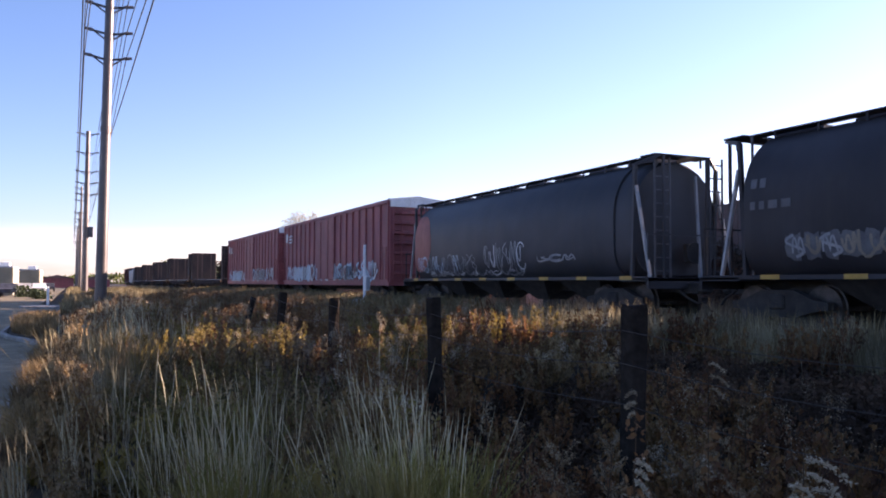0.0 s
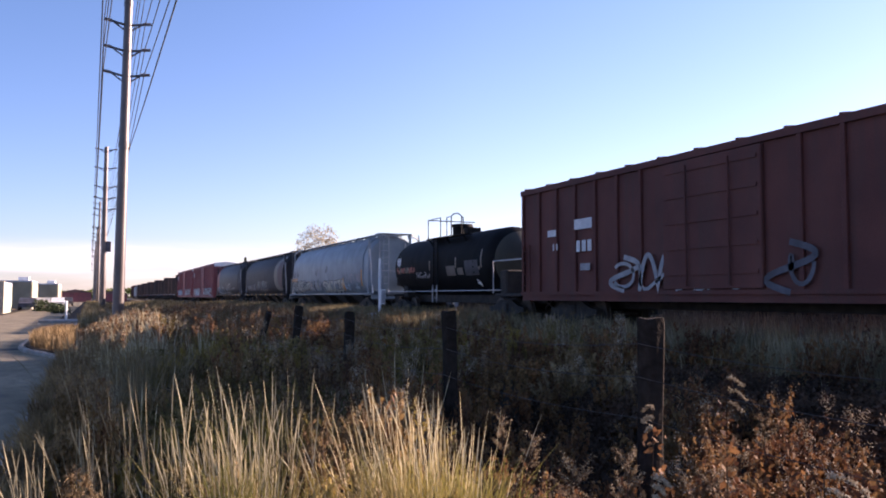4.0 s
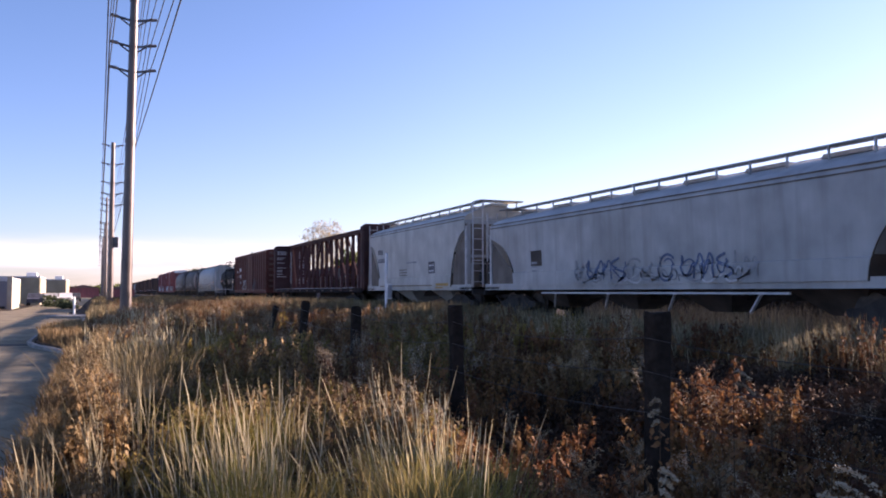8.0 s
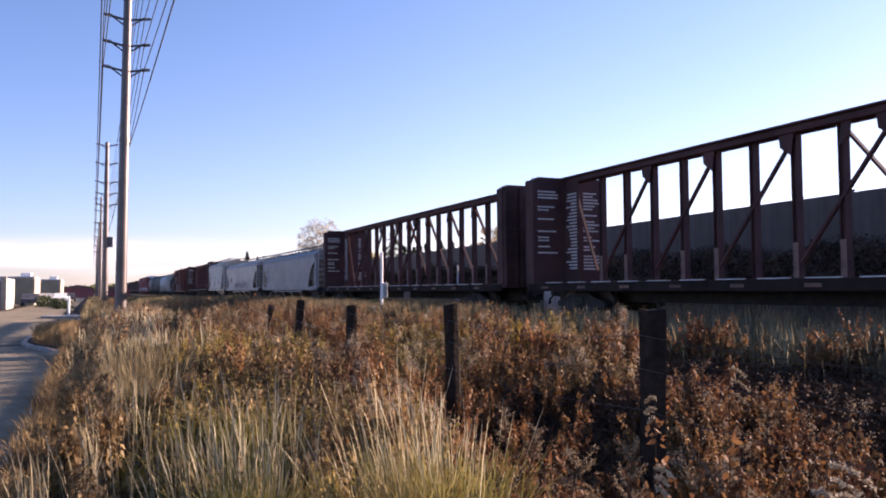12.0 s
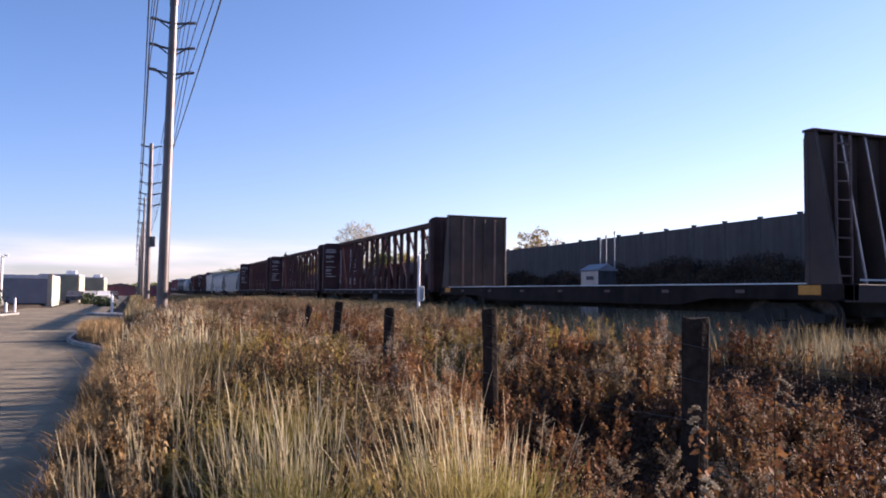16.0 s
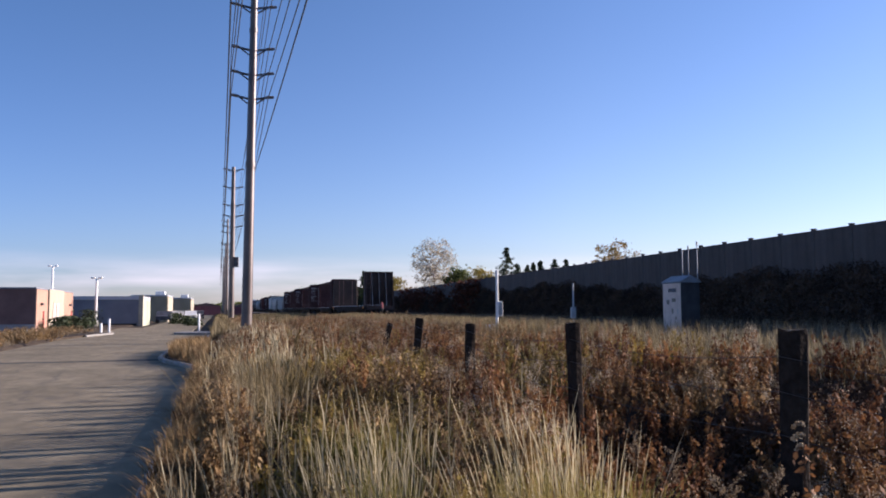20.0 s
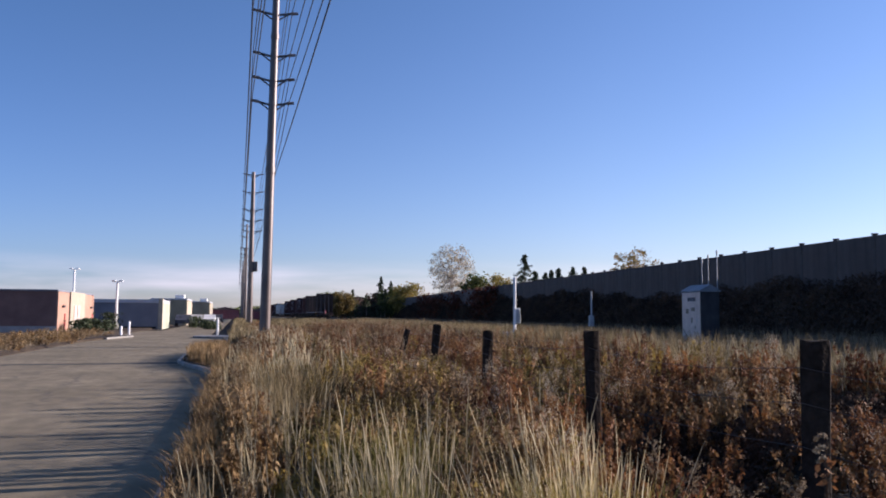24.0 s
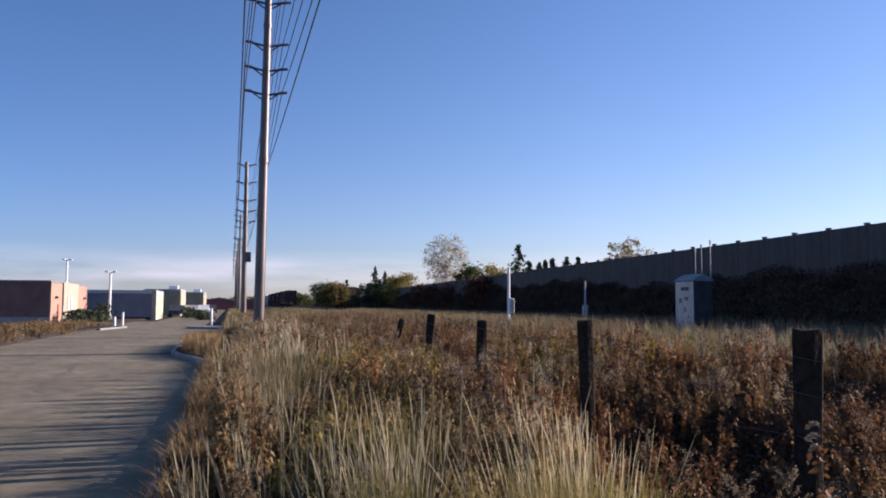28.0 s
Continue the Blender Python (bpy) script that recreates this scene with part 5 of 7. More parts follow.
def build_train():
    # flat cars and mixed cars far ahead
    c, sd = boxcar(16.5, M_boxbrown, "brown boxcar far ahead in the train", 4.4)
    place_car(c, 236.0, 16.5)
    c, sd = hopper(17.0, M_hopgrey, M_hopgrey, "straight", "pale grey covered hopper far ahead in the train", 4.3, M_hopend)
    place_car(c, 217.5, 17.0)
    for i in range(5):
        place_car(bulkhead_flat(23.2), 199.0 - 24.4 * i, 23.2)
    for head, seed in ((75.2, 11), (53.7, 12)):
        c, sd = boxcar(19.7, M_boxred, "red boxcar with pale blue graffiti and a pale roof edge", 4.76, pale_roof=True)
        bars(c, sd, -9.2, 3.6, [0.5], 0.55, M_gw)
        bars(c, sd, -8.4, 3.9, [0.25, 0.3, 0.2], 0.12, M_gw, 0.06, rows=3, step=0.2)
        scrawl(c, sd, -8.6, 8.6, 1.08, 2.0, [M_gb, M_gw, M_gs, M_gb], seed, 22, 0.13)
        scrawl(c, sd, -7.0, -3.0, 1.1, 1.9, [M_gk, M_gw], seed + 5, 5, 0.07, fill=M_gb)
        scrawl(c, sd, 1.6, 5.8, 1.1, 1.85, [M_gw, M_gs], seed + 7, 5, 0.12)
        place_car(c, head, 19.7)
    c, sd = hopper(16.3, M_hopdark, M_hopdark, "round", "dark grey cylindrical covered hopper with white graffiti tags", 4.32)
    disc(c, sd, 6.35, 2.55, 1.25, 1.15, M_coral, 0.006, 6.7, label="coral red emblem disc")
    scrawl(c, sd, -6.4, -1.2, 1.35, 2.0, [M_gb, M_gs, M_gs], 21, 11, 0.04)
    scrawl(c, sd, -0.6, 2.2, 1.35, 2.3, [M_gs, M_gs, M_gw], 22, 6, 0.045)
    scrawl(c, sd, -5.5, 2.0, 1.2, 1.4, [M_gs, M_gw], 30, 14, 0.04)
    scrawl(c, sd, 3.0, 5.0, 1.6, 1.8, [M_gs], 23, 3, 0.05)
    for k in range(8):
        patch(c, lambda z: 1.445, 7 - 2 * k - 0.5, 7 - 2 * k, 1.04, 1.14, M_yellow)
    place_car(c, 32.3, 16.3)
    c, sd = hopper(17.6, M_hopblack, M_hopblack, "round", "dark grey cylindrical covered hopper with a faded red and tan emblem", 4.28, tail=0.9, lip=0.2)
    disc(c, sd, -6.8, 2.65, 2.1, 1.3, M_tanfaint, 0.006, 7.65, label="faded tan emblem disc")
    disc(c, sd, -7.3, 2.6, 1.25, 1.05, M_tanredge, 0.010, 7.65, label="faded dark red emblem disc")
    scrawl(c, sd, -6.3, -2.9, 1.45, 1.95, [M_gs, M_tan, M_gs], 24, 8, 0.06, fill=M_faint)
    scrawl(c, sd, -2.3, 2.0, 1.3, 2.15, [M_gs, M_tan, M_gs], 25, 7, 0.06, fill=M_soot)
    scrawl(c, sd, -1.6, 2.4, 1.4, 2.25, [M_faint, M_gs, M_tan], 45, 7, 0.04)
    bars(c, sd, -7.2, 2.95, [0.16, 0.16], 0.2, M_faint, 0.08)
    bars(c, sd, -7.2, 2.5, [0.14, 0.14, 0.24, 0.24], 0.17, M_faint, 0.1)
    for k in range(8):
        patch(c, lambda z: 1.445, 7 - 2 * k - 0.5, 7 - 2 * k, 1.04, 1.14, M_yellow)
    place_car(c, 14.2, 17.6)
    c, sd = hopper(18.2, M_hopblue, M_hopblue, "round", "blue-grey cylindrical covered hopper covered in graffiti letters", 4.22)
    block_letters(c, sd, "SMOC", 0.0, -3.1, 1.16, 1.86, M_gcream, M_gk, "sprayed cream capitals with a black outline")
    scrawl(c, sd, -8.1, -6.6, 1.3, 1.95, [M_gk, M_gk], 28, 3, 0.06, fill=M_gcream, edge=M_gk)
    scrawl(c, sd, -8.0, -6.5, 1.95, 2.15, [M_go], 51, 4, 0.06, fill=M_gcream)
    scrawl(c, sd, -6.5, -5.1, 1.2, 1.95, [M_gk], 27, 3, 0.05, fill=M_gcream, edge=M_gk)
    scrawl(c, sd, -5.0, -3.3, 1.35, 1.9, [M_gk, M_gk], 52, 5, 0.05, fill=M_gcream, edge=M_gk)
    scrawl(c, sd, -3.2, -0.3, 1.3, 1.8, [M_gk, M_gcream, M_gw], 37, 9, 0.06)
    scrawl(c, sd, -3.2, -0.3, 1.45, 1.95, [M_gk, M_gs, M_go], 53, 6, 0.05)
    scrawl(c, sd, 3.15, 4.0, 1.2, 1.9, [M_gk], 38, 1, 0.08, fill=M_gcream, edge=M_gk)
    scrawl(c, sd, 4.0, 4.5, 1.3, 1.95, [M_gcream], 54, 1, 0.06, fill=M_go)
    scrawl(c, sd, 4.5, 7.4, 1.3, 1.6, [M_gs, M_gs2, M_gb], 35, 9, 0.05)
    scrawl(c, sd, 4.3, 7.4, 1.7, 2.15, [M_pinkspray, M_gs, M_gs2], 29, 9, 0.06)
    for u, z in ((-7.4, 2.45), (-6.4, 2.4), (-1.4, 2.4), (0.8, 2.55)):
        scrawl(c, sd, u - 0.28, u + 0.28, z - 0.2, z + 0.2, [M_gs2], 60 + int(u), 1, 0.1)
    patch(c, sd, -7.68, -7.5, 1.5, 2.35, M_go, "emblem", "narrow orange strip by the lip of the shell")
    place_car(c, -4.5, 18.2)
    c = tank_car(14.0)
    place_car(c, -24.2, 14.0)
    c, sd = boxcar(16.6, M_boxbrown, "rust-brown boxcar with white lettering and graffiti", 4.42, door_y=-0.5)
    bars(c, sd, -6.6, 2.78, [0.5], 0.2, M_gw, 0.06)
    bars(c, sd, -5.1, 2.9, [0.9], 0.3, M_gw)
    bars(c, sd, -6.3, 2.35, [0.09, 0.09], 0.2, M_mark, 0.1)
    bars(c, sd, -5.0, 2.25, [0.2, 0.2, 0.2], 0.32, M_gw, 0.09)
    bars(c, sd, -4.8, 1.7, [0.5], 0.2, M_gs)
    scrawl(c, sd, -3.4, 3.5, 1.0, 2.1, [M_gs, M_gk, M_gs], 34, 5, 0.14)
    place_car(c, -38.3, 16.6)
    cb = centrebeam()
    place_car(cb, -57.75, 23.3)
    c, sd = hopper(12.9, M_hopcream, M_hopcream, "straight", "cream two-bay covered hopper with sloped ends", 4.5, M_hopgrey, 1.4)
    bars(c, sd, -4.6, 2.75, [0.16, 0.13, 0.13, 0.14], 0.24, M_gk, 0.05)
    bars(c, sd, -4.6, 2.35, [0.15, 0.15, 0.15, 0.15, 0.15, 0.15], 0.2, M_gk, 0.05)
    bars(c, sd, -0.6, 2.2, [1.3], 0.08, M_gs)
    bars(c, sd, -1.6, 1.9, [1.0], 0.04, M_hopplate, rows=3, step=0.12)
    patch(c, sd, -2.75, -2.05, 1.7, 2.2, M_gk, "placard", "small black stencil panel with white lines")
    bars(c, lambda z: sd(z) + 0.004, 2.12, 1.78, [0.5], 0.05, M_gw, rows=1)
    bars(c, lambda z: sd(z) + 0.004, 2.12, 2.0, [0.3, 0.12], 0.08, M_gw, rows=1)
    patch(c, lambda z: 1.5, -4.3, -3.0, 1.16, 1.27, M_yellow)
    patch(c, lambda z: 1.5, -2.6, 4.2, 1.16, 1.22, M_tan)
    patch(c, lambda z: 1.446, -3.6, -2.8, 1.06, 1.18, M_yellow)
    place_car(c, -82.4, 12.9)
    c, sd = hopper(18.4, M_hopgrey, M_hopgrey, "straight", "pale grey covered hopper with blue outline graffiti", 3.95, M_hopend)
    scrawl(c, sd, -3.2, 4.2, 1.2, 1.85, [M_gblue, M_gs, M_gblue], 41, 11, 0.065)
    scrawl(c, sd, -3.0, 4.0, 1.15, 1.5, [M_gs, M_mark], 42, 9, 0.05)
    patch(c, sd, 5.0, 5.7, 1.75, 2.25, M_hopend, "placard", "small dark stencilled panel")
    bars(c, lambda z: sd(z) + 0.006, -5.65, 1.82, [0.35], 0.07, M_gs, rows=3, step=0.13)
    place_car(c, -96.3, 18.4)
    c, sd = hopper(18.2, M_hopslate, M_hopslate, "straight", "plain slate-blue covered hopper with dark lettering", 3.92, M_hopslate, 1.65)
    bars(c, sd, -7.2, 2.3, [0.26, 0.22, 0.3], 0.24, M_gs2, 0.09)
    bars(c, sd, -7.3, 1.84, [0.22, 0.22, 0.22, 0.22, 0.22], 0.26, M_gs2, 0.07)
    place_car(c, -116.3, 18.2)
    for head in (-135.8, -161.2, -186.2):
        ob = copy_thing(cb, Matrix.Identity(4))
        place_car(ob, head, 23.3)
    place_car(bulkhead_flat(22.8, True), -211.1, 22.8)


# ---- power line ----
def power_pole(base, height, r0, r1, arms, lean=0.0, box=False):
    p = thing("power_pole", base, "tall brownish steel power pole with short insulator arms", "power pole", "poles of the power line")
    s = Shape()
    n = 9
    s.tube([(lean * height * k / n, 0, height * k / n) for k in range(n + 1)], [r0 + (r1 - r0) * k / n for k in range(n + 1)], 20)
    part("mast", s, M_pole, p, "tapered tubular mast", True)
    for z in (height * 0.42, height * 0.75):
        c = Shape()
        rr = r0 + (r1 - r0) * z / height
        c.tube([(lean * z, 0, z - 0.12), (lean * z, 0, z + 0.12)], rr + 0.025, 20)
        part("mast_joint", c, M_pole, p, smooth=True)
    for z, w in arms:
        for sx in (-1, 1):
            a = Shape()
            x0 = lean * z + sx * (r0 + (r1 - r0) * z / height) * 0.9
            xt = lean * z + sx * w
            a.beam((x0, 0, z - 0.06), (xt, 0, z + 0.08), 0.09)
            a.beam((x0, 0, z - 0.32), (x0 + (xt - x0) * 0.6, 0, z + 0.0), 0.06)
            arm = part("arm", a, M_arm, p)
            i = Shape()
            i.tube([(xt - sx * 0.28, 0, z + 0.05), (xt - sx * 0.2, 0, z + 0.06), (xt + sx * 0.12, 0, z + 0.1)], [0.05, 0.085, 0.07], 8)
            part("insulator", i, M_insul, arm)
    k = Shape()
    k.beam((r0 * 0.8, 0, 8.4), (0.36, 0, 8.42), 0.06)
    part("cable_bracket", k, M_arm, p)
    if box:
        b = Shape()
        b.box(0.2, 0.75, -0.3, 0.3, 6.2, 7.3, 0.05)
        part("transformer", b, M_arm, p)
    return p


LINE_X = 1.3
MAIN_ARMS = [(11.9, 0.92), (13.1, 0.92), (14.35, 0.92), (16.5, 0.98), (18.2, 0.98), (19.6, 0.98)]
POLES = [(-14.0, 20.4), (40.0, 20.4), (92.0, 17.4), (146.0, 17.4), (200.0, 17.4), (256.0, 17.4), (312.0, 17.4)]
FAR_ARMS = [(10.7, 1.0), (11.9, 1.0), (13.1, 1.0), (15.1, 1.0), (17.1, 1.0)]


def line_x(y):
    """The line of poles bends a little at the pole by the kerb."""
    return LINE_X + max(0.0, 40.0 - y) * 0.013


def build_power_line():
    for i, (y, h) in enumerate(POLES):
        lean = 0.009 if i == 1 else 0.002 * (-1) ** i
        power_pole((line_x(y), y, 0.1), h, 0.34 if i == 2 else 0.265, 0.2 if i == 2 else 0.15, MAIN_ARMS if h > 18 else FAR_ARMS, lean, box=(i == 2))
    for z, w in MAIN_ARMS:
        for sx in (-1, 1):
            for (ya, ha), (yb, hb) in zip(POLES, POLES[1:]):
                s = Shape()
                za, zb = [z + 0.2 if h > 18 else min(z - 1.0, 17.2) for h in (ha, hb)]
                pts = []
                for k in range(13):
                    u = k / 12
                    pts.append((line_x(ya) + (line_x(yb) - line_x(ya)) * u + sx * (w - 0.02), ya + (yb - ya) * u, za + (zb - za) * u - 4 * 1.1 * u * (1 - u) * ((yb - ya) / 60) ** 2 * 0.6))
                s.tube(pts, 0.022, 5, caps=False)
                solid("power_cable", s, M_cable, "thin dark power cable slung between poles", "cable", "cables of the power line")
    # a lower service cable on the side towards the track
    low = [(1.78, -14.0, 8.5), (1.62, 40.0, 8.5), (1.6, 92.0, 8.1), (1.6, 146.0, 8.1)]
    for a, b in zip(low, low[1:]):
        s = Shape()
        s.tube([tuple(a[i] + (b[i] - a[i]) * k / 12 - (1.6 * k / 12 * (1 - k / 12) if i == 2 else 0) for i in range(3)) for k in range(13)], 0.02, 5, caps=False)
        solid("service_cable", s, M_cable, "low service cable slung along the poles", "cable", "service cables")


# ---- fence along the ditch ----
def build_fence():
    f = thing("wire_fence", (0, 0, 0), "old farm fence of dark weathered posts and slack wire", "fence")
    posts = [(-6.6, 1.4, 0), (-2.6, 1.38, 1), (1.35, 1.4, -2), (5.33, 1.43, 1.0), (9.25, 1.42, -1.5), (13.69, 1.33, 1.0), (17.39, 1.40, 5.0), (20.45, 1.27, 15.0)]
    for i, (y, top, tilt) in enumerate(posts):
        rnd = random.Random(60 + i)
        s = Shape()
        rings = []
        r = 0.088 if i == 3 else (0.08 if i < 7 else 0.068)
        for k, z in enumerate((-0.4, 0.1, 0.5, 0.9, 1.15, 1.0)):
            zz = (-0.5, 0.1, 0.5, 0.9, top - 0.06, top - 0.005)[k]
            q = (1.0, 1.0, 0.97, 1.0, 1.03, 0.98)[k]
            rings.append([(r * q * 1.04 * math.copysign(abs(math.cos(a)) ** 0.45, math.cos(a)) + 0.006 * rnd.uniform(-1, 1), r * q * 0.92 * math.copysign(abs(math.sin(a)) ** 0.45, math.sin(a)) + 0.006 * rnd.uniform(-1, 1), zz + (0.012 * math.sin(a * 2 + i) if k > 3 else 0)) for a in [2 * math.pi * m / 12 for m in range(12)]])
        s.loft(rings)
        ob = part("fence_post", s, M_post, f)
        ob.location = (4.3 - 1.25 * math.tan(radians(tilt)) * (1 if tilt > 4 else 0), y, 0)
        ob.rotation_euler = (0, radians(tilt), 0)
    for z, sag in ((0.62, 0.06), (0.95, 0.08), (1.22, 0.09)):
        for (ya, _, _), (yb, _, _) in zip(posts, posts[1:]):
            s = Shape()
            pts = [(4.2, ya + (yb - ya) * k / 6, z - sag * 4 * (k / 6) * (1 - k / 6)) for k in range(7)]
            s.tube(pts, 0.003, 4, caps=False)
            part("wire_strand", s, M_wire, f)


# ---- railway furniture ----
def build_railside():
    # slim white post with a meter box
    p = thing("meter_post", (10.4, 29.5, 0.2), "slim white post carrying a pale meter box", "post")
    s = Shape()
    s.tube([(0, 0, 0), (0, 0, 2.88)], 0.055, 10)
    part("post", s, M_white, p, smooth=True)
    s = Shape()
    s.box(0.0, 0.2, -0.12, 0.1, 1.1, 1.68, 0.02)
    bx = part("meter_box", s, M_white, p)
    s = Shape()
    s.box(0.02, 0.18, -0.135, -0.119, 1.14, 1.64)
    part("box_door", s, M_grey, bx)
    s = Shape()
    s.box(-0.42, -0.08, -0.1, 0.16, 0.0, 0.78, 0.03)
    part("pedestal", s, M_grey, p, "grey ground pedestal")
    s = Shape()
    s.tube([(-0.1, 0.03, 0.7), (0.0, 0.0, 0.95)], 0.02, 6)
    part("conduit", s, M_grey, p)
    # second post behind the track
    p = thing("signal_post", (18.6, 40.3, 0.3), "thin pale post with a small box beyond the track", "post")
    s = Shape()
    s.tube([(0, 0, 0), (0, 0, 2.65)], 0.05, 8)
    part("post", s, M_grey, p, smooth=True)
    s = Shape()
    s.box(-0.16, 0.1, -0.14, 0.06, 0.75, 1.35, 0.02)
    part("box", s, M_grey, p)
    # relay hut
    h = thing("relay_hut", (19.0, 30.3, 0.3), "small white railway relay hut with a stained door and blue-grey roof", "hut")
    s = Shape()
    s.box(0, 0.9, 0, 1.45, 0.0, 2.42, 0.02)
    part("cabinet", s, M_hutg, h)
    s = Shape()
    s.box(-0.03, 0.0, 0.02, 1.43, 0.02, 2.36, 0.01)
    d = part("door", s, M_hutw, h, "white stained door")
    s = Shape()
    s.box(-0.05, -0.028, 0.35, 0.95, 1.98, 2.14)
    part("vent", s, M_gk, d, "dark vent slot")
    s = Shape()
    for k, (y, z, w_, h_) in enumerate(((0.4, 1.55, 0.3, 0.16), (0.9, 1.45, 0.22, 0.2), (0.6, 1.05, 0.12, 0.22), (0.35, 0.8, 0.1, 0.12))):
        s.box(-0.036, -0.028, y, y + w_, z, z + h_)
    tagged(part("rust_stain", s, M_tan, d, "rusty torn sticker marks"), kind="stuff")
    s = Shape()
    s.tube([(-0.07, 0.2, 1.05), (-0.07, 0.2, 1.25)], 0.015, 6)
    part("handle", s, M_grey, d)
    s = Shape()
    s.loft([[(-0.06, y, 2.43), (0.45, y, 2.7), (0.96, y, 2.43), (0.96, y, 2.38), (-0.06, y, 2.38)] for y in (-0.05, 1.5)])
    part("roof", s, M_hutroof, h, "low blue-grey pitched roof")
    s = Shape()
    s.box(-0.05, 0.95, -0.05, 1.5, -0.2, 0.0)
    part("plinth", s, M_kerb, h)
    # masts by the hut
    for dx, dy, z in ((1.6, 2.4, 4.1), (1.6, 1.9, 4.25), (1.6, 1.2, 4.4)):
        s = Shape()
        s.tube([(19.0 + dx, 30.3 + dy, 0.2), (19.0 + dx, 30.3 + dy, z)], 0.022, 8)
        s.tube([(19.0 + dx, 30.3 + dy, z), (19.0 + dx, 30.3 + dy, z + 0.16)], 0.04, 8)
        solid("aerial_mast", s, M_grey, "thin pale aerial mast beside the relay hut", "mast", "aerial masts", smooth=True)


# ---- buildings beyond the road ----
def build_buildings():
    b = thing("brick_building", (0, 0, 0), "low dark red brick building with a pale sunlit side", "building")
    x1, y0, y1, zt = -13.0, 64.8, 80.0, 3.15
    s = Shape()
    s.box(-46, x1, y0, y1, 0.55, zt)
    part("wall", s, M_brick, b, "dark red brick wall")
    s = Shape()
    s.box(-46.05, x1 + 0.05, y0 - 0.05, y1 + 0.05, -0.1, 0.56)
    part("base_course", s, M_stonebase, b, "grey stone base course")
    s = Shape()
    s.box(-46.1, x1 + 0.1, y0 - 0.1, y1 + 0.1, zt, zt + 0.12)
    part("roof_edge", s, M_greywall, b, "dark metal coping")
    for ya, yb in ((y0 - 0.02, y0 + 4.0), (y0 + 10.45, y1)):
        s = Shape()
        s.box(x1 + 0.02, x1 + 0.12, ya, yb, 0.1, zt - 0.02)
        part("side_render", s, M_render, b, "buff rendered bay")
    s = Shape()
    s.box(x1 + 0.02, x1 + 0.22, y0 + 4.15, y0 + 10.3, 0.1, zt + 0.06)
    mid_ = part("centre_bay", s, M_cream, b, "cream rendered bay")
    for y in (y0 + 5.5, y0 + 6.8):
        s = Shape()
        s.box(x1 + 0.21, x1 + 0.27, y, y + 1.1, 0.12, 2.15)
        d = part("door", s, M_hutw, mid_, "pale louvred door")
        for k in range(8):
            q = Shape()
            q.box(x1 + 0.265, x1 + 0.29, y + 0.15, y + 0.95, 0.5 + k * 0.18, 0.56 + k * 0.18)
            part("slat", q, M_grey, d)
    for y in (y0 + 1.6, y1 - 1.6):
        s = Shape()
        s.box(x1 + 0.12, x1 + 0.3, y - 0.25, y + 0.25, 1.95, 2.12)
        part("wall_light", s, M_arm, b)
        s = Shape()
        s.tube([(x1 + 0.18, y + 0.7, 0.1), (x1 + 0.18, y + 0.7, 1.5)], 0.06, 8)
        part("pipe", s, M_redfl, b)
    # grey store with a lit end
    b = thing("grey_store", (0, 0, 0), "long grey clad store building with a pale fascia", "building")
    s = Shape()
    s.box(-30, -7.5, 86, 95.5, -0.1, 2.6)
    part("wall", s, M_greywall, b)
    s = Shape()
    s.box(-30.05, -7.4, 85.9, 95.55, 2.6, 2.95)
    part("fascia", s, M_fascia, b, "pale fascia band")
    s = Shape()
    s.box(-7.75, -7.33, 85.85, 86.6, -0.1, 3.05)
    part("end_pier", s, M_cream, b, "pale end pier")
    s = Shape()
    s.box(-7.5, -7.38, 86.6, 95.3, -0.1, 2.6)
    part("end_wall", s, M_palegreen, b, "sunlit pale green end wall")
    s = Shape()
    s.box(-17.5, -7.9, 85.9, 86.0, 0.0, 0.22)
    part("dark_base", s, M_under, b)
    for i, (xa, xb, y0, y1, zt, m_) in enumerate(((-11, -6.6, 112, 124, 3.35, M_olive), (-11.5, -4.6, 140, 156, 3.4, M_olive))):
        b = thing("olive_store", (0, 0, 0), "boxy olive-grey commercial building beyond the yard", "building", "commercial buildings")
        s = Shape()
        s.box(xa, xb, y0, y1, -0.1, zt)
        part("wall", s, m_, b)
        s = Shape()
        s.box(xa - 0.1, xb + 0.1, y0 - 0.1, y1 + 0.1, zt, zt + 0.18)
        part("coping", s, M_fascia, b)
        s = Shape()
        s.box(xb - 0.02, xb + 0.12, y0 + 0.1, y1 - 0.1, 0.0, zt - 0.1)
        part("side_render", s, M_cream, b, "sunlit cream side")
        s = Shape()
        s.box(xb - 1.6, xb - 0.4, y0 + 2, y0 + 4, zt + 0.18, zt + 0.7, 0.05)
        part("roof_unit", s, M_white, b, "white rooftop unit")
    # low red sheds and rooftops at the far end of the yard
    for i, (x, y, w, h) in enumerate(((-7.5, 240, 8, 2.6), (1.5, 262, 9, 2.3), (-16, 280, 7, 3.0))):
        b = thing("red_shed", (0, 0, 0), "distant low red-brown shed with a flat roof", "shed", "distant sheds")
        s = Shape()
        s.box(x, x + w, y, y + 8, 0, h)
        part("wall", s, M_boxred, b)
        s = Shape()
        s.loft([[(x - 0.3, y + v, h), (x + w + 0.3, y + v, h), (x + w / 2, y + v, h + 0.9)] for v in (-0.3, 8.3)])
        part("roof", s, M_brick, b)
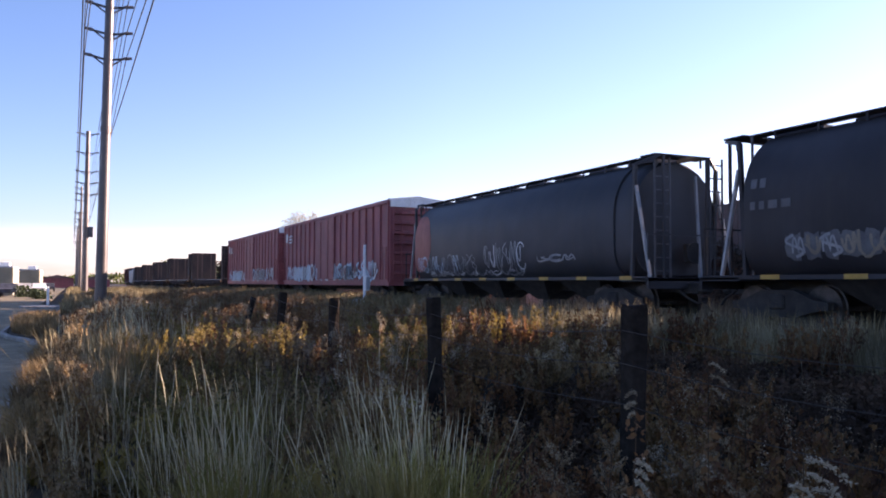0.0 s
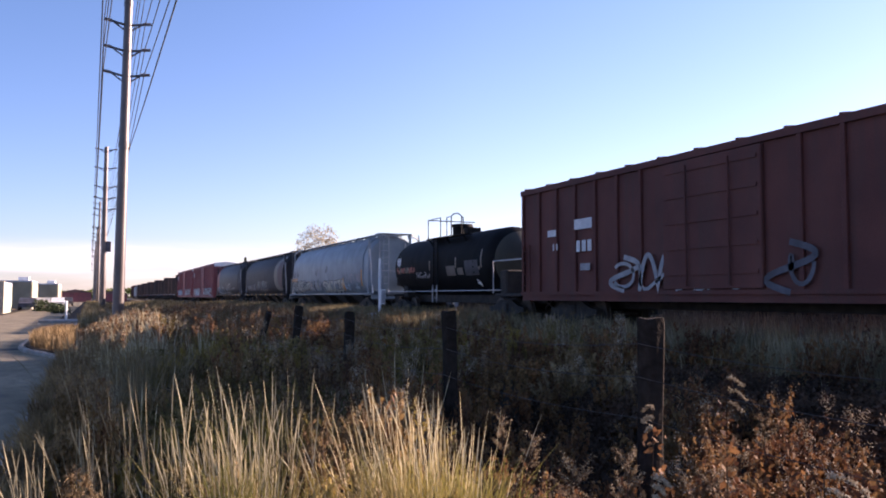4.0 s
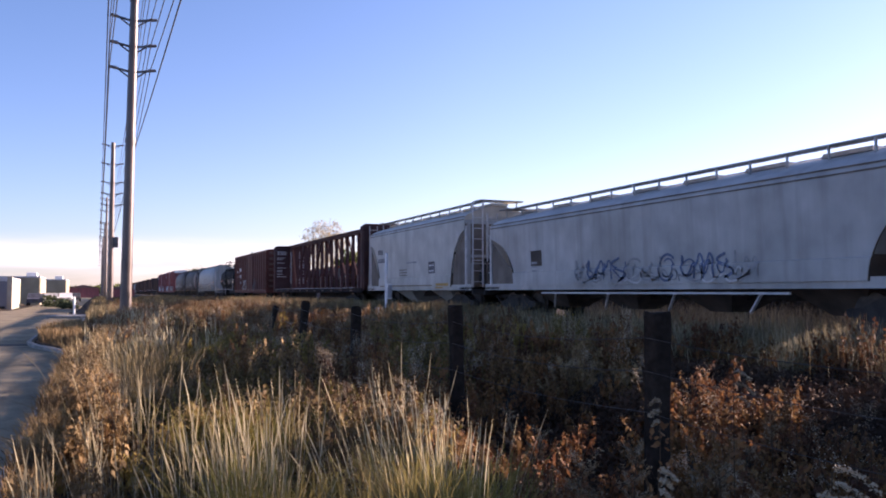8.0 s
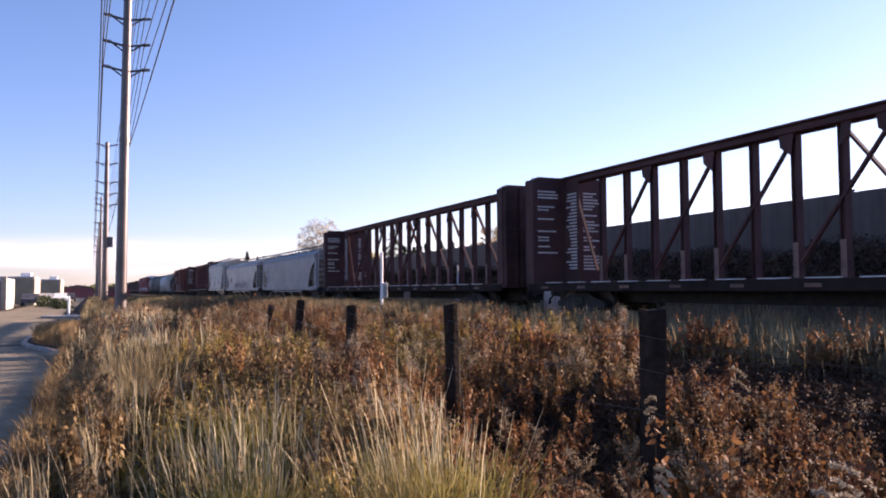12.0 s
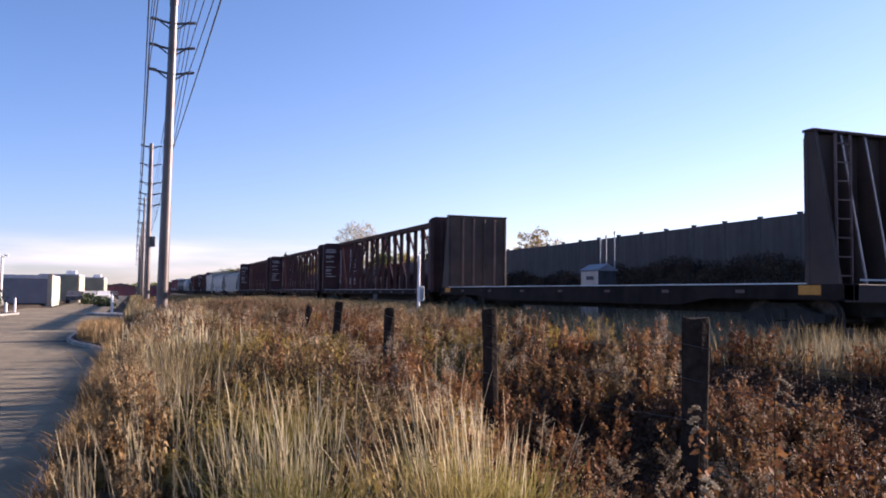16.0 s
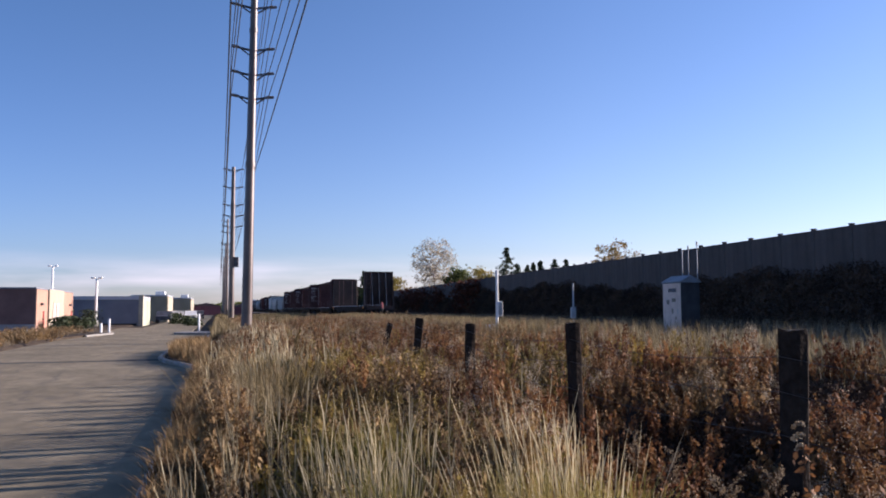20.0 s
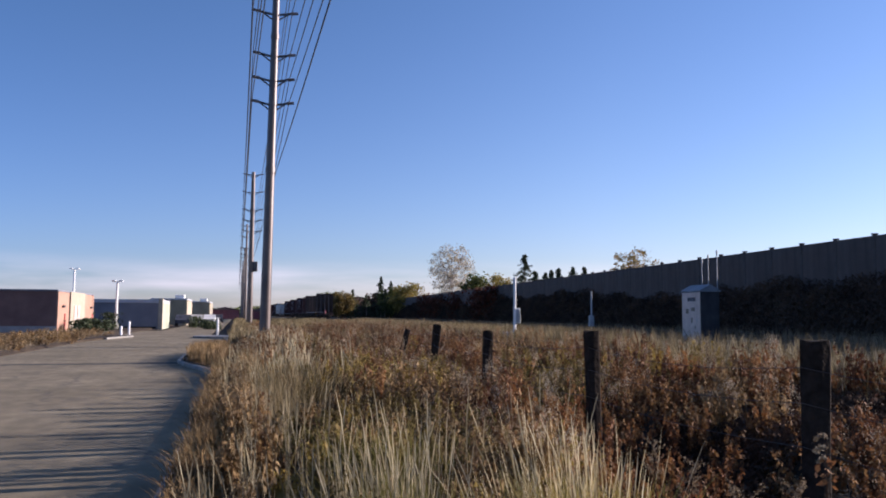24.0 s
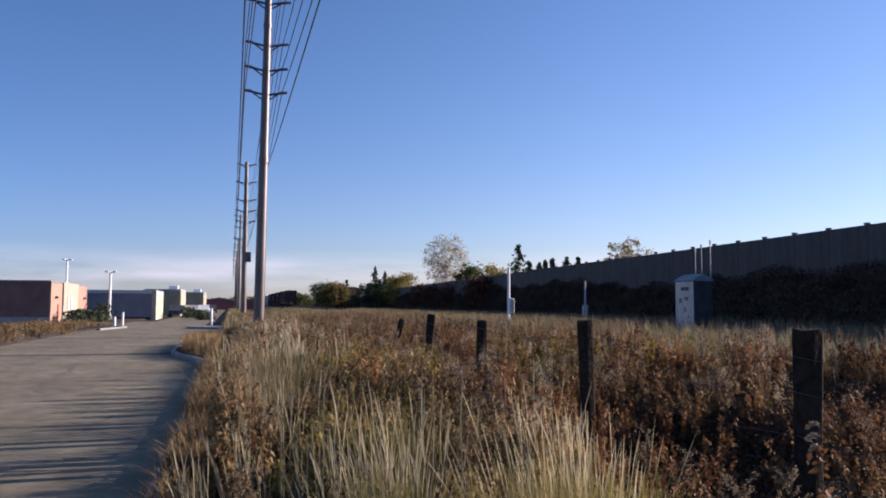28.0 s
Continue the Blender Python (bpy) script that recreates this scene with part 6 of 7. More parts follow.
    # parking lot lamps
    for x, y, h in ((-17.4, 95.0, 6.34), (-10.83, 79.5, 4.5)):
        l = thing("parking_lamp", (x, y, 0), "white twin-headed parking lot lamp post", "street lamp", "parking lot lamps")
        s = Shape()
        s.tube([(0, 0, 0), (0, 0, h - 0.1)], [0.13, 0.1], 10)
        part("post", s, M_white, l, smooth=True)
        s = Shape()
        s.tube([(0, 0, 0), (0, 0, 0.5)], 0.25, 12)
        part("footing", s, M_kerb, l)
        for sx in (-1, 1):
            s = Shape()
            s.beam((0, 0, h - 0.1), (sx * 0.25, 0, h), 0.06)
            s.box(min(sx * 0.14, sx * 0.5), max(sx * 0.14, sx * 0.5), -0.2, 0.2, h - 0.05, h + 0.11, 0.04)
            part("lamp_head", s, M_white, l)
    # bollards and signs at the entrance
    for x, y, h in ((-7.45, 57.2, 0.72), (-7.2, 59.2, 1.0), (-1.35, 60.5, 1.3)):
        s = Shape()
        s.tube([(x, y, 0.0), (x, y, h - 0.06), (x, y, h)], [0.08, 0.08, 0.04], 10)
        solid("bollard", s, M_white, "white entrance bollard beside the road", "bollard", "entrance bollards", smooth=True)
    for k, (x, y, m_) in enumerate(((-5.6, 118, M_grey), (-4.0, 126, M_white), (-3.4, 150, M_gk), (-6.4, 104, M_gk))):
        c = thing("parked_car", (x, y, 0), "parked car in the far yard, seen small", "car", "parked cars")
        s = Shape()
        prof = [(-2.1, 0.35), (-2.1, 0.8), (-1.3, 0.9), (-0.7, 1.4), (0.8, 1.42), (1.5, 0.95), (2.1, 0.8), (2.1, 0.35)]
        s.loft([[(u, v, z) for v, z in prof] for u in (-0.85, 0.85)])
        part("body", s, m_, c)
        s = Shape()
        s.loft([[(u, v, z) for v, z in ((-1.1, 0.95), (-0.66, 1.36), (0.76, 1.38), (1.25, 0.97))] for u in (-0.86, 0.86)])
        part("window", s, M_glass, c)
        for v in (-1.3, 1.3):
            for u in (-0.8, 0.8):
                w_ = Shape()
                w_.tube([(u - 0.1, v, 0.32), (u + 0.1, v, 0.32)], 0.32, 14)
                part("wheel", w_, M_under, c)


# ---- trees ----
def round_tree(name, at, height, width, leaf_mat, bark, seed, puffs, leaves, leaf, label, low=0.58, trunk=0.24, sigma=0.42):
    """A round-headed, open tree: limbs fork from the trunk to many small tufts of leaves."""
    rnd = np.random.default_rng(seed)
    t = thing(name, at, label, "tree")
    rz, rw, cz = height * (1 - low), width / 2, height * low
    d = rnd.normal(size=(puffs, 3))
    d /= np.linalg.norm(d, axis=1)[:, None]
    tuft = d * (rnd.uniform(0.04, 1.0, puffs) ** 0.38)[:, None] * (rw, rw, rz) + (0, 0, cz)
    tuft[:, :2] *= (1 - 0.1 * np.clip((cz - tuft[:, 2]) / rz, 0, 1))[:, None]
    wood = Shape()
    zs = np.linspace(-0.2, height * 0.9, 7)
    line = [(0.12 * math.sin(z), 0.1 * math.cos(0.7 * z), z) for z in zs]
    wood.tube(line, [trunk * (1 - 0.88 * k / 6) for k in range(7)], 8, caps=False)
    main = []
    for k in range(9):
        a = k * 2.4 + rnd.uniform(-0.4, 0.4)
        z0 = height * rnd.uniform(0.2, 0.55)
        end = np.array([math.cos(a) * rw * 0.55, math.sin(a) * rw * 0.55, min(height * 0.92, z0 + rz * rnd.uniform(0.5, 0.9))])
        midp = end * (0.45, 0.45, 0.5) + (0, 0, z0 * 0.5 - 0.2)
        wood.tube([(0, 0, z0), tuple(midp), tuple(end)], [trunk * 0.4, trunk * 0.28, trunk * 0.12], 6, caps=False)
        main += [midp, end, (midp + end) / 2]
    main = np.array(main + [np.array(q_) for q_ in line[3:]])
    for q_ in tuft:
        m_ = main[np.argmin(np.linalg.norm(main - q_, axis=1))]
        wood.tube([tuple(m_), tuple((m_ + q_) / 2 + rnd.normal(0, 0.15, 3)), tuple(q_)], [trunk * 0.12, trunk * 0.08, trunk * 0.04], 4, caps=False)
    part("trunk", wood, bark, t, "trunk and limbs", True)
    k = rnd.integers(0, puffs, leaves)
    c = tuft[k] + rnd.normal(0, 1, (leaves, 3)) * sigma * (1, 1, 0.75)
    part("crown", leaf_cloud("crown", c, leaf, leaf_mat), None, t, "open crown of leaf tufts")
    return t


def leaf_cloud(name, centres, size, material):
    """One quad leaf at each centre, turned at random."""
    n = len(centres)
    a = np.random.normal(size=(n, 3))
    a /= np.linalg.norm(a, axis=1)[:, None]
    b = np.cross(a, np.random.normal(size=(n, 3)))
    b /= np.linalg.norm(b, axis=1)[:, None]
    s = size * np.random.uniform(0.6, 1.3, (n, 1))
    v = np.stack([centres - a * s, centres + b * s * 0.55, centres + a * s, centres - b * s * 0.55], 1).reshape(-1, 3)
    return array_mesh(name, v, np.arange(4 * n).reshape(n, 4), material)


def conifer(at, height, width, seed, label):
    rnd = random.Random(seed)
    t = thing("conifer", at, label, "tree", "conifers behind the wall")
    s = Shape()
    s.tube([(0, 0, -0.2), (0, 0, height * 0.98)], [0.18, 0.03], 6)
    part("trunk", s, M_bark, t)
    pts = []
    n = int(height * 3.2)
    for i in range(n):
        z = height * (0.08 + 0.9 * i / n)
        reach = width / 2 * (1 - i / n) ** 0.95 * rnd.uniform(0.55, 1.25)
        for k in range(6):
            a = rnd.uniform(0, 6.28)
            for q in np.linspace(0.15, 1, 9):
                pts.append((math.cos(a) * reach * q, math.sin(a) * reach * q, z - 0.28 * reach * q + rnd.uniform(-0.1, 0.1)))
    part("needles", leaf_cloud("needles", np.array(pts) + np.random.normal(0, 0.07, (len(pts), 3)), 0.2, M_fir), None, t, "dark needled boughs")


def az_at(az_deg, y):
    """A place on the ground seen in a direction, at a distance along the track."""
    return (math.tan(radians(az_deg)) * y, y, ground_z(math.tan(radians(az_deg)) * y, y))


def build_trees():
    round_tree("birch", az_at(14.95, 152), 15.3, 9.3, M_paleleaf, M_barkpale, 3, 420, 6000, 0.15, "tall round pale tree with thin whitish leaves", 0.6, 0.24, 0.3)
    round_tree("maple", az_at(27.7, 75), 8.2, 5.0, M_orangeleaf, M_bark, 5, 90, 3400, 0.12, "small tree in orange leaf behind the wall", 0.7, 0.14, 0.24)
    conifer(az_at(20.1, 108), 10.2, 10.5, 1, "dark conifer rising behind the wall")
    conifer(az_at(22.5, 100), 7.7, 7.5, 2, "small dark conifer behind the wall")
    conifer(az_at(23.5, 100), 8.0, 6.5, 3, "small dark conifer behind the wall")
    conifer(az_at(24.3, 98), 7.8, 6.5, 24, "small dark conifer behind the wall")
    conifer(az_at(22.0, 102), 7.6, 7.0, 25, "small dark conifer behind the wall")
    conifer(az_at(20.9, 106), 7.6, 8.0, 26, "small dark conifer behind the wall")
    conifer(az_at(21.6, 104), 7.4, 8.0, 4, "small dark conifer behind the wall")
    conifer(az_at(9.9, 190), 10.6, 7.5, 5, "dark conifer at the far end of the wall")
    conifer(az_at(10.6, 196), 9.8, 7.5, 6, "dark conifer at the far end of the wall")
    conifer(az_at(10.2, 186), 7.5, 8.0, 17, "dark conifer at the far end of the wall")
    conifer(az_at(7.9, 205), 7.8, 6.2, 7, "dark conifer at the far end of the wall")
    conifer(az_at(8.9, 200), 6.2, 8.0, 18, "dark conifer at the far end of the wall")
    for a, y, h, w, m_, sd, nm in ((11.9, 178, 8.4, 8.0, M_yellowleaf, 8, "yellow"), (16.7, 128, 8.2, 5.2, M_green, 9, "green"), (18.2, 122, 7.6, 5.0, M_yellowleaf, 10, "yellow-green"),
                                   (6.4, 215, 7.6, 8.0, M_green, 11, "green"), (7.1, 200, 6.6, 7.0, M_oliveweed, 14, "olive-brown"), (10.9, 186, 7.6, 8.0, M_green, 12, "green"), (4.7, 330, 6.0, 9.0, M_green, 13, "green")):
        round_tree("tree", az_at(a, y), h, w, m_, M_bark, sd, 80, 5500, 0.21, "rounded %s tree along the railway" % nm, 0.55, 0.2, 0.5)
    # creeper and shrubs against the wall
    rnd = np.random.default_rng(4)
    n = 230000
    y = rnd.uniform(6, 235, n)
    top = 2.95 + 0.25 * np.sin(y * 0.21) + 0.3 * np.sin(y * 0.083 + 1) + 0.2 * np.sin(y * 0.9) + 0.55 * rnd.uniform(0, 1, n)
    z = 0.2 + top * rnd.uniform(0, 1, n) ** 0.8
    x = 26.04 + y * math.tan(WALL_AZ) - 0.2 - rnd.uniform(0, 1, n) * (1.5 * (1 - (z / (top + 0.3)) ** 2) + 0.12)
    tagged(new("creeper", leaf_cloud("creeper", np.stack([x, y, z], 1), 0.078, M_ivy)), "dark brown creeper and shrubs against the foot of the wall", "shrubs", kind="stuff")
    k = 5200
    y = rnd.choice([96.0, 99.5, 103.0, 118.0, 131.0, 136.0, 145.0], k) + rnd.normal(0, 1.4, k)
    z = 0.6 + rnd.uniform(0, 1, k) ** 0.7 * (4.2 + 0.6 * np.sin(y))
    x = 26.04 + y * math.tan(WALL_AZ) - 0.6 + rnd.normal(0, 0.8, k)
    tagged(new("shrub", leaf_cloud("shrub", np.stack([x, y, z], 1), 0.22, M_redleaf)), "reddish shrubs reaching over the wall", "shrubs", kind="stuff")
    # dark belt of trees that carries on where the wall fades out
    n = 26000
    y = 215 + 340 * rnd.uniform(0, 1, n) ** 1.3
    x = 26.04 + y * math.tan(WALL_AZ) + rnd.normal(0, 2.0, n)
    z = 0.3 + rnd.uniform(0, 1, n) * (3.6 + 0.006 * y + 1.6 * np.sin(y * 0.11) * np.sin(y * 0.043 + 1) + rnd.uniform(0, 1.2, n))
    tagged(new("tree_belt", leaf_cloud("tree_belt", np.stack([x, y, z], 1), 0.6, M_ivy)), "dark leafless tree belt beyond the wall", "woods", kind="stuff")
    # low far woods on the horizon
    n = 16000
    x = rnd.uniform(-420, 700, n)
    y = 620 + rnd.uniform(0, 60, n)
    z = rnd.uniform(0, 1, n) * (5.0 + 2.0 * np.sin(x * 0.05) + 1.5 * np.sin(x * 0.021 + 2))
    tagged(new("far_woods", leaf_cloud("far_woods", np.stack([x, y, z], 1), 1.5, M_green)), "low line of woods on the horizon", "woods", kind="stuff")
    # hedge plants at the yard entrance
    n = 2600
    pick = rnd.integers(0, 7, n)
    cx = np.array([-12.2, -11.6, -10.6, -10.9, -4.6, -3.4, -2.5])[pick]
    cy = np.array([74, 66.5, 70.0, 76.0, 95.0, 92.0, 84.0])[pick]
    x, y = cx + rnd.normal(0, 0.4, n), cy + rnd.normal(0, 0.6, n)
    z = rnd.uniform(0, 1, n) * np.array([1.1, 1.0, 1.0, 1.6, 1.2, 0.9, 0.8])[pick]
    tagged(new("hedge", leaf_cloud("hedge", np.stack([x, y, z], 1), 0.14, M_fir)), "small dark evergreen shrubs by the yard entrance", "shrubs", kind="stuff")


# ---- grass and weeds ----
GZ_X = np.linspace(-20, 30, 501)
GZ = np.array([ground_z(x, 1e4) for x in GZ_X])


def lie(x):
    return np.interp(x, GZ_X, GZ)


def stalks(name, x, y, height, width, material, label, rnd, bend=0.16, rows=5, head=2.0, base=None, spike=False, fan=None):
    """Tapered, bent stalks with a wider seed head, one strip each."""
    n = len(x)
    z0 = lie(x) if base is None else base
    z0 = np.where((x < -0.5) & (x > -8), 0.1, z0) - 0.03
    a = rnd.uniform(0, 2 * np.pi, n)
    side = np.stack([np.cos(a), np.sin(a), np.zeros(n)], 1)
    la = rnd.uniform(0, 2 * np.pi, n)
    lean = np.stack([np.cos(la), np.sin(la)], 1) * (np.abs(rnd.normal(0, bend, n)) * height)[:, None]
    lean[:, 0] -= 0.05 * height
    sway = rnd.normal(0, 0.012, (n, 2)) * height[:, None]
    if fan is not None:
        lean += fan
    prof = np.interp(np.linspace(0, 1, rows), [0, 0.68, 0.74, 0.88, 1.0], [1.0, 0.8, 0.8 if head <= 1 else head * 0.9, head if head > 1 else 0.6, 0.25])
    if spike:        # a long blunt seed spike over a thin stalk
        prof = np.interp(np.linspace(0, 1, rows), [0, 0.66, 0.75, 0.84, 0.95, 1.0], [0.95, 0.62, 0.9, head, head * 0.7, 0.3])
    v = np.empty((n, rows, 2, 3))
    for k in range(rows):
        u = k / (rows - 1)
        c = np.stack([x + lean[:, 0] * u ** 1.8 + sway[:, 0] * math.sin(5.2 * u), y + lean[:, 1] * u ** 1.8 + sway[:, 1] * math.sin(4.1 * u), z0 + height * u * (1 - 0.06 * u)], 1)
        w = (width * prof[k])[:, None] * side * 0.5
        v[:, k, 0], v[:, k, 1] = c - w, c + w
    q = []
    for k in range(rows - 1):
        q.append(np.stack([np.full(n, 2 * k), np.full(n, 2 * k + 1), np.full(n, 2 * k + 3), np.full(n, 2 * k + 2)], 1))
    q = np.stack(q, 1) + (np.arange(n) * rows * 2)[:, None, None]
    return tagged(new(name, array_mesh(name, v.reshape(-1, 3), q.reshape(-1, 4), material)), label, "grass", kind="stuff")


def clumped(rnd, n, x0, x1, y0, y1, clumps, spread, dens=None):
    """Places gathered in clumps."""
    cx, cy = rnd.uniform(x0, x1, clumps), y0 + (y1 - y0) * rnd.uniform(0, 1, clumps) ** (dens or 1.0)
    k = rnd.integers(0, clumps, n)
    return cx[k] + rnd.normal(0, spread, n), cy[k] + rnd.normal(0, spread, n), k


def weeds(name, x, y, height, rnd, leaves, tops, leaf_size, label, materials, fluff=0.009, spread=None, low=0.12, wide=0.13):
    """Upright weeds: stem, drooping leaves along it, and fluffy seed tops; one mesh for each of the three."""
    n = len(x)
    z0 = np.where((x < -0.5) & (x > -8), 0.1, lie(x)) - 0.03
    la = rnd.uniform(0, 2 * np.pi, n)
    lean = np.stack([np.cos(la), np.sin(la)], 1) * (np.abs(rnd.normal(0, 0.12, n)) * height)[:, None]
    if spread is not None:
        lean = lean * 0.7 + spread

    def along(u, idx):
        return np.stack([x[idx] + lean[idx, 0] * u ** 1.5, y[idx] + lean[idx, 1] * u ** 1.5, z0[idx] + height[idx] * u], 1)

    # stems
    rows = 4
    a = rnd.uniform(0, np.pi, n)
    side = np.stack([np.cos(a), np.sin(a), np.zeros(n)], 1)
    v = np.empty((n, rows, 2, 3))
    idx = np.arange(n)
    for k in range(rows):
        u = np.full(n, k / (rows - 1))
        w = 0.0045 * (1.3 - 0.9 * k / (rows - 1))
        c = along(u, idx)
        v[:, k, 0], v[:, k, 1] = c - side * w, c + side * w
    q = np.stack([np.stack([np.full(n, 2 * k), np.full(n, 2 * k + 1), np.full(n, 2 * k + 3), np.full(n, 2 * k + 2)], 1) for k in range(rows - 1)], 1) + (np.arange(n) * rows * 2)[:, None, None]
    tagged(new(name, array_mesh(name, v.reshape(-1, 3), q.reshape(-1, 4), materials[0])), label + ", bare stems", "weeds", kind="stuff")
    # leaves
    m = n * leaves
    idx = np.repeat(np.arange(n), leaves)
    u = rnd.uniform(low, 0.98, m)
    a = rnd.uniform(0, 2 * np.pi, m)
    c = along(u, idx)
    out = np.stack([np.cos(a) * 0.6, np.sin(a) * 0.6, rnd.uniform(-1.3, 0.7, m)], 1)
    ln = (leaf_size * rnd.uniform(0.6, 1.5, m) * (1.15 - 0.5 * u))[:, None]
    tip = c + out * ln
    side = np.cross(out, rnd.normal(size=(m, 3)))
    side /= np.linalg.norm(side, axis=1)[:, None]
    mid_ = c + out * ln * 0.5 + np.array([0, 0, 0.012])
    v = np.stack([c, mid_ + side * ln * wide, tip, mid_ - side * ln * wide], 1).reshape(-1, 3)
    tagged(new(name, array_mesh(name, v, np.arange(4 * m).reshape(m, 4), materials[1])), label + ", withered leaves", "weeds", kind="stuff")
    # seed tops
    if tops:
        m = n * tops
        idx = np.repeat(np.arange(n), tops)
        u = 1.0 - np.abs(rnd.normal(0, 0.09, m))
        c = along(u, idx) + rnd.normal(0, 1, (m, 3)) * np.array([0.03, 0.03, 0.024])
        tagged(new(name, leaf_cloud(name, c, fluff, materials[2])), label + ", pale seed heads", "weeds", kind="stuff")


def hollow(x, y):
    """Where the ditch beside the fence lies bare, its shade put in as dark leaves."""
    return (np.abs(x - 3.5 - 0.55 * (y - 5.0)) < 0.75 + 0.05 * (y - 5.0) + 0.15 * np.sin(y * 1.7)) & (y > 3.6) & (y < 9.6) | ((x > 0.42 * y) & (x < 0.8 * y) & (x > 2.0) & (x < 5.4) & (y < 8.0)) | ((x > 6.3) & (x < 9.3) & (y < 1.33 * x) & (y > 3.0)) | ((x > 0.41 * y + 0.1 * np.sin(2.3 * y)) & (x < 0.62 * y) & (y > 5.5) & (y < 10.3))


def near_kerb(x):
    """Growth is shorter close to the kerb."""
    return np.clip((x + 0.62) / 2.2, 0.2, 1.0)


def bushes(name, rnd, centres, radius, height, stems, label, materials, leaves, tops, leaf_size, fluff=0.011, low=0.3, wide=0.24):
    """Many-stemmed bushy weeds: the stems of each fan out from its foot, leafy towards the outside."""
    k = np.repeat(np.arange(len(centres)), stems)
    n = len(k)
    r = (radius * rnd.uniform(0.65, 1.3, len(centres)))[k]
    h = (height * rnd.uniform(0.6, 1.25, len(centres)))[k]
    a, d = rnd.uniform(0, 2 * np.pi, n), np.sqrt(rnd.uniform(0, 1, n))
    off = np.stack([np.cos(a) * d * r, np.sin(a) * d * r], 1)
    base = centres[k] + off * 0.35
    top = h * (1 - 0.3 * d * d) * rnd.uniform(0.82, 1.1, n) * near_kerb(base[:, 0])
    top += np.where(base[:, 1] > 9, 0.75 * np.clip(0.1 - lie(base[:, 0]), 0, 0.5), 0.0)
    weeds(name, base[:, 0], base[:, 1], top, rnd, leaves, tops, leaf_size, label, materials, fluff, off * 0.65, low, wide)


def scatter(rnd, n, x0, x1, y0, y1, gap, dens=1.0, ok=None):
    """Places in a strip, none nearer to another than the gap."""
    out = []
    for _ in range(n * 6):
        x, y = rnd.uniform(x0, x1), y0 + (y1 - y0) * rnd.uniform() ** dens
        if (ok is None or ok(x, y)) and all((x - a) ** 2 + (y - b) ** 2 > (gap * (0.75 + 0.03 * y)) ** 2 for a, b in out):
            out.append((x, y))
            if len(out) == n:
                break
    return np.array(out)


def seed_weed(at, height, spread, seed):
    """A single tall weed with a branched, fluffy seed head."""
    rnd = np.random.default_rng(seed)
    w = thing("seed_weed", at, "tall withered weed with a pale fluffy seed head", "weed", "seed weeds")
    s = Shape()
    lean = rnd.uniform(-0.1, 0.1, 2)
    s.tube([(lean[0] * u * u, lean[1] * u * u, height * u) for u in (0, 0.35, 0.7, 1.0)], [0.006, 0.005, 0.004, 0.002], 5)
    c = []
    for k in range(14):
        a, u = rnd.uniform(0, 6.28), rnd.uniform(0.72, 0.98)
        base = np.array([lean[0] * u * u, lean[1] * u * u, height * u])
        tip = base + np.array([math.cos(a) * spread, math.sin(a) * spread, spread * rnd.uniform(0.3, 1.1)]) * rnd.uniform(0.5, 1.0)
        s.tube([tuple(base), tuple((base + tip) / 2 + (0, 0, 0.01)), tuple(tip)], 0.0018, 4, caps=False)
        c += [base + (tip - base) * q + rnd.normal(0, 0.007, 3) for q in rnd.uniform(0.25, 1.05, 40)]
    part("stem", s, M_stem, w)
    tagged(part("seed_head", leaf_cloud("seed_head", np.array(c), 0.0065, M_fluff), None, w, "pale fluffy seed head"), kind="stuff")
    lv = [np.array([lean[0] * u * u + rnd.normal(0, 0.03), lean[1] * u * u + rnd.normal(0, 0.03), height * u]) for u in rnd.uniform(0.1, 0.7, 40)]
    part("leaves", leaf_cloud("leaves", np.array(lv), 0.03, M_rust), None, w, "withered leaves")


# top of each plume weed, length of its plumes and where they droop to
PLUMES = [(2.38, 1.95, 0.99, 0.17, -30), (2.28, 1.93, 0.92, 0.13, -35), (2.3, 2.76, 0.83, 0.08, -40), (3.67, 3.78, 1.1, 0.12, -35), (2.99, 3.62, 0.98, 0.06, 150)]


def plume_weed(top, length, heading, seed):
    """A withered goldenrod: a leafy stem that ends in drooping, woolly plumes."""
    rnd = np.random.default_rng(seed)
    x, y, zt = top
    z0 = ground_z(x, y) - 0.02
    w = thing("plume_weed", (x, y, z0), "withered weed with drooping woolly white plumes", "weed", "plume weeds")
    h = zt - z0
    s = Shape()
    s.tube([(-0.03, 0, 0), (0.0, 0.01, h * 0.5), (0, 0, h)], [0.005, 0.004, 0.003], 5)
    wool = []
    for k in range(3):
        a = radians(heading) + rnd.normal(0, 0.45)
        ln, base = length * rnd.uniform(0.6, 1.1), h * (1 - 0.05 * k)
        pts = []
        for u in np.linspace(0, 1, 7):
            r = ln * u
            pts.append((math.cos(a) * r, math.sin(a) * r, base + ln * (0.28 * u - 0.8 * u * u)))
        s.tube(pts, 0.0018, 4, caps=False)
        for q in rnd.uniform(0.08, 1.0, 130):
            i = min(5, int(q * 6))
            c = np.array(pts[i]) + (np.array(pts[i + 1]) - np.array(pts[i])) * (q * 6 - i)
            wool.append(c + rnd.normal(0, 0.006, 3) + (0, 0, 0.008))
    part("stem", s, M_stem, w)
    tagged(part("plume", leaf_cloud("plume", np.array(wool), 0.0075, M_palefluff), None, w, "woolly white plumes"), kind="stuff")
    lv = [np.array([rnd.normal(0, 0.035), rnd.normal(0, 0.035), h * u]) for u in rnd.uniform(0.15, 0.92, 70)]
    part("leaves", leaf_cloud("leaves", np.array(lv), 0.028, M_rust), None, w, "withered leaves")


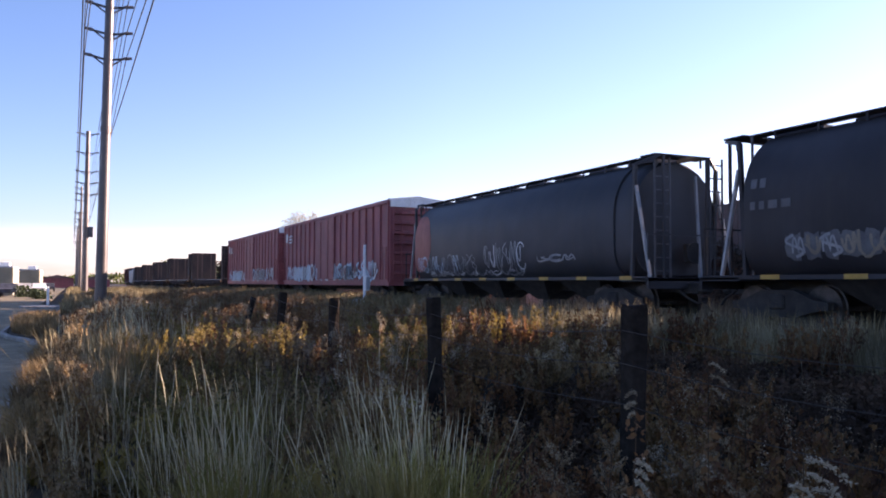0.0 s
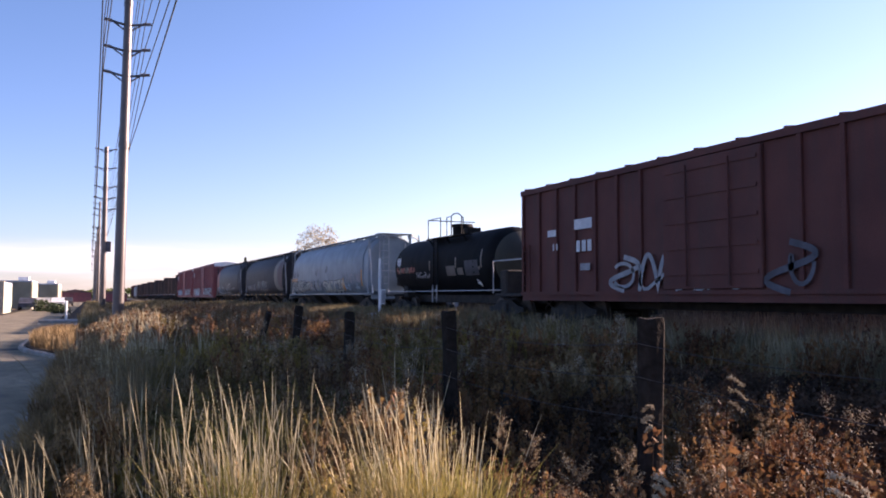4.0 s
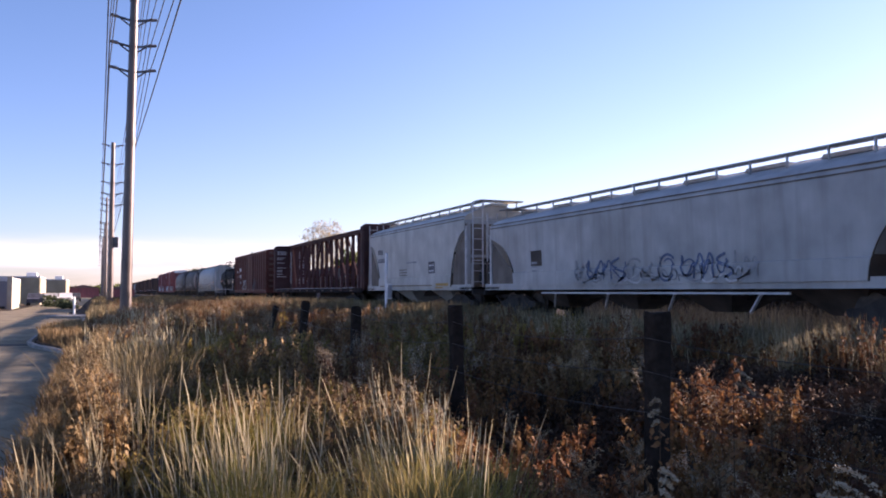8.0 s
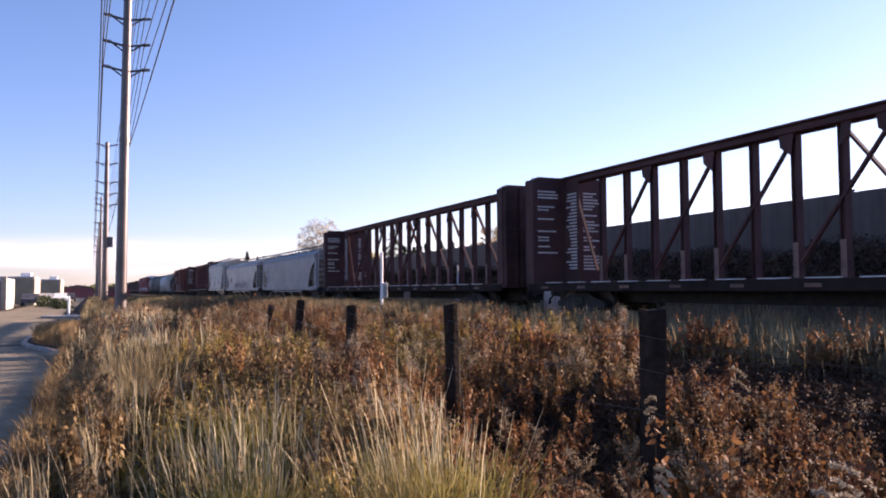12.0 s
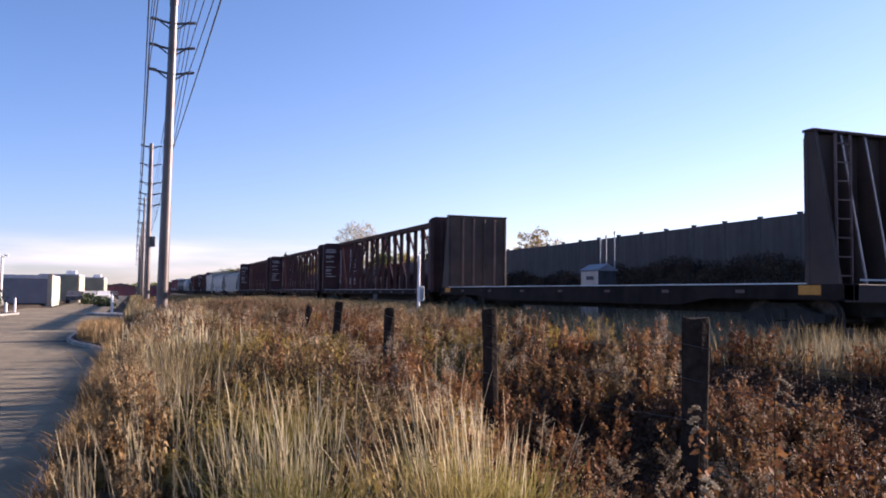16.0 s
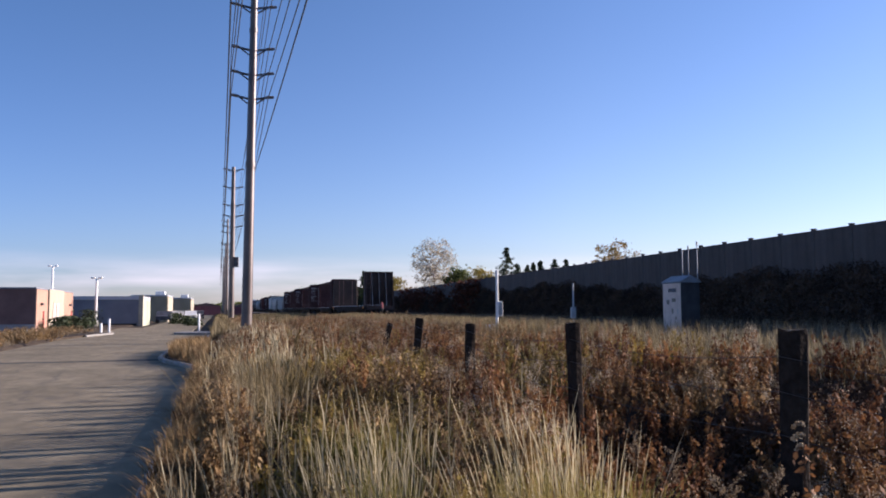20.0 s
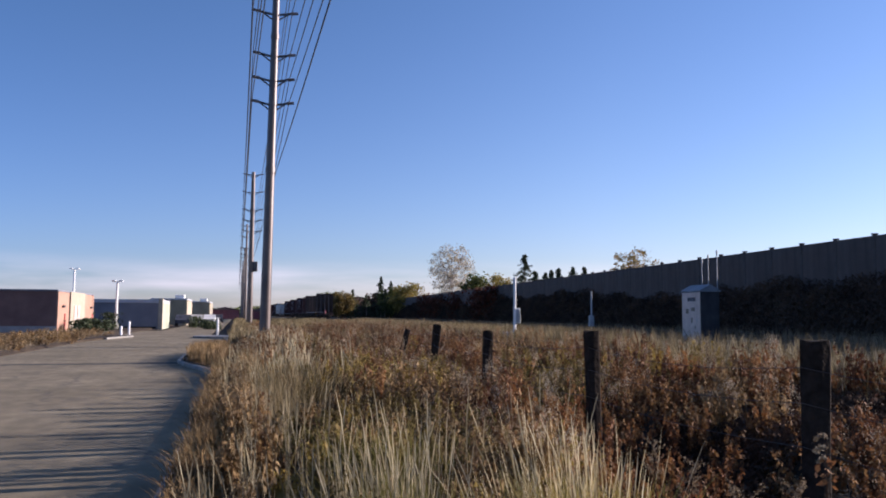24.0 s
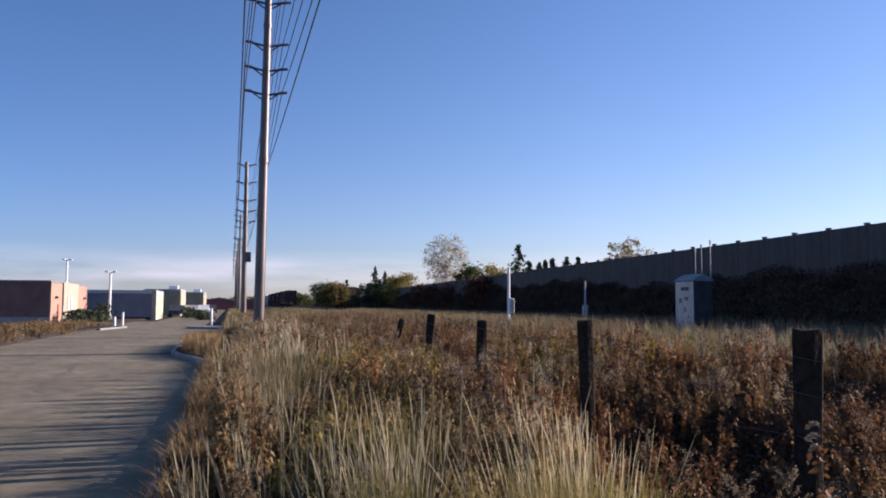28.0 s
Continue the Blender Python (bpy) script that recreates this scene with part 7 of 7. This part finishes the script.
def build_growth():
    for k, (x, y, z, ln, hd) in enumerate(PLUMES):
        plume_weed((x, y, z), ln, hd, 300 + k)
    for k, (x, y, h, sp) in enumerate(((3.04, 3.97, 0.86, 0.1), (2.2, 3.34, 0.78, 0.12), (2.62, 3.3, 0.72, 0.12), (2.3, 2.62, 0.66, 0.13), (3.4, 3.3, 0.8, 0.1), (3.0, 5.4, 0.9, 0.09), (2.5, 4.3, 0.8, 0.08),
                                       (2.5, 2.04, 0.7, 0.13), (2.62, 2.2, 0.62, 0.12), (3.7, 3.9, 0.9, 0.1), (4.3, 4.4, 1.2, 0.1), (4.9, 4.7, 1.3, 0.1), (2.9, 7.4, 0.9, 0.1))):
        seed_weed((x, y, ground_z(x, y) - 0.02), h, sp, 100 + k)

    rnd = np.random.default_rng(12)
    # tall straw grass on the verge, in a few thick clumps
    clumps = [(0.78, 4.0, 0.16, 150), (1.68, 3.9, 0.19, 185), (1.25, 5.0, 0.16, 24), (0.42, 5.2, 0.14, 30), (1.95, 4.9, 0.14, 36), (0.35, 6.9, 0.16, 34),
              (0.58, 10.7, 0.34, 260), (0.4, 9.5, 0.2, 80), (1.0, 11.9, 0.35, 140), (0.4, 13.5, 0.3, 90), (2.5, 6.6, 0.16, 40)]
    x = np.concatenate([rnd.normal(cx, s_, n_) for cx, cy, s_, n_ in clumps])
    y = np.concatenate([rnd.normal(cy, s_, n_) for cx, cy, s_, n_ in clumps])
    fan = 0.3 * np.stack([x - np.repeat([c_[0] for c_ in clumps], [c_[3] for c_ in clumps]), y - np.repeat([c_[1] for c_ in clumps], [c_[3] for c_ in clumps])], 1)
    ok = (x > -0.35) & (y > 2.2)
    x, y, fan = x[ok], y[ok], fan[ok]
    nr = y < 8
    stalks("tall_grass", x[nr], y[nr], rnd.normal(0.86, 0.16, nr.sum()), 0.0026 + 0.0002 * y[nr], M_strawpale, "tall pale dry grass in clumps on the verge", rnd, 0.1, 9, 2.0, None, True, fan[nr])
    stalks("tall_grass", x[~nr], y[~nr], rnd.normal(0.76, 0.14, (~nr).sum()), 0.003 + 0.0002 * y[~nr], M_straw, "bushy dry grass in clumps on the verge", rnd, 0.2, 9, 2.0, None, True, fan[~nr])
    x, y, _ = clumped(rnd, 1800, 0.1, 2.8, 15, 42, 40, 0.3)
    ok = x > -0.4
    x, y = x[ok], y[ok]
    stalks("tall_grass", x, y, rnd.normal(0.82, 0.16, len(x)) * near_kerb(x), 0.006 + 0.0003 * y, M_strawpale, "tall dry grass along the kerb", rnd, 0.18, 5, 2.0)
    # short blades by the kerb, and a few tall single stalks
    x, y = rnd.uniform(-0.56, -0.15, 7000), 2.2 + 22 * rnd.uniform(0, 1, 7000) ** 1.4
    stalks("kerbside_grass", x, y, rnd.uniform(0.1, 0.28, 7000), 0.006 + 0.0004 * y, M_tanweed, "short withered growth hanging over the kerb", rnd, 0.75, 5, 0.7, np.full(7000, 0.1))
    x, y, _ = clumped(rnd, 260, -0.25, 0.5, 4.6, 21, 17, 0.07)
    stalks("kerbside_grass", x, y, rnd.uniform(0.5, 0.85, len(x)), 0.004 + 0.0003 * y, M_strawpale, "sparse tall stalks near the kerb", rnd, 0.12, 6, 1.6)
    # green and yellow blades at the foot of the tall grass
    x = np.concatenate([rnd.normal(cx, sx, n_) for cx, cy, sx, n_ in ((0.8, 3.75, 0.12, 700), (1.6, 3.7, 0.17, 1300), (1.95, 3.75, 0.1, 420), (1.25, 6.0, 0.3, 500))])
    y = np.concatenate([rnd.normal(cy, sx, n_) for cx, cy, sx, n_ in ((0.8, 3.75, 0.12, 700), (1.6, 3.7, 0.17, 1300), (1.95, 3.75, 0.1, 420), (1.25, 6.0, 0.3, 500))])
    stalks("grass_tuft", x, y, rnd.uniform(0.3, 0.8, len(x)), np.full(len(x), 0.0065), M_greengrass, "bright yellow-green tufts at the foot of the tall grass", rnd, 0.35, 5, 0.7)
    # short growth round the place where one stands
    x, y = rnd.uniform(-0.36, 4.0, 9000), rnd.uniform(-7, 2.6, 9000)
    stalks("dry_thatch", x, y, rnd.uniform(0.05, 0.2, len(x)), np.full(len(x), 0.006), M_straw, "short trodden dry grass on the verge", rnd, 0.8, 4, 0.7)
    # thatch over the whole strip
    x, y = rnd.uniform(-0.36, 12.3, 42000), 2.4 + 58 * rnd.uniform(0, 1, 42000) ** 1.3
    ok = ~hollow(x, y) & ((x < 2.6) | (y > 18) | (rnd.uniform(size=len(x)) < 0.35))
    x, y = x[ok], y[ok]
    stalks("dry_thatch", x, y, rnd.uniform(0.08, 0.34, len(x)) * near_kerb(x), 0.006 + 0.0004 * y, M_straw, "matted dry grass between road and railway", rnd, 0.5, 4, 0.7)
    # pale grass along the track
    x, y = rnd.normal(10.9, 0.75, 64000), 3.0 + 75 * rnd.uniform(0, 1, 64000) ** 1.5
    ok = x < 12.3
    x, y = x[ok], y[ok]
    near = (y < 23 + 3 * np.sin(x * 9)) & (rnd.uniform(size=len(x)) < 0.85)
    stalks("trackside_grass", x[~near], y[~near], rnd.uniform(0.35, 1.05, (~near).sum()), 0.0035 + 0.0003 * y[~near], M_straw, "pale dry grass beside the track", rnd, 0.2, 5, 1.8)
    near &= rnd.uniform(size=len(x)) < 0.8
    for pick, paint, word in ((near & (np.sin(y * 2.3 + x) < 0.2), M_straw, "brown"), (near & (np.sin(y * 2.3 + x) >= 0.2), M_strawpale, "pale")):
        stalks("trackside_grass", x[pick], y[pick], rnd.uniform(0.3, 0.85, pick.sum()), 0.0035 + 0.0003 * y[pick], paint, word + " dry grass in clumps beside the track", rnd, 0.2, 5, 1.5)
    # the far verge and beyond
    x, y = rnd.uniform(-1.9, 12.3, 26000), 40 + 130 * rnd.uniform(0, 1, 26000) ** 1.3
    ok = x > -0.35
    x, y = x[ok], y[ok]
    stalks("far_grass", x, y, rnd.uniform(0.4, 0.8, len(x)), 0.02 + 0.0005 * y, M_straw, "dry grass in the distance along the railway", rnd, 0.3, 4, 1.5)
    x, y = rnd.uniform(-13, -8.3, 7000), rnd.uniform(20, 63, 7000)
    stalks("roadside_grass", x, y, rnd.uniform(0.12, 0.34, 7000), np.full(7000, 0.012), M_strawdull, "brown grass across the road", rnd, 0.3, 4, 1.4)
    c = np.stack([rnd.uniform(-12.8, -8.6, 70), rnd.uniform(34, 62, 70)], 1)
    k = np.repeat(np.arange(70), 12)
    off = rnd.normal(0, 0.3, (840, 2))
    weeds("roadside_weeds", c[k, 0] + off[:, 0], c[k, 1] + off[:, 1], (rnd.uniform(0.22, 0.55, 70)[k] * rnd.uniform(0.8, 1.1, 840)), rnd, 44, 10, 0.085, "tan weeds across the road", (M_stem, M_tanweed, M_fluff), 0.02, off * 0.6, 0.1, 0.3)
    x, y = rnd.uniform(-1.75, -0.3, 5200), rnd.uniform(22.4, 34.4, 5200)
    ok = x > np.interp(y, [21.8, 22.8, 24.1, 25.3, 26.4, 27.5, 30.5, 32.5, 34.4], [-0.34, -0.44, -0.78, -1.18, -1.42, -1.54, -1.57, -1.4, -0.8])
    x, y = x[ok], y[ok]
    stalks("kerb_grass", x, y, rnd.uniform(0.2, 0.58, len(x)), np.full(len(x), 0.011), M_tanweed, "dry brown growth on the bulge of the verge", rnd, 0.2, 5, 1.8)
    x, y = rnd.uniform(17.2, 25.5, 16000), 8 + 120 * rnd.uniform(0, 1, 16000) ** 1.4
    stalks("wallside_grass", x, y, rnd.uniform(0.4, 0.95, 16000), 0.007 + 0.0004 * y, M_strawdull, "dry grass between the track and the wall", rnd, 0.3, 4, 1.4)
    # bushy weeds: rusty in the ditch and beyond, tan on the verge, ochre in patches
    bare = lambda x, y: hollow(np.float64(x), np.float64(y))
    grass = lambda x, y: any((x - cx) ** 2 + (y - cy) ** 2 < (1.9 * s_) ** 2 for cx, cy, s_, n_ in clumps)
    c = scatter(rnd, 290, 1.9, 9.9, 3.4, 27, 0.5, 1.1, lambda x, y: not bare(x, y) and not grass(x, y) and (x > 3 or y > 4.6))
    patch_ = np.array([noise.noise((x * 0.3, y * 0.16, 7.0)) + 0.35 * noise.noise((x * 1.7, y * 1.7, 2.0)) for x, y in c])
    patch_ = np.where((c[:, 1] < 11) & (c[:, 0] > 3.5), np.minimum(patch_, 0.1), patch_)
    red, tan_, och = c[(patch_ <= 0.2) & (patch_ > -0.2)], c[patch_ <= -0.2], c[patch_ > 0.2]
    bushes("rusty_weeds", rnd, red, 0.46, 0.92, 20, "rusty brown bushy weeds in the ditch", (M_stem, M_rust, M_fluff), 34, 9, 0.082, 0.0085, wide=0.28)
    bushes("brown_weeds", rnd, tan_, 0.44, 0.88, 18, "dull brown bushy weeds with pale heads", (M_stem, M_tanweed, M_fluff), 36, 12, 0.08, 0.0085, wide=0.27)
    bushes("ochre_weeds", rnd, och, 0.46, 0.82, 18, "ochre and yellowing bushy weeds", (M_stem, M_ochre, M_fluff), 36, 8, 0.085, 0.0085, wide=0.28)
    c = scatter(rnd, 120, -0.05, 2.4, 4.3, 20, 0.33, 1.2, lambda x, y: not bare(x, y) and not grass(x, y))
    odd = np.arange(len(c)) % 3
    bushes("verge_weeds", rnd, c[odd == 0], 0.3, 0.7, 14, "low olive-brown weeds on the verge", (M_stem, M_oliveweed, M_fluff), 36, 14, 0.07, 0.006, wide=0.26)
    bushes("verge_weeds", rnd, c[odd == 1], 0.3, 0.72, 14, "low tan weeds on the verge", (M_stem, M_tanweed, M_fluff), 36, 20, 0.07, 0.006, wide=0.26)
    bushes("verge_weeds", rnd, c[odd == 2], 0.3, 0.68, 14, "low ochre weeds on the verge", (M_stem, M_ochre, M_fluff), 34, 14, 0.07, 0.006, wide=0.26)
    c = np.array([(0.05, 5.1), (0.2, 6.0), (0.12, 7.25), (0.25, 7.5), (0.0, 8.5), (0.2, 9.1), (0.05, 10.3), (0.15, 11.6), (0.1, 13.0), (0.2, 14.6), (0.0, 16.2), (0.15, 18.1), (0.05, 20.0)])
    bushes("kerbside_weeds", rnd, c, 0.15, 2.4, 14, "single tall withered weeds by the kerb", (M_stem, M_tanweed, M_fluff), 50, 50, 0.055, 0.006)
    c = np.array([(0.02, 11.25), (-0.05, 9.95), (0.05, 8.8), (-0.08, 8.15), (0.0, 7.2), (-0.05, 12.4), (0.0, 14.0), (-0.05, 6.5)])
    bushes("kerbside_weeds", rnd, c, 0.12, 2.75, 16, "dense tall withered weeds leaning over the kerb", (M_stem, M_tanweed, M_fluff), 60, 40, 0.06, 0.006)
    c = np.array([(2.3, 3.8), (2.6, 3.95), (2.12, 3.65), (2.85, 4.2)])
    bushes("rusty_weeds", rnd, c, 0.24, 0.62, 16, "low rusty weeds with fluffy heads at the edge of the ditch", (M_stem, M_rust, M_fluff), 44, 36, 0.05, 0.007)
    c = np.array([(4.75, 4.9), (5.05, 5.5), (5.5, 6.0), (5.6, 5.2), (5.9, 6.6), (5.2, 4.3), (6.3, 6.0)])
    bushes("brown_weeds", rnd, c, 0.34, 1.0, 16, "dull brown weeds down in the ditch", (M_stem, M_rust, M_palefluff), 34, 16, 0.075, 0.008, wide=0.26)
    c = np.array([(1.2, 4.1), (1.25, 3.6), (0.3, 4.5), (0.15, 3.9), (2.2, 4.5), (1.0, 6.0), (0.65, 5.4), (1.6, 5.6), (0.4, 7.8), (0.85, 7.2), (0.7, 8.6)])
    bushes("verge_weeds", rnd, c, 0.24, 0.72, 14, "withered olive-brown weeds between the grass clumps", (M_stem, M_oliveweed, M_fluff), 38, 14, 0.066, 0.006, wide=0.26)
    c = scatter(rnd, 85, 2.2, 9.0, 4.4, 20, 0.6, 1.0, lambda x, y: not bare(x, y))
    bushes("fluffy_weeds", rnd, c, 0.2, 1.0, 4, "taller weeds topped with pale fluffy seed heads", (M_stem, M_rust, M_palefluff), 18, 120, 0.05, 0.0085)
    c = np.array([(4.1, 8.85), (3.9, 12.6), (4.1, 13.0), (3.75, 12.9), (3.9, 16.4), (4.1, 16.7), (3.7, 18.8), (3.9, 19.4), (4.1, 19.8), (3.6, 19.2)])
    bushes("rusty_weeds", rnd, c, 0.34, 0.98, 16, "rusty weeds crowding the feet of the fence posts", (M_stem, M_rust, M_fluff), 34, 12, 0.08, 0.0085, wide=0.27)
    c = scatter(rnd, 44, 2.6, 7.0, 5.8, 10.2, 0.4, 1.0, bare)
    bushes("ditch_weeds", rnd, c, 0.3, 0.58, 12, "low maroon-brown weeds in the bottom of the ditch", (M_stem, M_rust, M_fluff), 30, 4, 0.075, 0.008, low=0.4, wide=0.26)
    # creeping growth on the floor of the ditch, coloured dark to give its shade
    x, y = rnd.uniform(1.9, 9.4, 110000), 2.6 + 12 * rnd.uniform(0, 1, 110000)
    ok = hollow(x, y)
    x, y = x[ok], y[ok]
    tagged(new("creeping_weeds", leaf_cloud("creeping_weeds", np.stack([x, y, lie(x) + rnd.uniform(0, 0.32, len(x))], 1), 0.035, M_ditchshade)), "weeds on the ditch floor, their colour darkened for the shade there", "weeds", kind="stuff")
    x, y, _ = clumped(rnd, 4600, -0.2, 10.0, 20, 75, 260, 0.8)
    ok = x > -0.3
    x, y = x[ok], y[ok]
    weeds("weeds", x, y, rnd.normal(0.8, 0.15, len(x)) * near_kerb(x), rnd, 24, 14, 0.1, "rusty brown weeds further along", (M_stem, M_rust, M_fluff), 0.024, None, 0.25, 0.22)


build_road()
build_entrance_bed()
build_kerbs()
build_track()
build_power_line()
build_buildings()
build_train()
build_fence()
build_railside()
build_trees()
build_growth()
build_wall()


# ---- what moves ----
SPEED = 15.35


def run(t):
    """How far the train has gone at t: steady, then slowly gathering speed."""
    return SPEED * t + (0.07 * (t - 16.0) ** 2 if t > 16.0 else 0.0)


def motions():
    times = [0.0, 2.0, 4.0, 6.0, 8.0, 10.0, 12.0, 14.0, 16.0, 18.0, 20.0, 22.0, 24.0, 26.0, 28.0]
    for car, y in CARS:
        walk(car, [(t, pose(TRACK_X, y + run(t), RAIL_Z)) for t in times])


motions()
